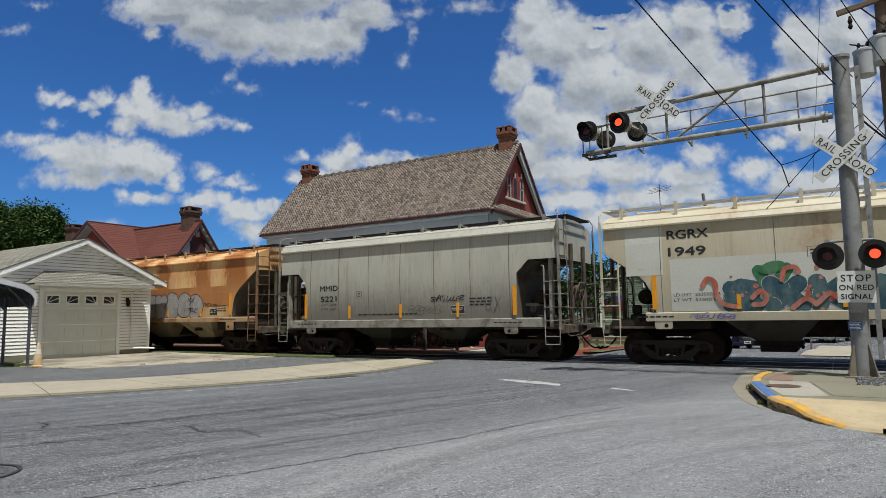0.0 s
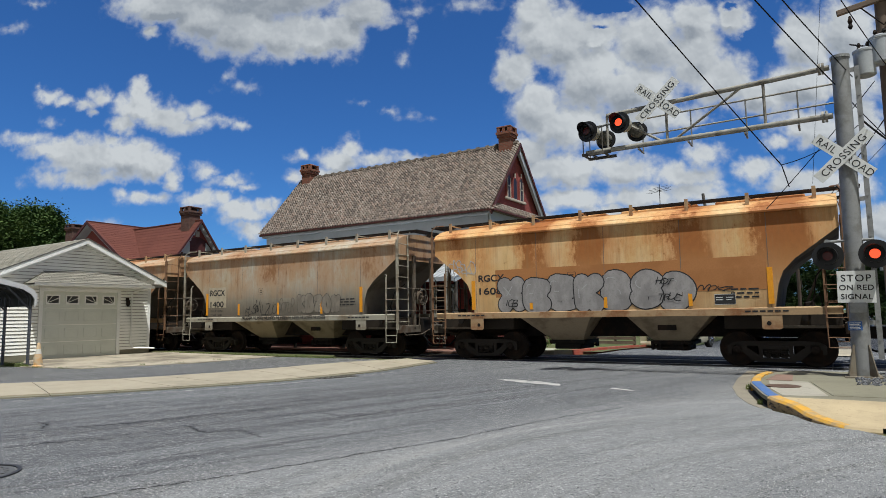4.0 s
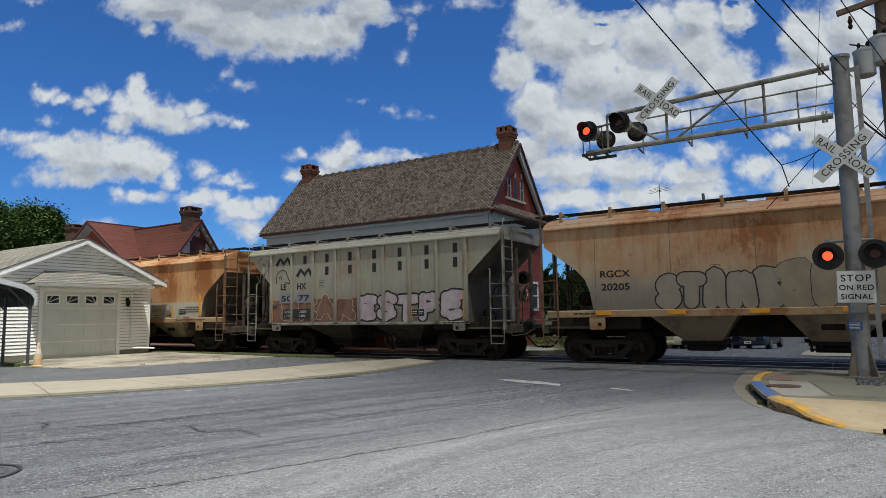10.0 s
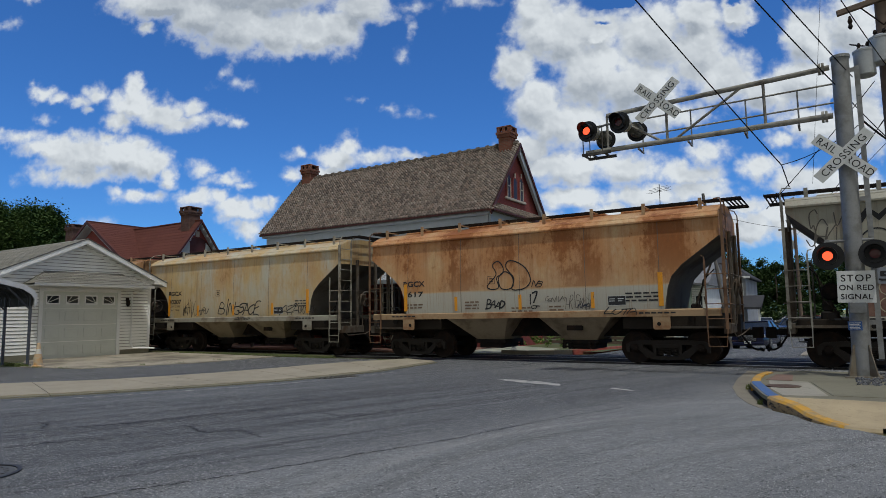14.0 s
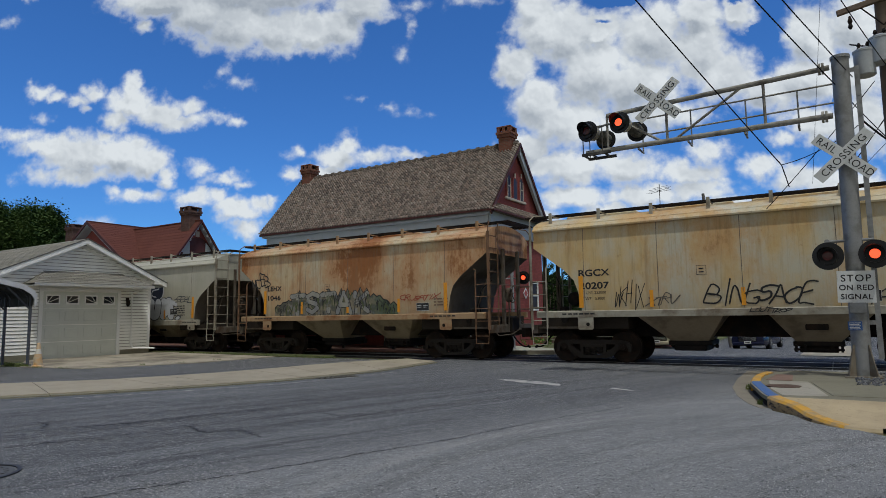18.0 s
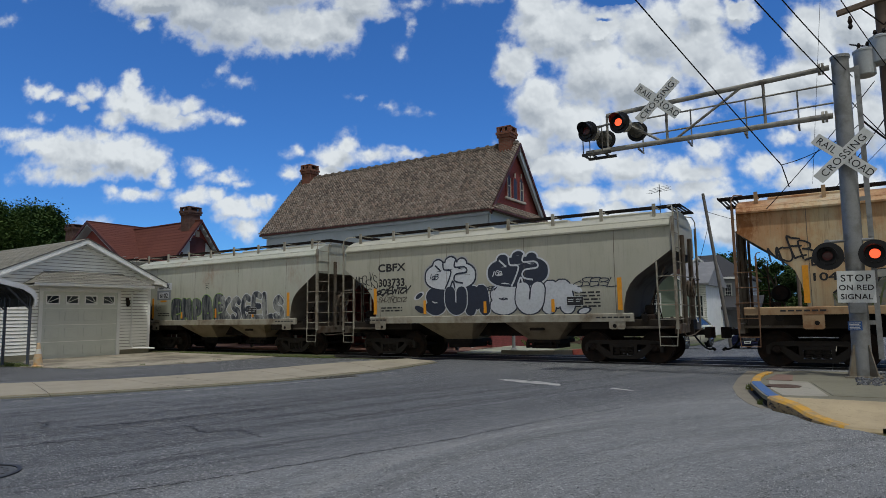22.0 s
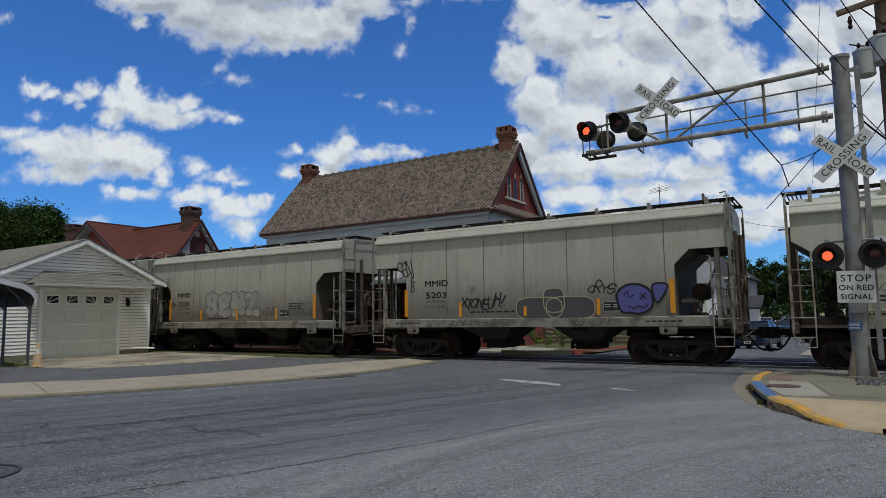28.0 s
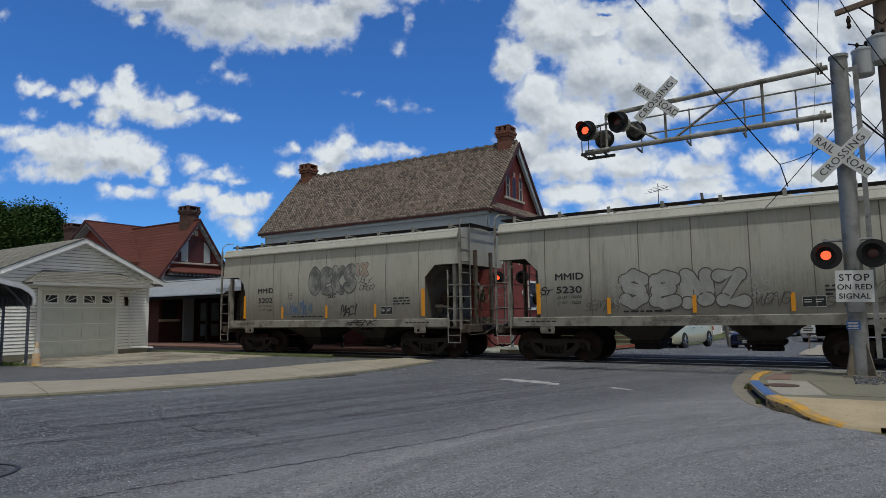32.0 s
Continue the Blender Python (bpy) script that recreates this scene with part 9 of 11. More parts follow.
# pent roof across the foot of the gable
bm = bmesh.new()
foot = [bm.verts.new(v) for v in ((RX1 + 0.14, RY0 + 0.0, 6.03), (RX1 + 0.14, RY1, 6.03), (RX1 - 0.27, RY1, 6.0), (RX1 - 0.27, RY0, 6.0))]
crest = [bm.verts.new(v) for v in ((RX1 - 0.27, RY0 + 0.40, 6.44), (RX1 - 0.27, RY1 - 0.40, 6.44))]
for f in ((0, 1, 2, 3),):
    bm.faces.new([foot[q] for q in f])
bm.faces.new((foot[0], foot[1], crest[1], crest[0]))
bm.faces.new((foot[0], crest[0], foot[3]))
bm.faces.new((foot[1], foot[2], crest[1]))
bm.faces.new((foot[2], foot[3], crest[0], crest[1]))
bmesh.ops.recalc_face_normals(bm, faces=bm.faces)
part("pent_roof", bm, TILE, depot)


def tile_mesh(w, l):
    """One pantile: an S-curved piece lapping the next course."""
    verts, faces = [], []
    n = 6
    for j, (v, lift) in enumerate(((0.0, 0.060), (l * 1.12, 0.006))):
        for i in range(n + 1):
            a = i / n
            z = 0.056 * math.sin(a * 2 * math.pi) + lift
            verts.append((a * w * 1.03, v, z))
    for i in range(n + 1):
        a = i / n
        verts.append((a * w * 1.03, 0.0, 0.044 * math.sin(a * 2 * math.pi) + 0.012))
    for i in range(n):
        faces.append((i, i + 1, n + 2 + i, n + 1 + i))
        faces.append((2 * n + 2 + i, 2 * n + 3 + i, i + 1, i))
    return verts, faces


def tile_roof(parent, x0, x1, y_eave, z_eave, y_top, z_top, n_part):
    slope = math.hypot(y_top - y_eave, z_top - z_eave)
    rows, cols = 30, 86
    w, l = (x1 - x0) / cols, slope / rows
    verts, faces = tile_mesh(w, l)
    me = bpy.data.meshes.new("roof_tile")
    me.from_pydata(verts, [], faces)
    me.materials.append(TILE)
    ang = math.atan2(z_top - z_eave, abs(y_top - y_eave))
    rot = Matrix.Rotation(ang, 4, "X") if y_top > y_eave else Matrix.Rotation(math.pi, 4, "Z") @ Matrix.Rotation(ang, 4, "X")
    rng = random.Random(5)
    allv, allf = [], []
    for r in range(rows):
        for c in range(cols):
            f = r / rows
            px = x0 + w * c if y_top > y_eave else x1 - w * c
            m = Matrix.Translation((px, y_eave + (y_top - y_eave) * f, z_eave + (z_top - z_eave) * f + rng.uniform(-0.006, 0.006))) @ rot
            if c >= cols - n_part:
                ob = new("roof_tile", me)
                ob.parent = parent
                ob.matrix_basis = m
            else:
                i = len(allv)
                allv += [m @ Vector(v) for v in verts]
                allf += [tuple(q + i for q in f2) for f2 in faces]
    m2 = bpy.data.meshes.new("roof_tiles")
    m2.from_pydata(allv, [], allf)
    m2.materials.append(TILE)
    ob = new("roof_tiles", m2)
    ob.parent = parent
    tagged(ob, "weathered grey-brown clay roof tiles", kind="stuff")


tile_roof(depot, RX0, RX1 + 0.04, RY0, RZ0, RYM, RZ1, 10)
# tiles of the pent roof, and the boards that run round the corner below it
ang = math.atan2(0.40, 0.41)
way_up = Vector((-math.cos(ang), 0, math.sin(ang)))
lay = Matrix((Vector((0, 1, 0)), way_up, Vector((0, 1, 0)).cross(way_up))).transposed().to_4x4()
pw, pl = (RY1 - RY0 - 0.1) / 38, math.hypot(0.40, 0.41) / 3
tv, tf = tile_mesh(pw, pl)
pv, pf = [], []
for r in range(3):
    for c in range(38):
        if not 0.40 * (r + 0.9) / 3 < 0.05 + pw * c < RY1 - RY0 - 0.40 * (r + 0.9) / 3 - pw:
            continue
        at = Matrix.Translation(Vector((RX1 + 0.14, RY0 + 0.05 + pw * c, 6.05)) + way_up * pl * r) @ lay
        i = len(pv)
        pv += [at @ Vector(v) for v in tv]
        pf += [tuple(q + i for q in f) for f in tf]
me = bpy.data.meshes.new("pent_tiles")
me.from_pydata(pv, [], pf)
me.materials.append(TILE)
pent_tiles = new("pent_tiles", me)
pent_tiles.parent = depot
tagged(pent_tiles, "clay tiles of the pent roof below the gable", kind="stuff")
part("pent_gutter", boxm(RX1 + 0.12, RX1 + 0.20, RY0 - 0.02, RY1 + 0.02, 5.95, 6.04, 0.02), TRIM_RED, depot)
part("frieze", boxm(RX1 - 0.275, RX1 - 0.16, RY0 + 0.37, RY1 - 0.37, 5.05, 5.99), TRIM_PALE, depot, "pale blue-grey board below the pent roof")
# ridge tiles with raised joints
for i in range(26):
    x = RX0 + 0.4 + (RX1 - RX0 - 0.5) * i / 26
    bm = bmesh.new()
    turned(bm, [(0.11, x), (0.11, x + 0.39), (0.165, x + 0.40), (0.165, x + 0.53)], 10, "x", Matrix.Translation((0, RYM, RZ1 - 0.02)))
    part("ridge_tile", bm, RIDGE, depot)


def chimney(parent, x, y, z0, z1, w, material, vents=True):
    ch = new("chimney")
    ch.parent = parent
    tagged(ch, "brick chimney with a corbelled cap")
    part("chimney_shaft", boxm(x - w / 2, x + w / 2, y - w / 2, y + w / 2, z0, z1 - 0.55), material, ch)
    part("corbel", boxm(x - w / 2 - 0.06, x + w / 2 + 0.06, y - w / 2 - 0.06, y + w / 2 + 0.06, z1 - 0.55, z1 - 0.40), material, ch)
    part("corbel", boxm(x - w / 2 - 0.10, x + w / 2 + 0.10, y - w / 2 - 0.10, y + w / 2 + 0.10, z1 - 0.40, z1 - 0.28), material, ch)
    e = w / 2 + 0.06
    for sx in (-1, 1):
        for sy in (-1, 1):
            part("cap_pier", boxm(x + sx * e - (0.16 if sx > 0 else 0), x + sx * e + (0.16 if sx < 0 else 0), y + sy * e - (0.16 if sy > 0 else 0), y + sy * e + (0.16 if sy < 0 else 0), z1 - 0.28, z1 - 0.08), material, ch)
    part("cap_pier", boxm(x - 0.07, x + 0.07, y - e, y + e, z1 - 0.28, z1 - 0.08), material, ch)
    part("cap", boxm(x - e - 0.01, x + e + 0.01, y - e - 0.01, y + e + 0.01, z1 - 0.08, z1, 0.02), material, ch)


chimney(depot, -13.15, 27.2, 9.2, 10.55, 0.62, BRICK_CHIM)
chimney(depot, -26.25, 27.2, 9.0, 10.50, 0.64, BRICK_CHIM)
# lean-to platform canopy along the track side, seen between the cars
METAL = worn("pale_canopy_metal", (0.52, 0.54, 0.56), 0.85, 0.4, 0.3, 30, 1.5, 0.05)
bm = bmesh.new()
prism(bm, [(21.70, 3.00), (24.40, 3.80), (24.40, 3.74), (21.70, 2.94)], -27.4, -13.0, "yz")
lean_to = part("platform_canopy", bm, METAL, depot, "pale ribbed metal canopy")
for i in range(48):
    x = -27.4 + 0.3 * i
    bm = bmesh.new()
    prism(bm, [(21.70, 3.005), (24.40, 3.805), (24.40, 3.835), (21.70, 3.035)], x, x + 0.04, "yz")
    part("canopy_rib", bm, METAL, lean_to)
for x in (-13.06, -14.6, -16.2, -19.0, -22.0, -25.0, -27.3):
    bm = bmesh.new()
    prism(bm, [(21.78, 2.80), (24.40, 3.58), (24.40, 3.72), (21.78, 2.94)], x - 0.05, x + 0.05, "yz")
    part("canopy_rafter", bm, TRIM_PALE, depot)
    if x > -27:
        part("canopy_post", boxm(x - 0.06, x + 0.06, 21.86, 21.98, 0.05, 2.84, 0.02), DARK_FRAME, depot)
    bm = bmesh.new()
    tube(bm, [(x, 24.38, 2.45), (x, 23.2, 3.20)], 0.045, 6)
    part("canopy_bracket", bm, TRIM_PALE, depot)
part("canopy_fascia", boxm(-27.4, -13.0, 21.66, 21.70, 2.84, 3.02), TRIM_PALE, depot)
for x in (-24.5, -21.5, -18.2, -15.2):
    win = new("platform_window")
    win.parent = depot
    tagged(win, "dark tall sash window in the brick wall")
    part("pane", boxm(x - 0.5, x + 0.5, 24.41, 24.44, 0.95, 2.75), DULL_PANE, win)
    bm = bmesh.new()
    for a, b, c, d in ((-0.56, 0.56, 2.75, 2.85), (-0.56, 0.56, 0.85, 0.95), (-0.56, -0.48, 0.95, 2.75), (0.48, 0.56, 0.95, 2.75), (-0.48, 0.48, 1.83, 1.89)):
        box(bm, x + a, x + b, 24.37, 24.43, c, d)
    part("window_frame", bm, TRIM_PALE, win)
win = new("end_window")
win.parent = depot
tagged(win, "white-framed sash window in the end wall")
part("pane", boxm(WX, WX + 0.03, 28.55, 29.35, 1.75, 2.95), DULL_PANE, win)
bm = bmesh.new()
for a, b, c, d in ((28.45, 29.45, 2.95, 3.05), (28.45, 29.45, 1.62, 1.75), (28.45, 28.55, 1.75, 2.95), (29.35, 29.45, 1.75, 2.95), (28.55, 29.35, 2.32, 2.38)):
    box(bm, WX, WX + 0.07, a, b, c, d)
part("window_frame", bm, TRIM_WHITE, win)
bm = bmesh.new()
prism(bm, [(27.75, 2.45), (28.03, 2.17), (28.31, 2.45), (28.03, 2.73)], WX + 0.004, WX + 0.02, "yz")
part("warning_diamond", bm, SIGN_WHITE, depot, "white diamond plate with a red border")
bm = bmesh.new()
prism(bm, [(27.83, 2.45), (28.03, 2.25), (28.23, 2.45), (28.03, 2.65)], WX + 0.02, WX + 0.024, "yz")
part("diamond_face", bm, plain("faded_red_sign", (0.42, 0.09, 0.07), 0.6), depot)
# the crossing signal on the far side of the track
far_signal = thing("crossing_signal", "grey crossing signal mast with red lamps beyond the track", "railroad signal", m=pose(-11.3, 23.5, 0.0, 0, 0, 18))
bm = bmesh.new()
turned(bm, [(0.16, 0.0), (0.16, 0.04), (0.07, 0.10), (0.065, 4.5), (0.03, 4.55)], 16)
part("mast", bm, GALV, far_signal, "", 40)
bm = bmesh.new()
tube(bm, [(-0.50, -0.02, 2.92), (0.50, -0.02, 2.92)], 0.03, 8)
part("lamp_crossarm", bm, GALV, far_signal)
for x, first in ((-0.50, 1), (0.50, 0)):
    lamp(x, -0.30, 2.92, first, 0, 0.27, far_signal)
for turn, out in ((43, -0.10), (-43, -0.112)):
    bm = bmesh.new()
    box(bm, -0.62, 0.62, out - 0.005, out + 0.005, -0.115, 0.115, 0, pose(0, 0, 3.95) @ Matrix.Rotation(radians(turn), 4, "Y"))
    part("sign_blade", bm, SIGN_WHITE, far_signal, "white crossed board")
# brick platform, bollards and the baggage cart
platform = sheet("platform", [(-45, 20.95), (-12.5, 20.95), (-12.8, 24.4), (-45, 24.4)], 0.05, BRICK_PAVE, "red brick paved station platform", "platform", 0.15)
forecourt = sheet("forecourt", [(-13.6, 21.0), (-9.2, 20.9), (-8.4, 21.8), (-8.0, 23.2), (-9.0, 24.0), (-13.4, 26.8)], 0.03, concrete("pale_forecourt", (0.42, 0.42, 0.33)), "pale concrete forecourt beside the depot", "pavement")
STRIPE = Nodes("striped_bollard_paint")
sx, sy, sz = STRIPE.xyz()
wv = STRIPE.math("SINE", STRIPE.math("ADD", STRIPE.math("MULTIPLY", sz, 42.0), STRIPE.math("MULTIPLY", sx, 30.0)))
STRIPE = STRIPE.done(STRIPE.mix(STRIPE.ramp(wv, -0.1, 0.1), (0.03, 0.03, 0.03), (0.72, 0.72, 0.70)), 0.6)
for x, y in ((-14.8, 23.75), (-15.9, 27.0), (-16.5, 23.9), (-13.5, 23.9)):
    bm = bmesh.new()
    turned(bm, [(0.07, 0.0), (0.07, 0.85), (0.04, 0.89)], 14)
    b = part("bollard", bm, STRIPE, None, "", 40)
    b.location = (x, y, 0.05)
    tagged(b, "black and white striped post on the platform", "bollard", "striped posts by the platform")
cart = thing("baggage_cart", "old wooden baggage cart with spoked wheels", "cart", m=pose(-16.2, 23.3, 0.05))
part("deck", boxm(-1.2, 1.2, -0.5, 0.5, 0.75, 0.85, 0.01), WOOD_POLE, cart)
for x in (-0.75, 0.75):
    for y in (-0.55, 0.55):
        bm = bmesh.new()
        tube(bm, [(x + 0.36 * math.cos(a), y, 0.38 + 0.36 * math.sin(a)) for a in np.linspace(0, 2 * math.pi, 25)], 0.03, 6)
        for j in range(10):
            a = j * math.pi / 5
            tube(bm, [(x, y, 0.38), (x + 0.34 * math.cos(a), y, 0.38 + 0.34 * math.sin(a))], 0.014, 5)
        turned(bm, [(0.06, -0.07), (0.06, 0.07)], 10, "y", Matrix.Translation((x, y, 0.38)))
        part("spoked_wheel", bm, worn("faded_wheel_paint", (0.36, 0.33, 0.28), 0.7, 0.8), cart)
# ---------------------------------------------------------------- red-roofed depot wing with its platform canopy
wing = thing("station_wing", "dark red brick station wing with red shingle roof and canopy", "station building")
SHINGLE_RED = shingles("red_shingles", (0.160, 0.058, 0.044), (0.120, 0.044, 0.034))
WX1, WYM, WHALF, WEZ, WTZ = -35.0, 26.3, 2.75, 4.15, 7.90
wp = (WTZ - WEZ) / WHALF
bm = bmesh.new()
prism(bm, [(WYM - WHALF + 0.3, -0.1), (WYM + WHALF - 0.3, -0.1), (WYM + WHALF - 0.3, WEZ + 0.3), (WYM, WTZ - 0.15), (WYM - WHALF + 0.3, WEZ + 0.3)], -43.4, WX1 - 0.40, "yz")
part("wall_shell", bm, BRICK_RED, wing)
for s in (-1, 1):
    bm = bmesh.new()
    w = WHALF + 0.1
    prism(bm, [(WYM, WTZ), (WYM + s * w, WTZ - wp * w), (WYM + s * w, WTZ - wp * w - 0.12), (WYM, WTZ - 0.14)], -42.6, WX1, "yz")
    part("roof_slope", bm, SHINGLE_RED, wing, "weathered red shingle slope")
    bm = bmesh.new()
    prism(bm, [(WYM, WTZ + 0.06), (WYM + s * (w + 0.04), WTZ - wp * (w + 0.04) + 0.06), (WYM + s * w, WTZ - wp * w - 0.16), (WYM, WTZ - 0.12)], WX1 - 0.005, WX1 + 0.05, "yz")
    part("verge_board", bm, TRIM_RED, wing, "dark red verge board")
    bm = bmesh.new()
    prism(bm, [(WYM, WTZ - 0.17), (WYM + s * w * 0.98, WTZ - wp * w * 0.98 - 0.17), (WYM + s * w * 0.98, WTZ - wp * w * 0.98 - 0.24), (WYM, WTZ - 0.24)], WX1 - 0.39, WX1 - 0.01, "yz")
    part("raking_cornice", bm, TRIM_PALE, wing, "pale raking cornice")
    for i in range(10):
        q = (i + 0.7) / 10 * w
        part("dentil", boxm(WX1 - 0.12, WX1 - 0.03, WYM + s * q - 0.05, WYM + s * q + 0.05, WTZ - wp * q - 0.36, WTZ - wp * q - 0.20), TRIM_PALE, wing)
slope = math.hypot(WHALF + 0.1, wp * (WHALF + 0.1))
shingle_field(wing, (-42.7, WYM - WHALF - 0.1, WTZ - wp * (WHALF + 0.1) + 0.01), (1, 0, 0), (0, 1, wp), 7.7, slope, 0.28, 0.6, SHINGLE_RED)
part("ridge_cap", boxm(-42.5, WX1 + 0.02, WYM - 0.08, WYM + 0.08, WTZ - 0.02, WTZ + 0.07, 0.02), SHINGLE_RED, wing)
# the taller block behind it, its ridge across the track
BX, BZ, BP, BY0 = -43.0, 8.2, 0.65, 23.2
bm = bmesh.new()
prism(bm, [(BX - 4.4, -0.1), (BX + 4.0, -0.1), (BX + 4.0, BZ - BP * 4.0 - 0.1), (BX, BZ - 0.15), (BX - 4.4, BZ - BP * 4.4 - 0.1)], BY0 + 0.6, 30.2, "xz")
part("wall_shell", bm, BRICK_RED, wing)
for s in (-1, 1):
    bm = bmesh.new()
    prism(bm, [(BX, BZ), (BX + s * 4.7, BZ - BP * 4.7), (BX + s * 4.7, BZ - BP * 4.7 - 0.12), (BX, BZ - 0.13)], BY0, 30.5, "xz")
    part("rear_roof", bm, SHINGLE_RED, wing, "red shingle roof of the cross block")
    bm = bmesh.new()
    prism(bm, [(BX, BZ + 0.06), (BX + s * 4.75, BZ - BP * 4.75 + 0.06), (BX + s * 4.72, BZ - BP * 4.72 - 0.16), (BX, BZ - 0.14)], BY0 - 0.05, BY0, "xz")
    part("verge_board", bm, TRIM_RED, wing)
    bm = bmesh.new()
    prism(bm, [(BX, BZ - 0.17), (BX + s * 4.6, BZ - BP * 4.6 - 0.17), (BX + s * 4.6, BZ - BP * 4.6 - 0.24), (BX, BZ - 0.24)], BY0 + 0.01, BY0 + 0.59, "xz")
    part("raking_cornice", bm, TRIM_PALE, wing, "pale raking cornice")
shingle_field(wing, (BX + 4.7, BY0, BZ - BP * 4.7 + 0.01), (0, 1, 0), (-1, 0, BP), 7.3, math.hypot(4.7, 4.7 * BP), 0.28, 0.6, SHINGLE_RED)
part("ridge_cap", boxm(BX - 0.08, BX + 0.08, BY0 - 0.04, 30.5, BZ - 0.02, BZ + 0.07, 0.02), TRIM_RED, wing)
# half-round gable window with pale side lights, on the end wall
GW_X = WX1 - 0.40
bm = bmesh.new()
prism(bm, [(WYM + 1.35 * math.cos(a), 5.06 + 1.75 * math.sin(a)) for a in np.linspace(0, math.pi, 20)], GW_X, GW_X + 0.05, "yz")
lunette = part("lunette_window", bm, TRIM_RED, wing, "large half-round gable window")
for y0, y1 in ((-1.08, -0.60), (0.60, 1.08)):
    bm = bmesh.new()
    pts = [(WYM + y0, 5.12), (WYM + y1, 5.12)]
    for y in np.linspace(y1, y0, 8):
        pts.append((WYM + y, 5.12 + 1.55 * math.sqrt(max(0.0, 1 - (y / 1.28) ** 2))))
    prism(bm, pts, GW_X + 0.045, GW_X + 0.08, "yz")
    part("pane", bm, plain("pale_window_panel", (0.45, 0.47, 0.45), 0.3), lunette)
part("lunette_sill", boxm(GW_X, GW_X + 0.2, 24.6, 28.0, 4.94, 5.06, 0.02), STONE, wing)
part("gable_keystone", boxm(GW_X, GW_X + 0.06, WYM - 0.13, WYM + 0.13, 6.85, 7.2), STONE, wing)
bm = bmesh.new()
prism(bm, [(GW_X, 4.80), (GW_X + 0.75, 4.40), (GW_X + 0.75, 4.32), (GW_X, 4.32)], WYM - WHALF + 0.62, WYM + WHALF, "xz")
part("pent_roof", bm, SHINGLE_RED, wing)
for i in range(16):
    y = WYM - WHALF + 0.75 + (2 * WHALF - 0.95) * i / 15
    part("dentil", boxm(GW_X + 0.05, GW_X + 0.6, y - 0.07, y + 0.07, 4.18, 4.31), TRIM_PALE, wing)
part("frieze", boxm(GW_X, GW_X + 0.06, WYM - WHALF + 0.3, WYM + WHALF - 0.3, 3.45, 4.15), TRIM_PALE, wing, "pale board below the pent roof")
# ribbed metal canopy over the platform on posts
bm = bmesh.new()
prism(bm, [(22.6, 2.82), (24.0, 3.78), (24.0, 3.72), (22.6, 2.76)], -46.0, -28.0, "yz")
canopy = part("platform_canopy", bm, METAL, wing, "pale ribbed metal canopy")
for i in range(90):
    x = -46.0 + 0.2 * i
    bm = bmesh.new()
    prism(bm, [(22.6, 2.825), (24.0, 3.785), (24.0, 3.815), (22.6, 2.855)], x, x + 0.035, "yz")
    part("canopy_rib", bm, METAL, canopy)
part("canopy_beam", boxm(-46, -28.0, 22.75, 22.95, 2.58, 2.80), STEEL_DARK, wing)
part("canopy_beam", boxm(-46, -28.0, 23.85, 24.0, 3.45, 3.72), STEEL_DARK, wing)
# unseen deck and a back wall, both added to keep the passage dark
part("canopy_deck", boxm(-35.6, -28.0, 24.02, 29.4, 3.62, 3.72), STEEL_DARK, wing, "unseen boards added behind the eave to shade the passage")
part("passage_wall", boxm(-39.0, -27.0, 29.42, 29.7, -0.05, 3.7), BRICK_BROWN, wing)
for x in (-45.0, -40.0, -31.0, -28.3):
    part("canopy_post", boxm(x - 0.08, x + 0.08, 23.86, 24.0, 0.05, 3.45, 0.02), STEEL_DARK, wing)
# added facing: the canopy's shade on the wall is put into its colour
SHADE_BRICK = brick("sooty_platform_brick", (0.075, 0.028, 0.024), (0.092, 0.036, 0.030), (0.07, 0.035, 0.03))
part("lower_wall", boxm(-43.4, GW_X + 0.02, 23.80, 28.80, 0.0, 3.40), SHADE_BRICK, wing, "brick facing coloured dark for the canopy's shade")
part("wall_pilaster", boxm(GW_X, GW_X + 0.15, 25.45, 26.2, 0.05, 3.4), TRIM_PALE, wing, "pale pilaster under the canopy")
part("platform_window", boxm(GW_X, GW_X + 0.06, 24.0, 25.0, 1.45, 2.9), PANE, wing, "dark platform window")
part("platform_sill", boxm(GW_X, GW_X + 0.16, 23.8, 25.15, 1.30, 1.44), STONE, wing)
pd = part("platform_door", boxm(GW_X, GW_X + 0.06, 26.6, 28.4, 0.05, 2.75), plain("dark_red_door", (0.10, 0.025, 0.022), 0.6), wing, "dark red door with pale panels")
for y in (26.75, 27.6):
    for z0, z1 in ((0.3, 1.1), (1.3, 2.5)):
        part("door_panel", boxm(GW_X + 0.06, GW_X + 0.08, y, y + 0.6, z0, z1), TRIM_PALE, pd)
chimney(wing, -36.0, 26.2, 7.0, 8.85, 0.85, BRICK_BROWN)
chimney(wing, -55.5, 29.0, 8.0, 9.75, 1.1, BRICK_BROWN)

# ---------------------------------------------------------------- trees
def leaf_mat(name, a, b):
    k = Nodes(name)
    c = k.mix(k.island(), a, b)
    c = k.mix(k.ramp(k.noise(0.5, 3), 0.4, 0.7, 0, 0.6), c, tuple(x * 0.6 for x in a))
    return k.done(c, 0.8, 0, 0.1)


LEAF = leaf_mat("maple_leaves", (0.040, 0.080, 0.024), (0.095, 0.140, 0.042))
LEAF_DARK = leaf_mat("wood_edge_leaves", (0.028, 0.058, 0.019), (0.064, 0.094, 0.030))
BARK = worn("bark", (0.12, 0.095, 0.075), 0.6, 0.95, 0, 20, 2, 0.6)


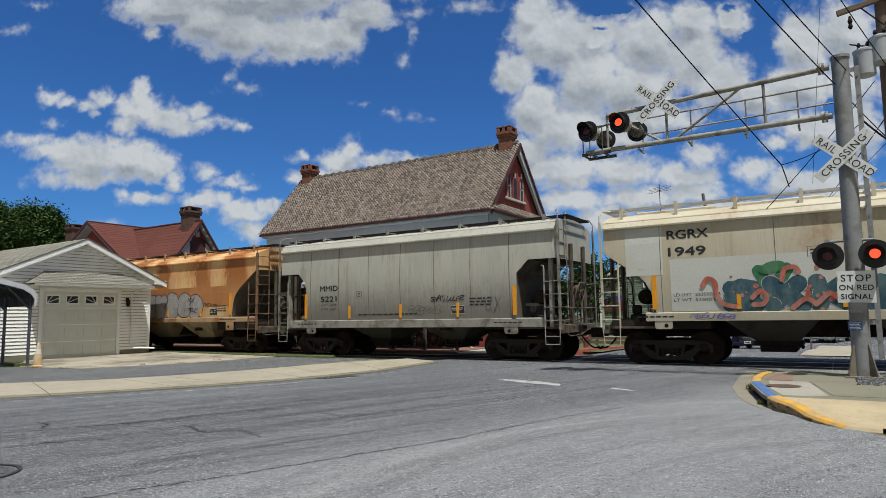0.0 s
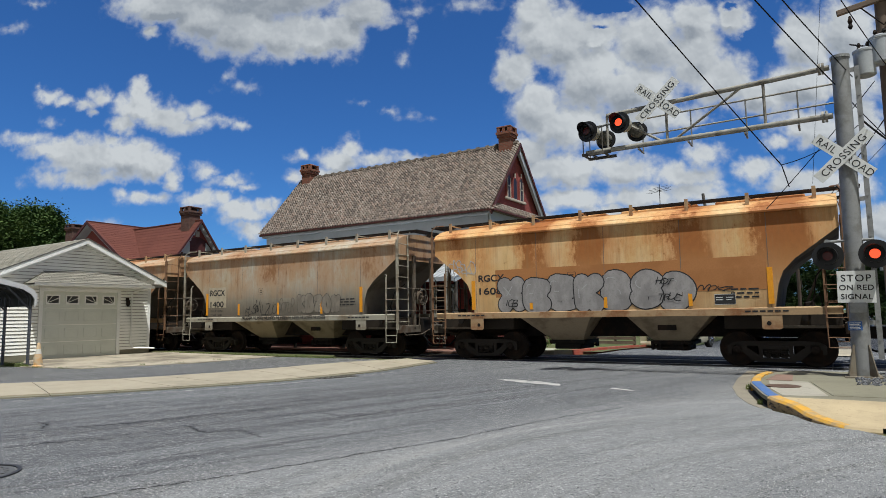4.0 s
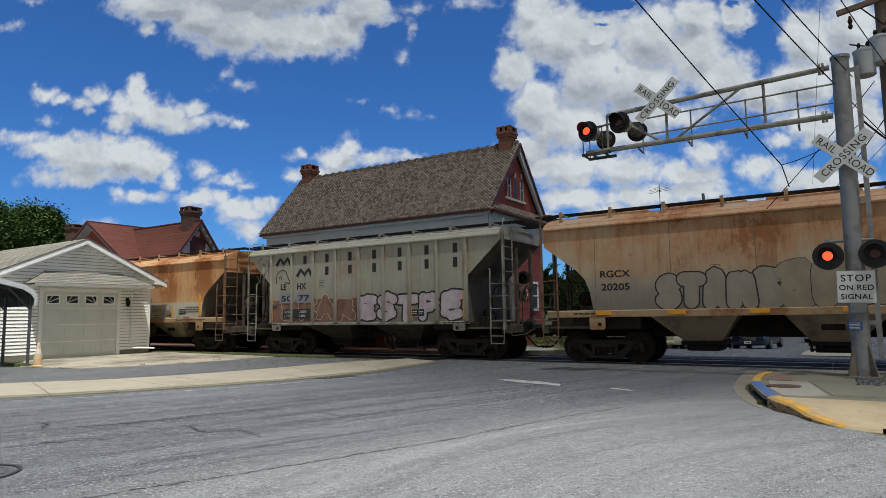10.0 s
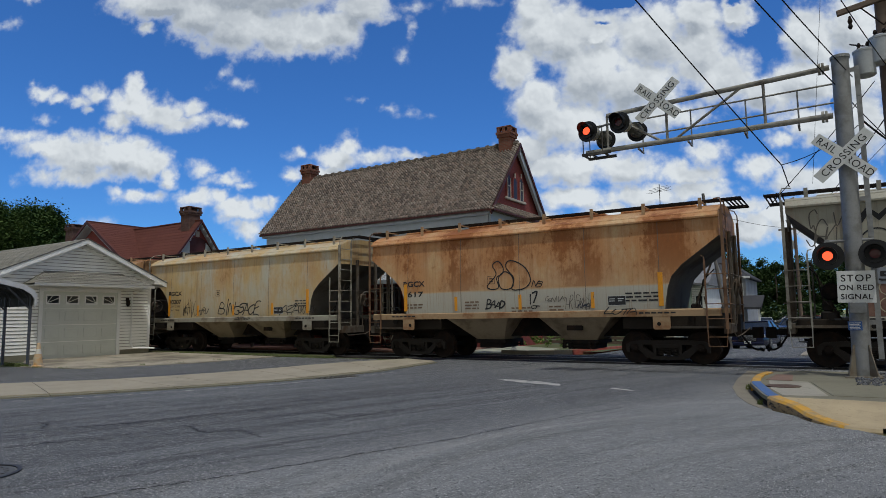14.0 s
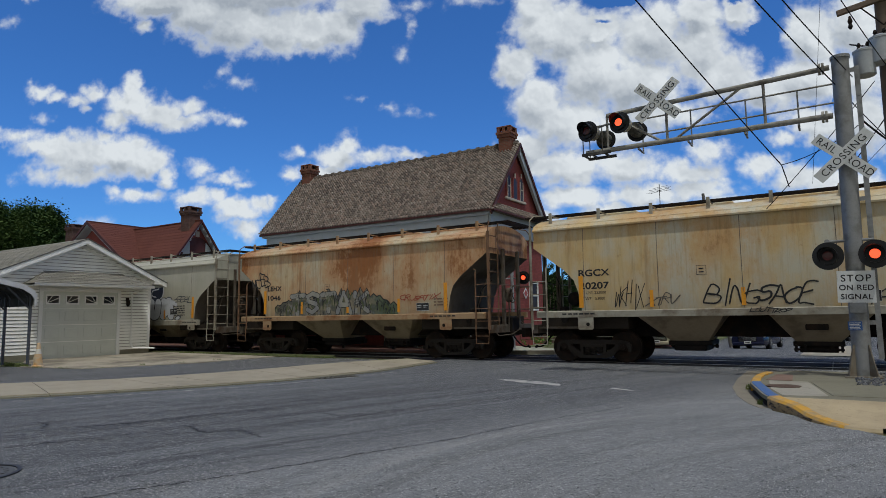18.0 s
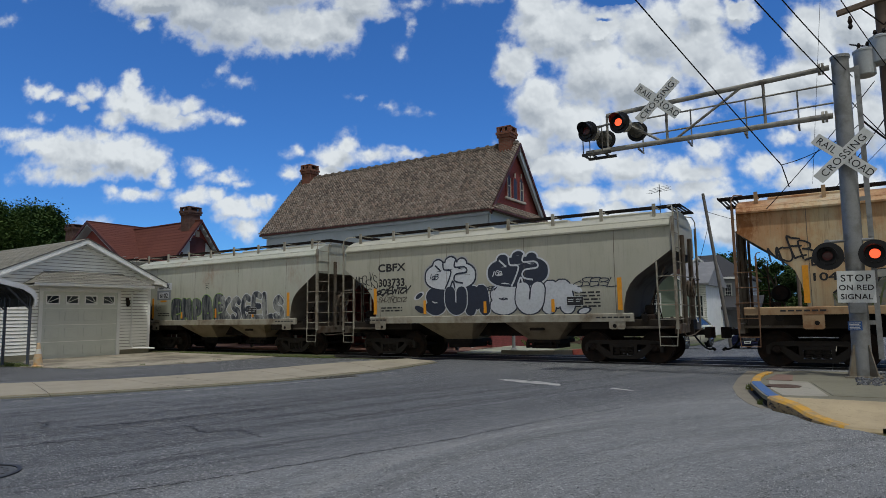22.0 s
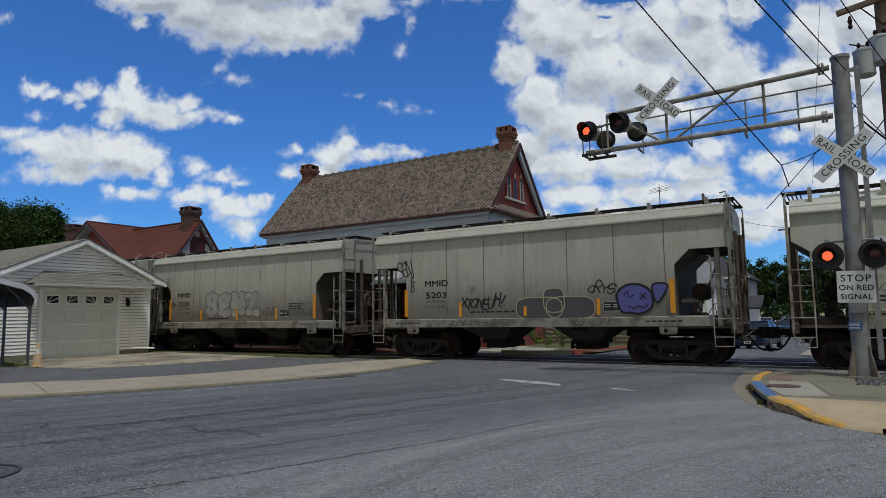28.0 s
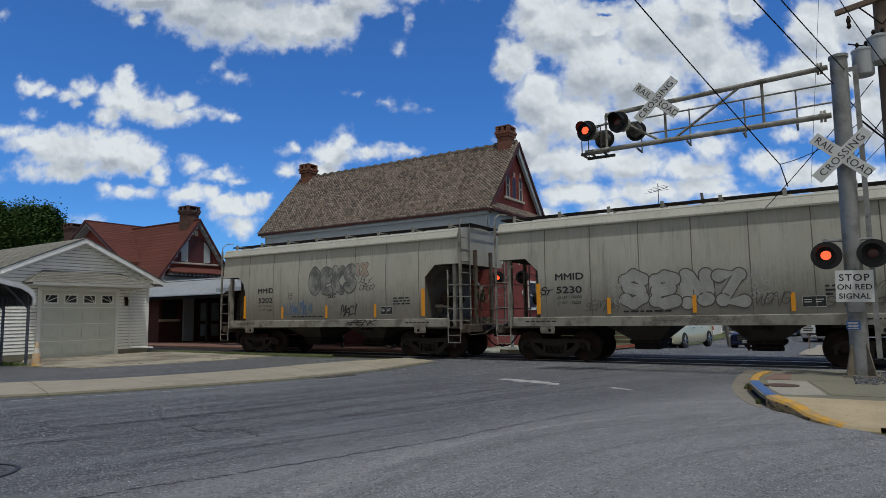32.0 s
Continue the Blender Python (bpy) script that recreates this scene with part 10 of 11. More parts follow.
def crown_arrays(rng, cx, cy, cz, rx, rz, clumps, leaves, size):
    verts, faces = [], []
    for _ in range(clumps):
        a, b = rng.uniform(0, 2 * math.pi), rng.uniform(-0.75, 1.0)
        r = rng.uniform(0.55, 1.0)
        px = cx + rx * r * math.cos(a) * math.sqrt(max(0, 1 - b * b * 0.8))
        py = cy + rx * r * math.sin(a) * math.sqrt(max(0, 1 - b * b * 0.8))
        pz = cz + rz * r * b
        cr = rx * rng.uniform(0.16, 0.34)
        for _ in range(leaves):
            u, v, w = rng.gauss(0, 0.36), rng.gauss(0, 0.36), rng.gauss(0, 0.33)
            p = Vector((px + cr * u, py + cr * v, pz + cr * w))
            d1 = Vector((rng.uniform(-1, 1), rng.uniform(-1, 1), rng.uniform(-0.6, 0.6))).normalized() * size * rng.uniform(0.6, 1.2)
            d2 = d1.cross(Vector((rng.uniform(-1, 1), rng.uniform(-1, 1), 1))).normalized() * size * rng.uniform(0.4, 0.7)
            i = len(verts)
            verts += [p - d1, p + d2, p + d1, p - d2]
            faces.append((i, i + 1, i + 2, i + 3))
    return verts, faces


def mesh_of(name, verts, faces, material, parent=None):
    me = bpy.data.meshes.new(name)
    me.from_pydata([tuple(v) for v in verts], [], faces)
    me.materials.append(material)
    ob = new(name, me)
    if parent is not None:
        ob.parent = parent
    return ob


def tree(name, x, y, z, h, rx, seed, label, clumps=90, leaves=45, size=0.16, mat=None):
    rng = random.Random(seed)
    t = thing(name, label, "tree", m=pose(x, y, z))
    bm = bmesh.new()
    tube(bm, [(0, 0, 0), (0.05, 0.03, h * 0.2), (0.0, 0.1, h * 0.45), (0.1, 0.0, h * 0.75)], h * 0.03, 10, h * 0.008)
    for i in range(9):
        a = rng.uniform(0, 6.28)
        z0 = h * rng.uniform(0.22, 0.55)
        d = rx * rng.uniform(0.5, 0.9)
        tube(bm, [(0, 0.05, z0), (d * 0.5 * math.cos(a), d * 0.5 * math.sin(a), z0 + h * 0.10), (d * math.cos(a), d * math.sin(a), z0 + h * 0.24)], h * 0.011, 7, h * 0.003)
    part("trunk", bm, BARK, t, "", 60)
    v, f = crown_arrays(rng, 0, 0, h * 0.62, rx, h * 0.38, clumps, leaves, size)
    mesh_of("crown", v, f, mat or LEAF, t)
    return t


tree("maple_tree", -76.5, 33.5, 0, 14.5, 5.4, 7, "large leafy maple tree behind the garage", 460, 240, 0.17)
tree("maple_tree", -82.0, 30.0, 0, 14.4, 5.6, 8, "leafy maple tree at the edge of the lot", 400, 220, 0.17)
tree("yard_tree", -13.0, 38.0, -0.4, 5.4, 1.9, 11, "small dark leafy tree beside the green house", 70, 50, 0.09, LEAF_DARK)

rng = random.Random(77)
V, F = [], []
TV, TF = [], []
bmt = bmesh.new()
for i in range(90):
    x, y = rng.uniform(-60, 34), rng.uniform(112, 150)
    h = rng.uniform(9.5, 13.2)
    v, f = crown_arrays(rng, x, y, h * 0.52 - 0.6, rng.uniform(3.0, 4.6), h * 0.50, 34, 190, 0.21)
    n = len(V)
    V += v
    F += [tuple(q + n for q in g) for g in f]
    tube(bmt, [(x, y, -1), (x, y, h * 0.7)], 0.25, 5, 0.08)
woods = mesh_of("woods", V, F, LEAF_DARK)
tagged(woods, "dense green woods closing the far side of the lot", "trees", kind="stuff")
tagged(part("woods_trunks", bmt, BARK), "thin trunks among the far woods", "trees", kind="stuff")
# undergrowth along the foot of the woods
V, F = [], []
for i in range(60):
    v, f = crown_arrays(rng, rng.uniform(-60, 34), rng.uniform(104, 112), 0.6, 2.6, 1.9, 8, 45, 0.30)
    n = len(V)
    V += v
    F += [tuple(q + n for q in g) for g in f]
tagged(mesh_of("undergrowth", V, F, LEAF_DARK), "low green undergrowth before the woods", "bushes", kind="stuff")
# flower bed shrubs near the hydrant
V, F = [], []
for x, y in ((-10.6, 24.6), (-10.0, 24.9), (-9.5, 25.2), (-11.2, 24.9)):
    v, f = crown_arrays(rng, x, y, 0.42, 0.42, 0.42, 14, 26, 0.05)
    n = len(V)
    V += v
    F += [tuple(q + n for q in g) for g in f]
tagged(mesh_of("shrubs", V, F, leaf_mat("bright_shrub_leaves", (0.10, 0.19, 0.04), (0.20, 0.26, 0.08))), "bright green low shrubs in the flower bed", "shrub", kind="stuff")

# ---------------------------------------------------------------- far kerb, hydrant, fence
far_kerb = thing("far_kerb", "low kerb painted red beside the street", "kerb", kind="structure")
RED_PAINT = worn("worn_red_paint", (0.38, 0.075, 0.045), 0.7, 0.75, 0, 30, 3, 0.1, (0.40, 0.30, 0.24), 0.4)
path = [(-10.6, 20.95), (-9.5, 20.9), (-8.7, 21.3), (-8.2, 21.9), (-7.85, 22.8), (-7.6, 24.4), (-7.45, 27.0), (-7.4, 31.0), (-7.4, 38.0)]
for i in range(len(path) - 1):
    (ax, ay), (bx, by) = path[i], path[i + 1]
    d = Vector((bx - ax, by - ay)).normalized() * 0.01
    n = Vector((-d.y, d.x)).normalized() * 0.16
    za, zb = fall(ax, ay), fall(bx, by)
    bm = bmesh.new()
    quad = [(ax + d.x, ay + d.y, za), (bx - d.x, by - d.y, zb), (bx - d.x + n.x, by - d.y + n.y, zb), (ax + d.x + n.x, ay + d.y + n.y, za)]
    lo = [bm.verts.new((x, y, z - 0.1)) for x, y, z in quad]
    hi = [bm.verts.new((x, y, z + 0.15)) for x, y, z in quad]
    bm.faces.new(hi)
    for k in range(4):
        bm.faces.new((lo[k], lo[(k + 1) % 4], hi[(k + 1) % 4], hi[k]))
    bmesh.ops.recalc_face_normals(bm, faces=bm.faces)
    part("kerb_stone", bm, CONCRETE if i < 3 else RED_PAINT, far_kerb)
hyd = thing("fire_hydrant", "dull red fire hydrant on the grass", "fire hydrant", m=pose(-8.75, 24.9, 0.0))
HYD = worn("hydrant_red", (0.20, 0.065, 0.05), 0.7, 0.6)
bm = bmesh.new()
turned(bm, [(0.16, 0.0), (0.16, 0.05), (0.10, 0.07), (0.10, 0.45), (0.14, 0.47), (0.14, 0.52), (0.11, 0.56), (0.08, 0.64), (0.03, 0.68), (0.03, 0.74)], 18)
part("barrel", bm, HYD, hyd, "", 40)
for s in (-1, 1):
    bm = bmesh.new()
    turned(bm, [(0.05, 0.0), (0.05, 0.16), (0.065, 0.16), (0.065, 0.20)], 12, "x", Matrix.Translation((0, 0, 0.40)) @ Matrix.Rotation(math.pi if s < 0 else 0, 4, "Z"))
    part("nozzle", bm, HYD, hyd)
rail = thing("yard_fence", "low weathered wooden rail fence behind the grass", "fence", m=pose(0, 0, 0))
for i in range(7):
    part("fence_post", boxm(-13.6 + 0.9 * i - 0.05, -13.6 + 0.9 * i + 0.05, 30.0, 30.1, -0.4, 0.75), WOOD_POLE, rail)
for z in (0.05, 0.25, 0.45, 0.65):
    part("fence_rail", boxm(-13.7, -8.1, 29.95, 30.0, z - 0.07, z + 0.07), WOOD_POLE, rail)

# ---------------------------------------------------------------- houses beyond the crossing
GREEN_SIDING = Nodes("green_siding_paint")
GREEN_SIDING = GREEN_SIDING.done(GREEN_SIDING.mix(GREEN_SIDING.ramp(GREEN_SIDING.noise(0.8, 4), 0.4, 0.7), (0.20, 0.245, 0.185), (0.15, 0.19, 0.145)), 0.7)
GREY_SIDING = Nodes("grey_siding_paint")
GREY_SIDING = GREY_SIDING.done(GREY_SIDING.mix(GREY_SIDING.ramp(GREY_SIDING.noise(0.8, 4), 0.4, 0.7), (0.36, 0.37, 0.385), (0.29, 0.30, 0.31)), 0.7)
ROOF_GREY = shingles("grey_roof_shingles", (0.085, 0.085, 0.09), (0.06, 0.06, 0.066))
ROOF_TIN = worn("worn_grey_roof", (0.20, 0.20, 0.21), 0.7, 0.8, 0, 14, 1.2, 0.3, (0.30, 0.30, 0.31), 0.6)


def window(parent, x, z, w, h, y, name="window"):
    win = new(name)
    win.parent = parent
    tagged(win, "white-framed sash window")
    part("pane", boxm(x - w / 2, x + w / 2, y - 0.02, y + 0.01, z, z + h), PANE, win)
    bm = bmesh.new()
    for a, b, c, d in ((-w / 2 - 0.09, -w / 2, -0.08, h + 0.1), (w / 2, w / 2 + 0.09, -0.08, h + 0.1), (-w / 2, w / 2, h, h + 0.1), (-w / 2, w / 2, -0.08, 0), (-w / 2, w / 2, h / 2 - 0.03, h / 2 + 0.03)):
        box(bm, x + a, x + b, y - 0.05, y, z + c, z + d)
    for q in (-w / 6, w / 6):
        box(bm, x + q - 0.012, x + q + 0.012, y - 0.035, y - 0.021, z, z + h)
    for q in (h / 4, 3 * h / 4):
        box(bm, x - w / 2, x + w / 2, y - 0.034, y - 0.022, z + q - 0.012, z + q + 0.012)
    part("sash_frame", bm, TRIM_WHITE, win)
    return win


house = thing("green_house", "green clapboard house with a front gable and brick chimney", "house")
HX, HY, HW, HE, HA = -12.05, 46.0, 2.85, 3.70, 5.62
hp = (HA - HE) / HW
bm = bmesh.new()
prism(bm, [(HX - HW, -1.2), (HX + HW, -1.2), (HX + HW, HE), (HX, HA - 0.05), (HX - HW, HE)], HY + 0.01, HY + 9, "xz")
part("wall", bm, GREEN_SIDING, house)
siding(house, lambda z: HX - HW + max(0, (z - HE) / hp), lambda z: HX + HW - max(0, (z - HE) / hp), -0.9, HA - 0.1, 0.17, HY, GREEN_SIDING, -1.0, "y", "clapboard")
for s in (-1, 1):
    bm = bmesh.new()
    prism(bm, [(HX, HA), (HX + s * (HW + 0.3), HA - hp * (HW + 0.3)), (HX + s * (HW + 0.3), HA - hp * (HW + 0.3) + 0.12), (HX, HA + 0.14)], HY - 0.35, HY + 9.3, "xz")
    part("roof_slope", bm, ROOF_TIN, house)
    bm = bmesh.new()
    prism(bm, [(HX, HA - 0.06), (HX + s * (HW + 0.3), HA - hp * (HW + 0.3) - 0.06), (HX + s * (HW + 0.3), HA - hp * (HW + 0.3) + 0.06), (HX, HA + 0.08)], HY - 0.40, HY - 0.352, "xz")
    part("rake_board", bm, TRIM_WHITE, house)
    part("corner_board", boxm(HX + s * HW - 0.08, HX + s * HW + 0.08, HY - 0.06, HY + 0.02, -1.0, HE - 0.1), TRIM_WHITE, house)
window(house, HX - 1.15, 3.3, 0.5, 0.75, HY - 0.02)
window(house, HX + 0.65, 3.3, 0.5, 0.75, HY - 0.02)
window(house, HX + 1.05, 1.35, 0.75, 1.35, HY - 0.02)
chimney(house, -9.7, 48.0, 4.2, 6.3, 0.85, BRICK_BROWN)
bm = bmesh.new()
tube(bm, [(-9.7, 48, 6.2), (-9.7, 48, 7.0)], 0.02, 5)
part("vent_pipe", bm, STEEL_DARK, house)
banner = part("banner", boxm(-14.6, -13.1, HY - 0.12, HY - 0.08, 1.6, 2.7), Nodes("banner").mat, house, "blue and red banner on the wall")
kb = Nodes("banner_print")
zb = kb.xyz()[2]
banner.data.materials[0] = kb.done(kb.mix(kb.ramp(zb, 2.25, 2.27), (0.16, 0.035, 0.035), (0.06, 0.07, 0.22)), 0.6)
# television aerial on a pole above the green house
aerial = thing("tv_aerial", "thin roof television aerial above the green house", "antenna", m=pose(-10.6, 47.5, 4.6))
bm = bmesh.new()
tube(bm, [(0, 0, 0), (0, 0, 6.3)], 0.03, 6)
part("mast", bm, STEEL_DARK, aerial)
for i, (z, w) in enumerate(((5.6, 0.9), (5.75, 0.7), (5.9, 0.8), (6.05, 0.55))):
    bm = bmesh.new()
    tube(bm, [(-w, 0.2 * i - 0.3, z), (w, 0.2 * i - 0.3, z + 0.12)], 0.012, 5)
    part("element", bm, STEEL_DARK, aerial)
bm = bmesh.new()
tube(bm, [(-0.5, -0.5, 5.55), (0.6, 0.5, 6.05)], 0.014, 5)
part("boom", bm, STEEL_DARK, aerial)

white_house = thing("grey_house", "pale grey two-storey house with a porch", "house")
part("wall", boxm(-11.8, -6.6, 60.0, 69.0, -1.4, 4.45), GREY_SIDING, white_house)
siding(white_house, lambda z: -11.8, lambda z: -6.6, -1.2, 4.4, 0.17, 59.99, GREY_SIDING, -1.0, "y", "clapboard")
bm = bmesh.new()
v = [bm.verts.new(p) for p in ((-12.3, 59.5, 4.38), (-6.2, 59.5, 4.38), (-6.2, 69.5, 4.38), (-12.3, 69.5, 4.38), (-11.0, 64.0, 6.75), (-9.2, 64.0, 6.75), (-12.3, 59.5, 4.25), (-6.2, 59.5, 4.25), (-6.2, 69.5, 4.25), (-12.3, 69.5, 4.25))]
for f in ((0, 1, 5, 4), (1, 2, 5), (2, 3, 4, 5), (3, 0, 4), (0, 6, 7, 1), (1, 7, 8, 2), (2, 8, 9, 3), (3, 9, 6, 0), (9, 8, 7, 6)):
    bm.faces.new([v[i] for i in f])
bmesh.ops.recalc_face_normals(bm, faces=bm.faces)
part("roof", bm, ROOF_GREY, white_house)
part("eave_board", boxm(-12.32, -6.18, 59.44, 59.49, 4.22, 4.40), TRIM_WHITE, white_house)
bm = bmesh.new()
prism(bm, [(-11.7, -1.3), (-8.5, -1.3), (-8.5, 4.45), (-10.1, 6.1), (-11.7, 4.45)], 58.4, 60.0, "xz")
part("gable_bay", bm, GREY_SIDING, white_house)
siding(white_house, lambda z: -11.7 + max(0, (z - 4.45) / 1.03), lambda z: -8.5 - max(0, (z - 4.45) / 1.03), -1.2, 6.0, 0.17, 58.39, GREY_SIDING, -1.0, "y", "clapboard")
for s in (-1, 1):
    bm = bmesh.new()
    prism(bm, [(-10.1, 6.25), (-10.1 + s * 1.85, 4.34), (-10.1 + s * 1.85, 4.20), (-10.1, 6.10)], 58.2, 64.0, "xz")
    part("bay_roof", bm, ROOF_GREY, white_house)
    bm = bmesh.new()
    prism(bm, [(-10.1, 6.27), (-10.1 + s * 1.87, 4.34), (-10.1 + s * 1.87, 4.14), (-10.1, 6.05)], 58.14, 58.19, "xz")
    part("rake_board", bm, TRIM_WHITE, white_house)
window(white_house, -10.1, 4.5, 0.5, 0.8, 58.36)
for x in (-10.6, -9.2, -8.0, -7.1):
    window(white_house, x, 2.6, 0.42, 1.15, 59.96)
bm = bmesh.new()
prism(bm, [(56.6, 1.75), (59.9, 2.75), (59.9, 2.6), (56.6, 1.55)], -12.0, -5.2, "yz")
part("porch_roof", bm, ROOF_GREY, white_house)
for x in (-11.8, -10.0, -8.2, -6.6, -5.4):
    part("porch_post", boxm(x - 0.07, x + 0.07, 56.75, 56.9, -1.2, 1.6), TRIM_WHITE, white_house)
part("porch_rail", boxm(-11.9, -5.3, 56.78, 56.86, -0.35, -0.27), TRIM_WHITE, white_house)
part("porch_door", boxm(-8.9, -7.9, 59.9, 59.96, -1.1, 1.1), TRIM_PALE, white_house)
middle = thing("white_house", "narrow white house with a grey shingled roof", "house")
part("wall", boxm(-10.05, -8.2, 50.0, 58.0, -1.2, 3.6), TRIM_WHITE, middle)
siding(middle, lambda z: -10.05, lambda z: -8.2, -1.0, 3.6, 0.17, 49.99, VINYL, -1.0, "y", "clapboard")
bm = bmesh.new()
prism(bm, [(49.6, 3.55), (54.0, 5.4), (58.4, 3.55), (58.4, 3.4), (49.6, 3.4)], -10.3, -7.9, "yz")
part("roof", bm, ROOF_TIN, middle)
for x in (-9.6, -8.7):
    window(middle, x, 1.1, 0.45, 1.5, 49.96)

# far utility poles
for x, y, h in ((-2.6, 60.0, 9.6), (5.0, 90.0, 9.0)):
    p = thing("utility_pole", "grey wooden utility pole beside the far street", "utility pole", "far utility poles", m=pose(x, y, -0.7))
    bm = bmesh.new()
    tube(bm, [(0, 0, 0), (0, 0, h)], 0.15, 8, 0.11)
    part("shaft", bm, WOOD_POLE, p)
    bm = bmesh.new()
    box(bm, -1.2, 1.2, -0.06, 0.06, h - 0.75, h - 0.62)
    part("crossarm", bm, WOOD_POLE, p)
    bm = bmesh.new()
    turned(bm, [(0.16, h - 2.4), (0.18, h - 2.38), (0.18, h - 1.7), (0.08, h - 1.62)], 12, "z", Matrix.Translation((-0.3, 0, 0)))
    part("transformer", bm, TANK, p)
GREY_POLE = worn("grey_weathered_wood", (0.17, 0.155, 0.14), 0.6, 0.9, 0, 30, 2, 0.5)
leaning = thing("leaning_pole", "leaning grey wooden pole beside the street", "utility pole", m=pose(-5.36, 40.0, -0.7))
bm = bmesh.new()
tube(bm, [(0, 0, 0), (-1.05, 0, 9.2)], 0.115, 8, 0.085)
part("shaft", bm, GREY_POLE, leaning)
for a, b in (((-2.6, 60.0, 8.4), (2.5, 30.0, 8.4)), ((-2.6, 60.0, 8.3), (-6.3, 40.0, 7.4)), ((-2.6, 60.0, 7.6), (1.4, 17.0, 6.0)), ((-6.2, 40.0, 6.6), (-9.2, 50.0, 3.4))):
    wire(a, b, 0.25, 0.014, "thin black wire over the far street")

# ---------------------------------------------------------------- cars
CHROME = plain("chrome", (0.55, 0.56, 0.58), 0.15, 0.9)
TYRE = plain("tyre_rubber", (0.018, 0.018, 0.019), 0.85)
CAR_GLASS = glass("car_glass", (0.015, 0.018, 0.02), 0.05)
LAMP_CLEAR = plain("headlamp", (0.62, 0.64, 0.66), 0.12, 0.3)


def car_mesh(L, W, H, sh, hood):
    """Body shell: rings along the car from nose to tail, rounded at both ends; the cabin is a part of its own."""
    bm = bmesh.new()
    rings = []
    for t in np.linspace(0, 1, 17):
        x = -L / 2 + L * t
        e = min(t, 1 - t) * L
        w = W / 2 * (1 - 0.16 * max(0, 1 - e / 0.55) ** 2)
        top = hood + (sh - hood) * min(1, max(0, (t - 0.05) / 0.3))
        if t < 0.06:
            top = hood - 0.10 * (1 - t / 0.06)
        if t > 0.94:
            top = sh - 0.12 * (t - 0.94) / 0.06
        lo = 0.22 + 0.06 * max(0, 1 - e / 0.4)
        ring = [(-w * 0.92, lo), (-w, lo + 0.12), (-w, (lo + top) / 2), (-w * 0.97, top - 0.08), (-w * 0.88, top), (0, top + 0.03), (w * 0.88, top), (w * 0.97, top - 0.08), (w, (lo + top) / 2), (w, lo + 0.12), (w * 0.92, lo)]
        rings.append([bm.verts.new((x, y, z)) for y, z in ring])
    m = len(rings[0])
    for q, s in zip(rings, rings[1:]):
        for k in range(m):
            bm.faces.new((q[k], q[(k + 1) % m], s[(k + 1) % m], s[k]))
    bm.faces.new(rings[0])
    bm.faces.new(rings[-1][::-1])
    bmesh.ops.recalc_face_normals(bm, faces=bm.faces)
    return bm


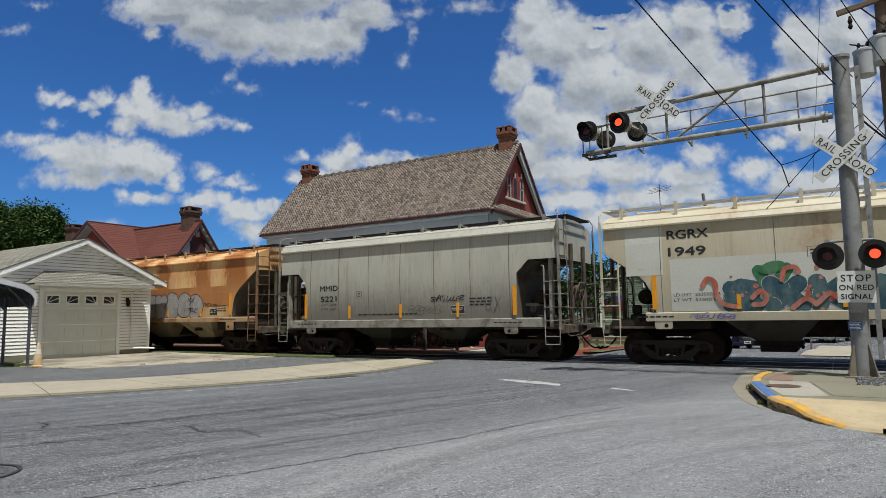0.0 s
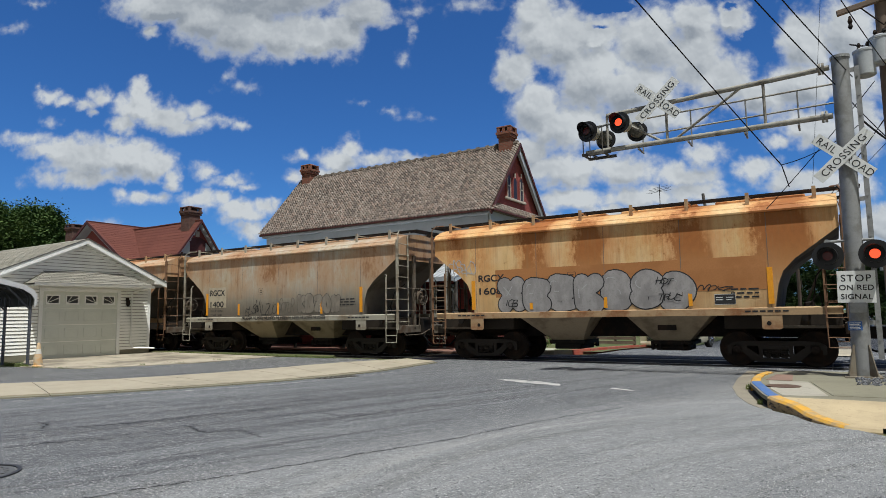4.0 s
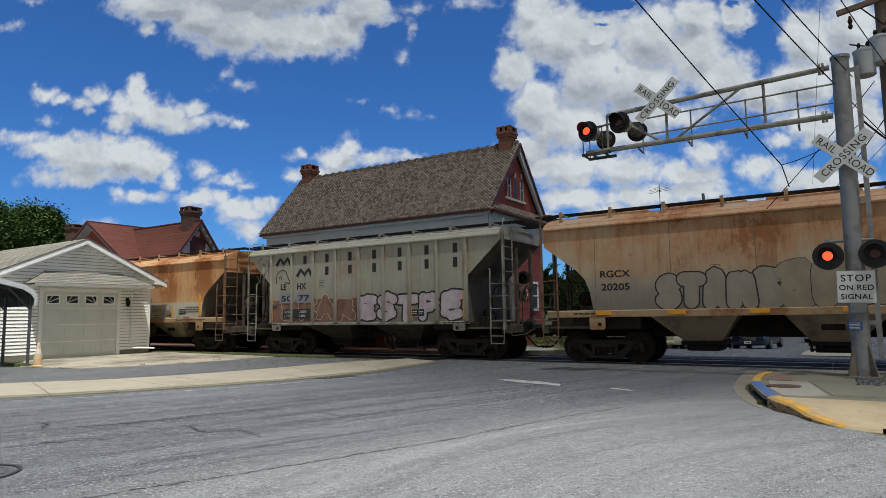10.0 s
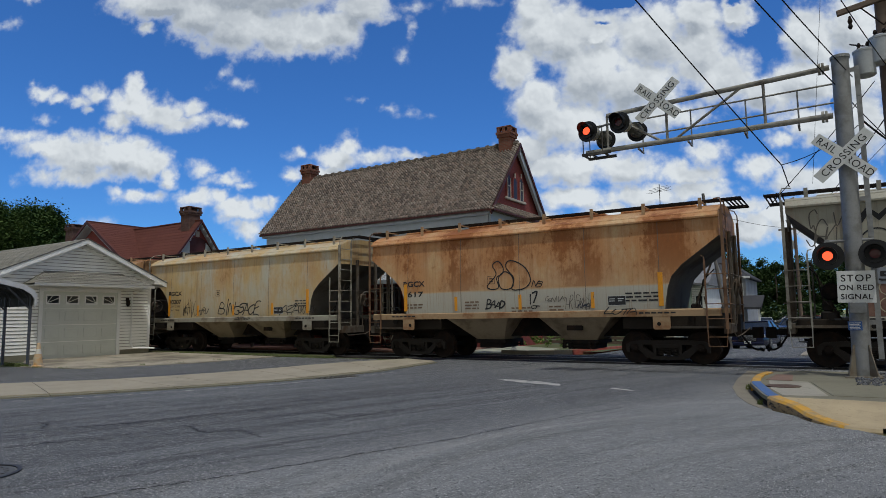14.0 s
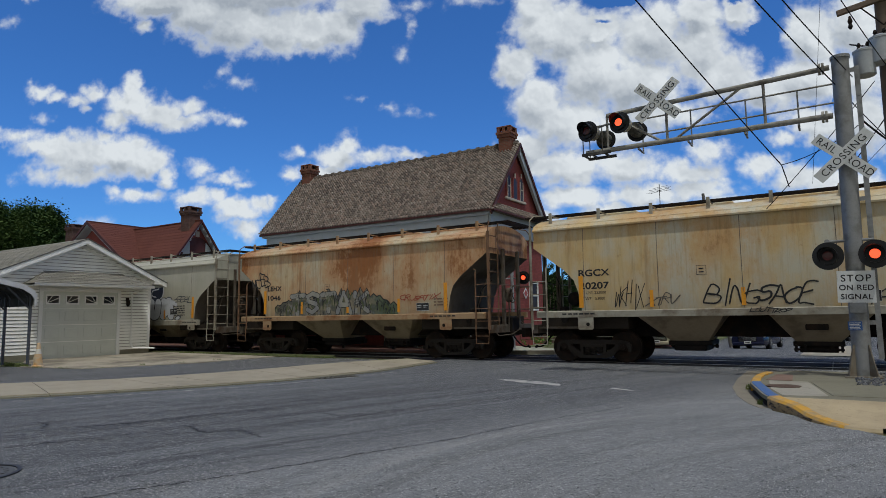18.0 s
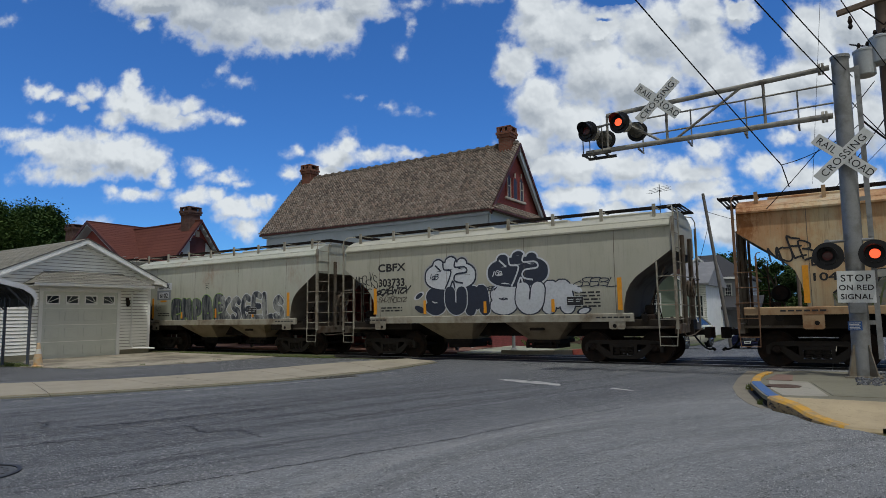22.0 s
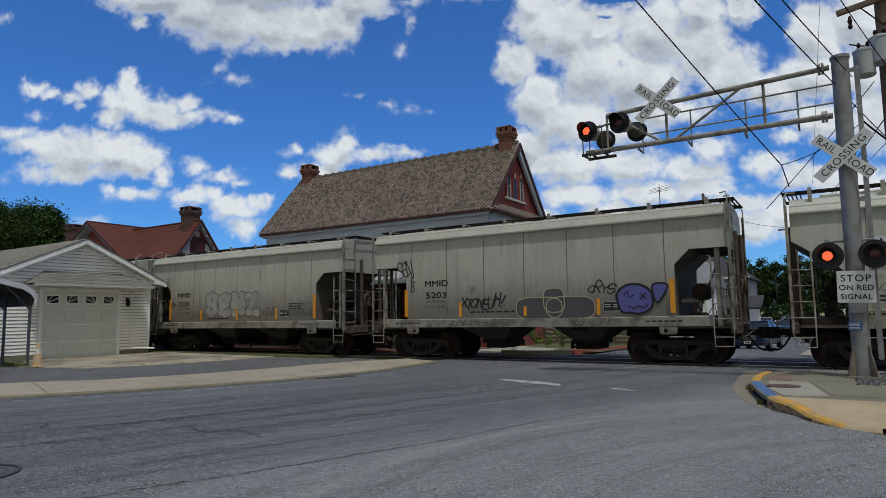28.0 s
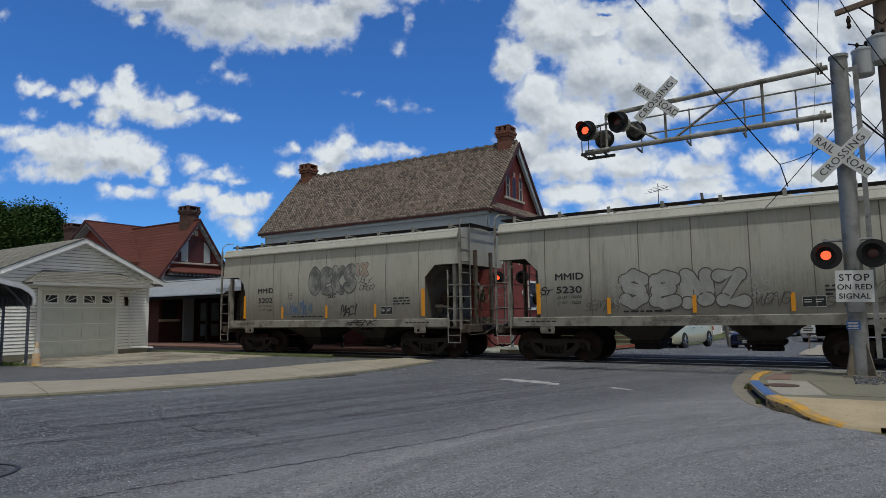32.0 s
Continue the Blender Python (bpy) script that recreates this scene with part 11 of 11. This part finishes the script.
def motor_car(name, label, m, color, L=4.7, W=1.82, H=1.46, sh=0.98, hood=0.86, wheel=0.33, big=False):
    paint = Nodes(name + "_paint")
    paint = paint.done(paint.mix(paint.noise(3, 2), color, tuple(c * 0.9 for c in color)), 0.22, 0.15, 0.6)
    car = thing(name, label, "car", m=m)
    body = part("body", car_mesh(L, W, H, sh, hood), paint, car, "", 35)
    x0, x1, x2, x3 = -L * 0.20, -L * 0.06, L * 0.26, L * 0.40
    w0, w1 = W / 2 * 0.90, W / 2 * 0.70
    bm = bmesh.new()
    v = [bm.verts.new((x, s * w, z)) for s in (-1, 1) for x, w, z in ((x0, w0, sh - 0.02), (x1, w1, H - 0.04), (x2, w1, H - 0.04), (x3, w0, sh - 0.02))]
    for f in ((0, 1, 2, 3), (7, 6, 5, 4), (0, 4, 5, 1), (1, 5, 6, 2), (2, 6, 7, 3), (3, 7, 4, 0)):
        bm.faces.new([v[i] for i in f])
    bmesh.ops.recalc_face_normals(bm, faces=bm.faces)
    part("cabin_glass", bm, CAR_GLASS, car)
    bm = bmesh.new()
    box(bm, x1 - 0.04, x2 + 0.04, -w1 - 0.01, w1 + 0.01, H - 0.05, H, 0.02)
    part("roof", bm, paint, car)
    for s in (-1, 1):
        for a, b in (((x0, w0, sh), (x1, w1, H - 0.03)), ((x3, w0, sh), (x2, w1, H - 0.03)), ((L * 0.10, w0, sh), (L * 0.10, w1, H - 0.03))):
            bm = bmesh.new()
            tube(bm, [(a[0], s * a[1], a[2]), (b[0], s * b[1], b[2])], 0.035, 6)
            part("pillar", bm, paint, car)
    for sx in (-1, 1):
        for sy in (-1, 1):
            wh = new("wheel")
            wh.parent = car
            wh.location = (sx * L * 0.305, sy * (W / 2 - 0.09), wheel)
            bm = bmesh.new()
            turned(bm, [(wheel * 0.66, -0.10), (wheel * 0.96, -0.10), (wheel, -0.07), (wheel, 0.07), (wheel * 0.96, 0.10), (wheel * 0.66, 0.10)], 24, "y")
            part("tyre", bm, TYRE, wh, "", 40)
            bm = bmesh.new()
            turned(bm, [(wheel * 0.66, -0.085), (wheel * 0.66, 0.085)], 20, "y")
            for k in range(5):
                a = k * 2 * math.pi / 5
                for yy in (-0.095, 0.095):
                    tube(bm, [(0, yy, 0), (wheel * 0.62 * math.cos(a), yy, wheel * 0.62 * math.sin(a))], 0.03, 5)
            part("rim", bm, CHROME if big else GALV, wh)
            bm = bmesh.new()
            turned(bm, [(wheel * 1.16, -0.115), (wheel * 1.16, 0.10)], 24, "y")
            part("wheel_arch", bm, RUBBER, wh)
            wh.children[-1].location = (0, -sy * 0.03, 0.02)
            wh.children[-1].scale = (1, 0.8, 1)
    for s in (-1, 1):
        part("headlight", boxm(-L / 2 + 0.02, -L / 2 + 0.16, min(s * W * 0.30, s * W * 0.46), max(s * W * 0.30, s * W * 0.46), hood - 0.24, hood - 0.08, 0.02), LAMP_CLEAR, car)
        part("tail_light", boxm(L / 2 - 0.14, L / 2 - 0.0, min(s * W * 0.34, s * W * 0.46), max(s * W * 0.34, s * W * 0.46), sh - 0.32, sh - 0.12, 0.02), SPRAY_RED, car)
        part("mirror", boxm(-L * 0.16, -L * 0.12, min(s * W * 0.48, s * W * 0.57), max(s * W * 0.48, s * W * 0.57), sh, sh + 0.13, 0.02), paint, car)
        bm = bmesh.new()
        for x in (-L * 0.10, L * 0.10):
            box(bm, x + 0.12, x + 0.28, s * (W / 2 + 0.0) - 0.015, s * (W / 2) + 0.015, sh - 0.16, sh - 0.12)
        part("door_handle", bm, CHROME, car)
    g = part("grille", boxm(-L / 2 - 0.03, -L / 2 + 0.05, -W * 0.24, W * 0.24, 0.45, hood - 0.06, 0.01), RUBBER, car)
    for i in range(6):
        part("grille_bar", boxm(-L / 2 - 0.045, -L / 2 - 0.03, -W * 0.23, W * 0.23, 0.48 + 0.055 * i, 0.505 + 0.055 * i), CHROME, g)
    part("bumper", boxm(-L / 2 - 0.06, -L / 2 + 0.1, -W * 0.42, W * 0.42, 0.27, 0.44, 0.04), paint, car)
    part("number_plate", boxm(-L / 2 - 0.075, -L / 2 - 0.06, -0.16, 0.16, 0.36, 0.48), WHITE_INK, car)
    part("plate_bar", boxm(-L / 2 - 0.08, -L / 2 - 0.076, -0.12, 0.12, 0.40, 0.44), INK, car)
    return car


motor_car("cream_saloon", "large cream saloon car waiting at the crossing", pose(-6.45, 31.4, fall(-6.4, 31.4) + 0.01, -2.6, 0, 80), (0.62, 0.58, 0.42), 5.0, 1.88, 1.48, 1.05, 0.98, 0.37, True)
motor_car("navy_saloon", "dark navy saloon car waiting behind", pose(-3.75, 38.0, fall(-3.75, 38.0) + 0.01, -2.2, 0, 84), (0.012, 0.016, 0.05), 4.6, 1.78, 1.46, 0.98, 0.88)
LOT = [("black_suv", "black car parked in the far lot", -5.2, 88, (0.012, 0.012, 0.013), 20), ("red_car", "red car parked in the far lot", -1.6, 86, (0.30, 0.02, 0.02), 90),
       ("white_car", "white car parked in the far lot", -6.6, 74, (0.55, 0.55, 0.54), 100), ("silver_car", "silver car parked in the far lot", -0.7, 50, (0.30, 0.32, 0.34), 75),
       ("blue_car", "blue car parked in the far lot", -3.2, 60, (0.02, 0.05, 0.13), 80), ("grey_car", "grey car parked in the far lot", 2.2, 84, (0.22, 0.23, 0.24), 90), ("grey_car", "grey car parked in the far lot", 1.0, 70, (0.20, 0.20, 0.22), 60)]
for nm, lb, x, y, col, turn in LOT:
    motor_car(nm, lb, pose(x, y, fall(x, y), 0, 0, turn), col)
lot = sheet("far_lot", [(-14, 58), (30, 58), (30, 100), (-14, 100)], -0.715, ASPHALT, "grey asphalt parking lot beyond the houses", "parking lot")
board = thing("roadside_notice", "small white notice board with dark lines", "sign", m=pose(-1.15, 33.5, fall(-1.15, 33.5)))
part("panel", boxm(-0.28, 0.28, -0.02, 0.02, 0.75, 1.35), SIGN_WHITE, board)
part("stake", boxm(-0.03, 0.03, 0.0, 0.04, 0.0, 0.8), WOOD_POLE, board)
for i in range(5):
    part("text_bar", boxm(-0.2, 0.2 - 0.03 * (i % 3), -0.03, -0.022, 1.24 - 0.1 * i, 1.28 - 0.1 * i), INK, board)

# ---------------------------------------------------------------- the cloud that drifts before the sun
def veil_material():
    k = Nodes("passing_cumulus")
    k.n.remove(k.b)
    x, y, z = k.xyz()
    d = k.n.new("ShaderNodeVectorMath")
    d.operation = "LENGTH"
    k.l.new(k.space((1 / 210, 1 / 210, 0)), d.inputs[0])
    edge = k.math("SUBTRACT", 1.0, d.outputs["Value"])
    wob = k.math("MULTIPLY", k.math("SUBTRACT", k.noise(0.02, 5), 0.5), 0.12)
    a = k.ramp(k.math("ADD", edge, wob), 0.012, 0.060, 0, 0.735)
    tl = k.n.new("ShaderNodeBsdfTranslucent")
    tl.inputs[0].default_value = (0.93, 0.90, 0.85, 1)
    tr = k.n.new("ShaderNodeBsdfTransparent")
    mx = k.n.new("ShaderNodeMixShader")
    k.l.new(a, mx.inputs[0])
    k.l.new(tr.outputs[0], mx.inputs[1])
    k.l.new(tl.outputs[0], mx.inputs[2])
    k.l.new(mx.outputs[0], k.out.inputs[0])
    return k.mat


bm = bmesh.new()
n_r, n_a = 10, 40
rings = []
for r in range(1, n_r + 1):
    rr = 230 * r / n_r
    rings.append([bm.verts.new((rr * math.cos(2 * math.pi * a / n_a), rr * math.sin(2 * math.pi * a / n_a), 26 * math.sin(r * 2.3 + a * 0.9) * (1 - r / n_r))) for a in range(n_a)])
centre = bm.verts.new((0, 0, 20))
for a in range(n_a):
    bm.faces.new((centre, rings[0][a], rings[0][(a + 1) % n_a]))
    for q, s in zip(rings, rings[1:]):
        bm.faces.new((q[a], s[a], s[(a + 1) % n_a], q[(a + 1) % n_a]))
passing_cloud = part("passing_cloud", bm, veil_material(), None, "", 80)
tagged(passing_cloud, "white cumulus cloud drifting in front of the sun", "cloud")
WIND = Vector((-0.30, -0.954, 0)).normalized()


def veil_pose(t):
    lead = -8.0 + 4.5 * (t - 7.7)
    p = WIND * (lead - 212) + SUN_DIR * (520 / SUN_DIR.z)
    return pose(p.x, p.y, p.z)


# ---------------------------------------------------------------- what moves
def motions():
    times = [float(t) for t in range(0, 33)]
    for car, centre in MOVERS:
        walk(car, [(t, pose(centre + rolled(t), TRACK_Y, 0)) for t in times])
    turns = [4 * i / 30 for i in range(241)]
    angles = [math.degrees(rolled(t) / 0.457) for t in turns]
    for w, x in SPINNERS:
        walk(w, [(t, pose(x, 0, 0.457, 0, a, 0)) for t, a in zip(turns, angles)])
    # the lamps flash in turn: the drums turn half round at each change
    for drum, which in LAMPS:
        side = 0.0 if which == 0 else 180.0
        rows = [(0.0, side)]
        for k in range(26):
            for t0 in (0.395 + 1.29 * k, 1.13 + 1.29 * k):
                t0 = math.floor(t0 * 10 + 1e-6) / 10
                if t0 + 0.1 > 31.95:
                    continue
                rows += [(t0 + j / 30, side + 60 * j) for j in range(4)]
                side += 180
        rows.append((32.0, side))
        walk(drum, [(t, pose(0, -0.03, 0, 0, 0, a)) for t, a in rows])
    walk(passing_cloud, [(t, veil_pose(t)) for t in (0, 8, 16, 24, 32)])
    walk(cloud_backdrop, [(t, cloud_pose(t)) for t in (0, 16, 32)])


motions()
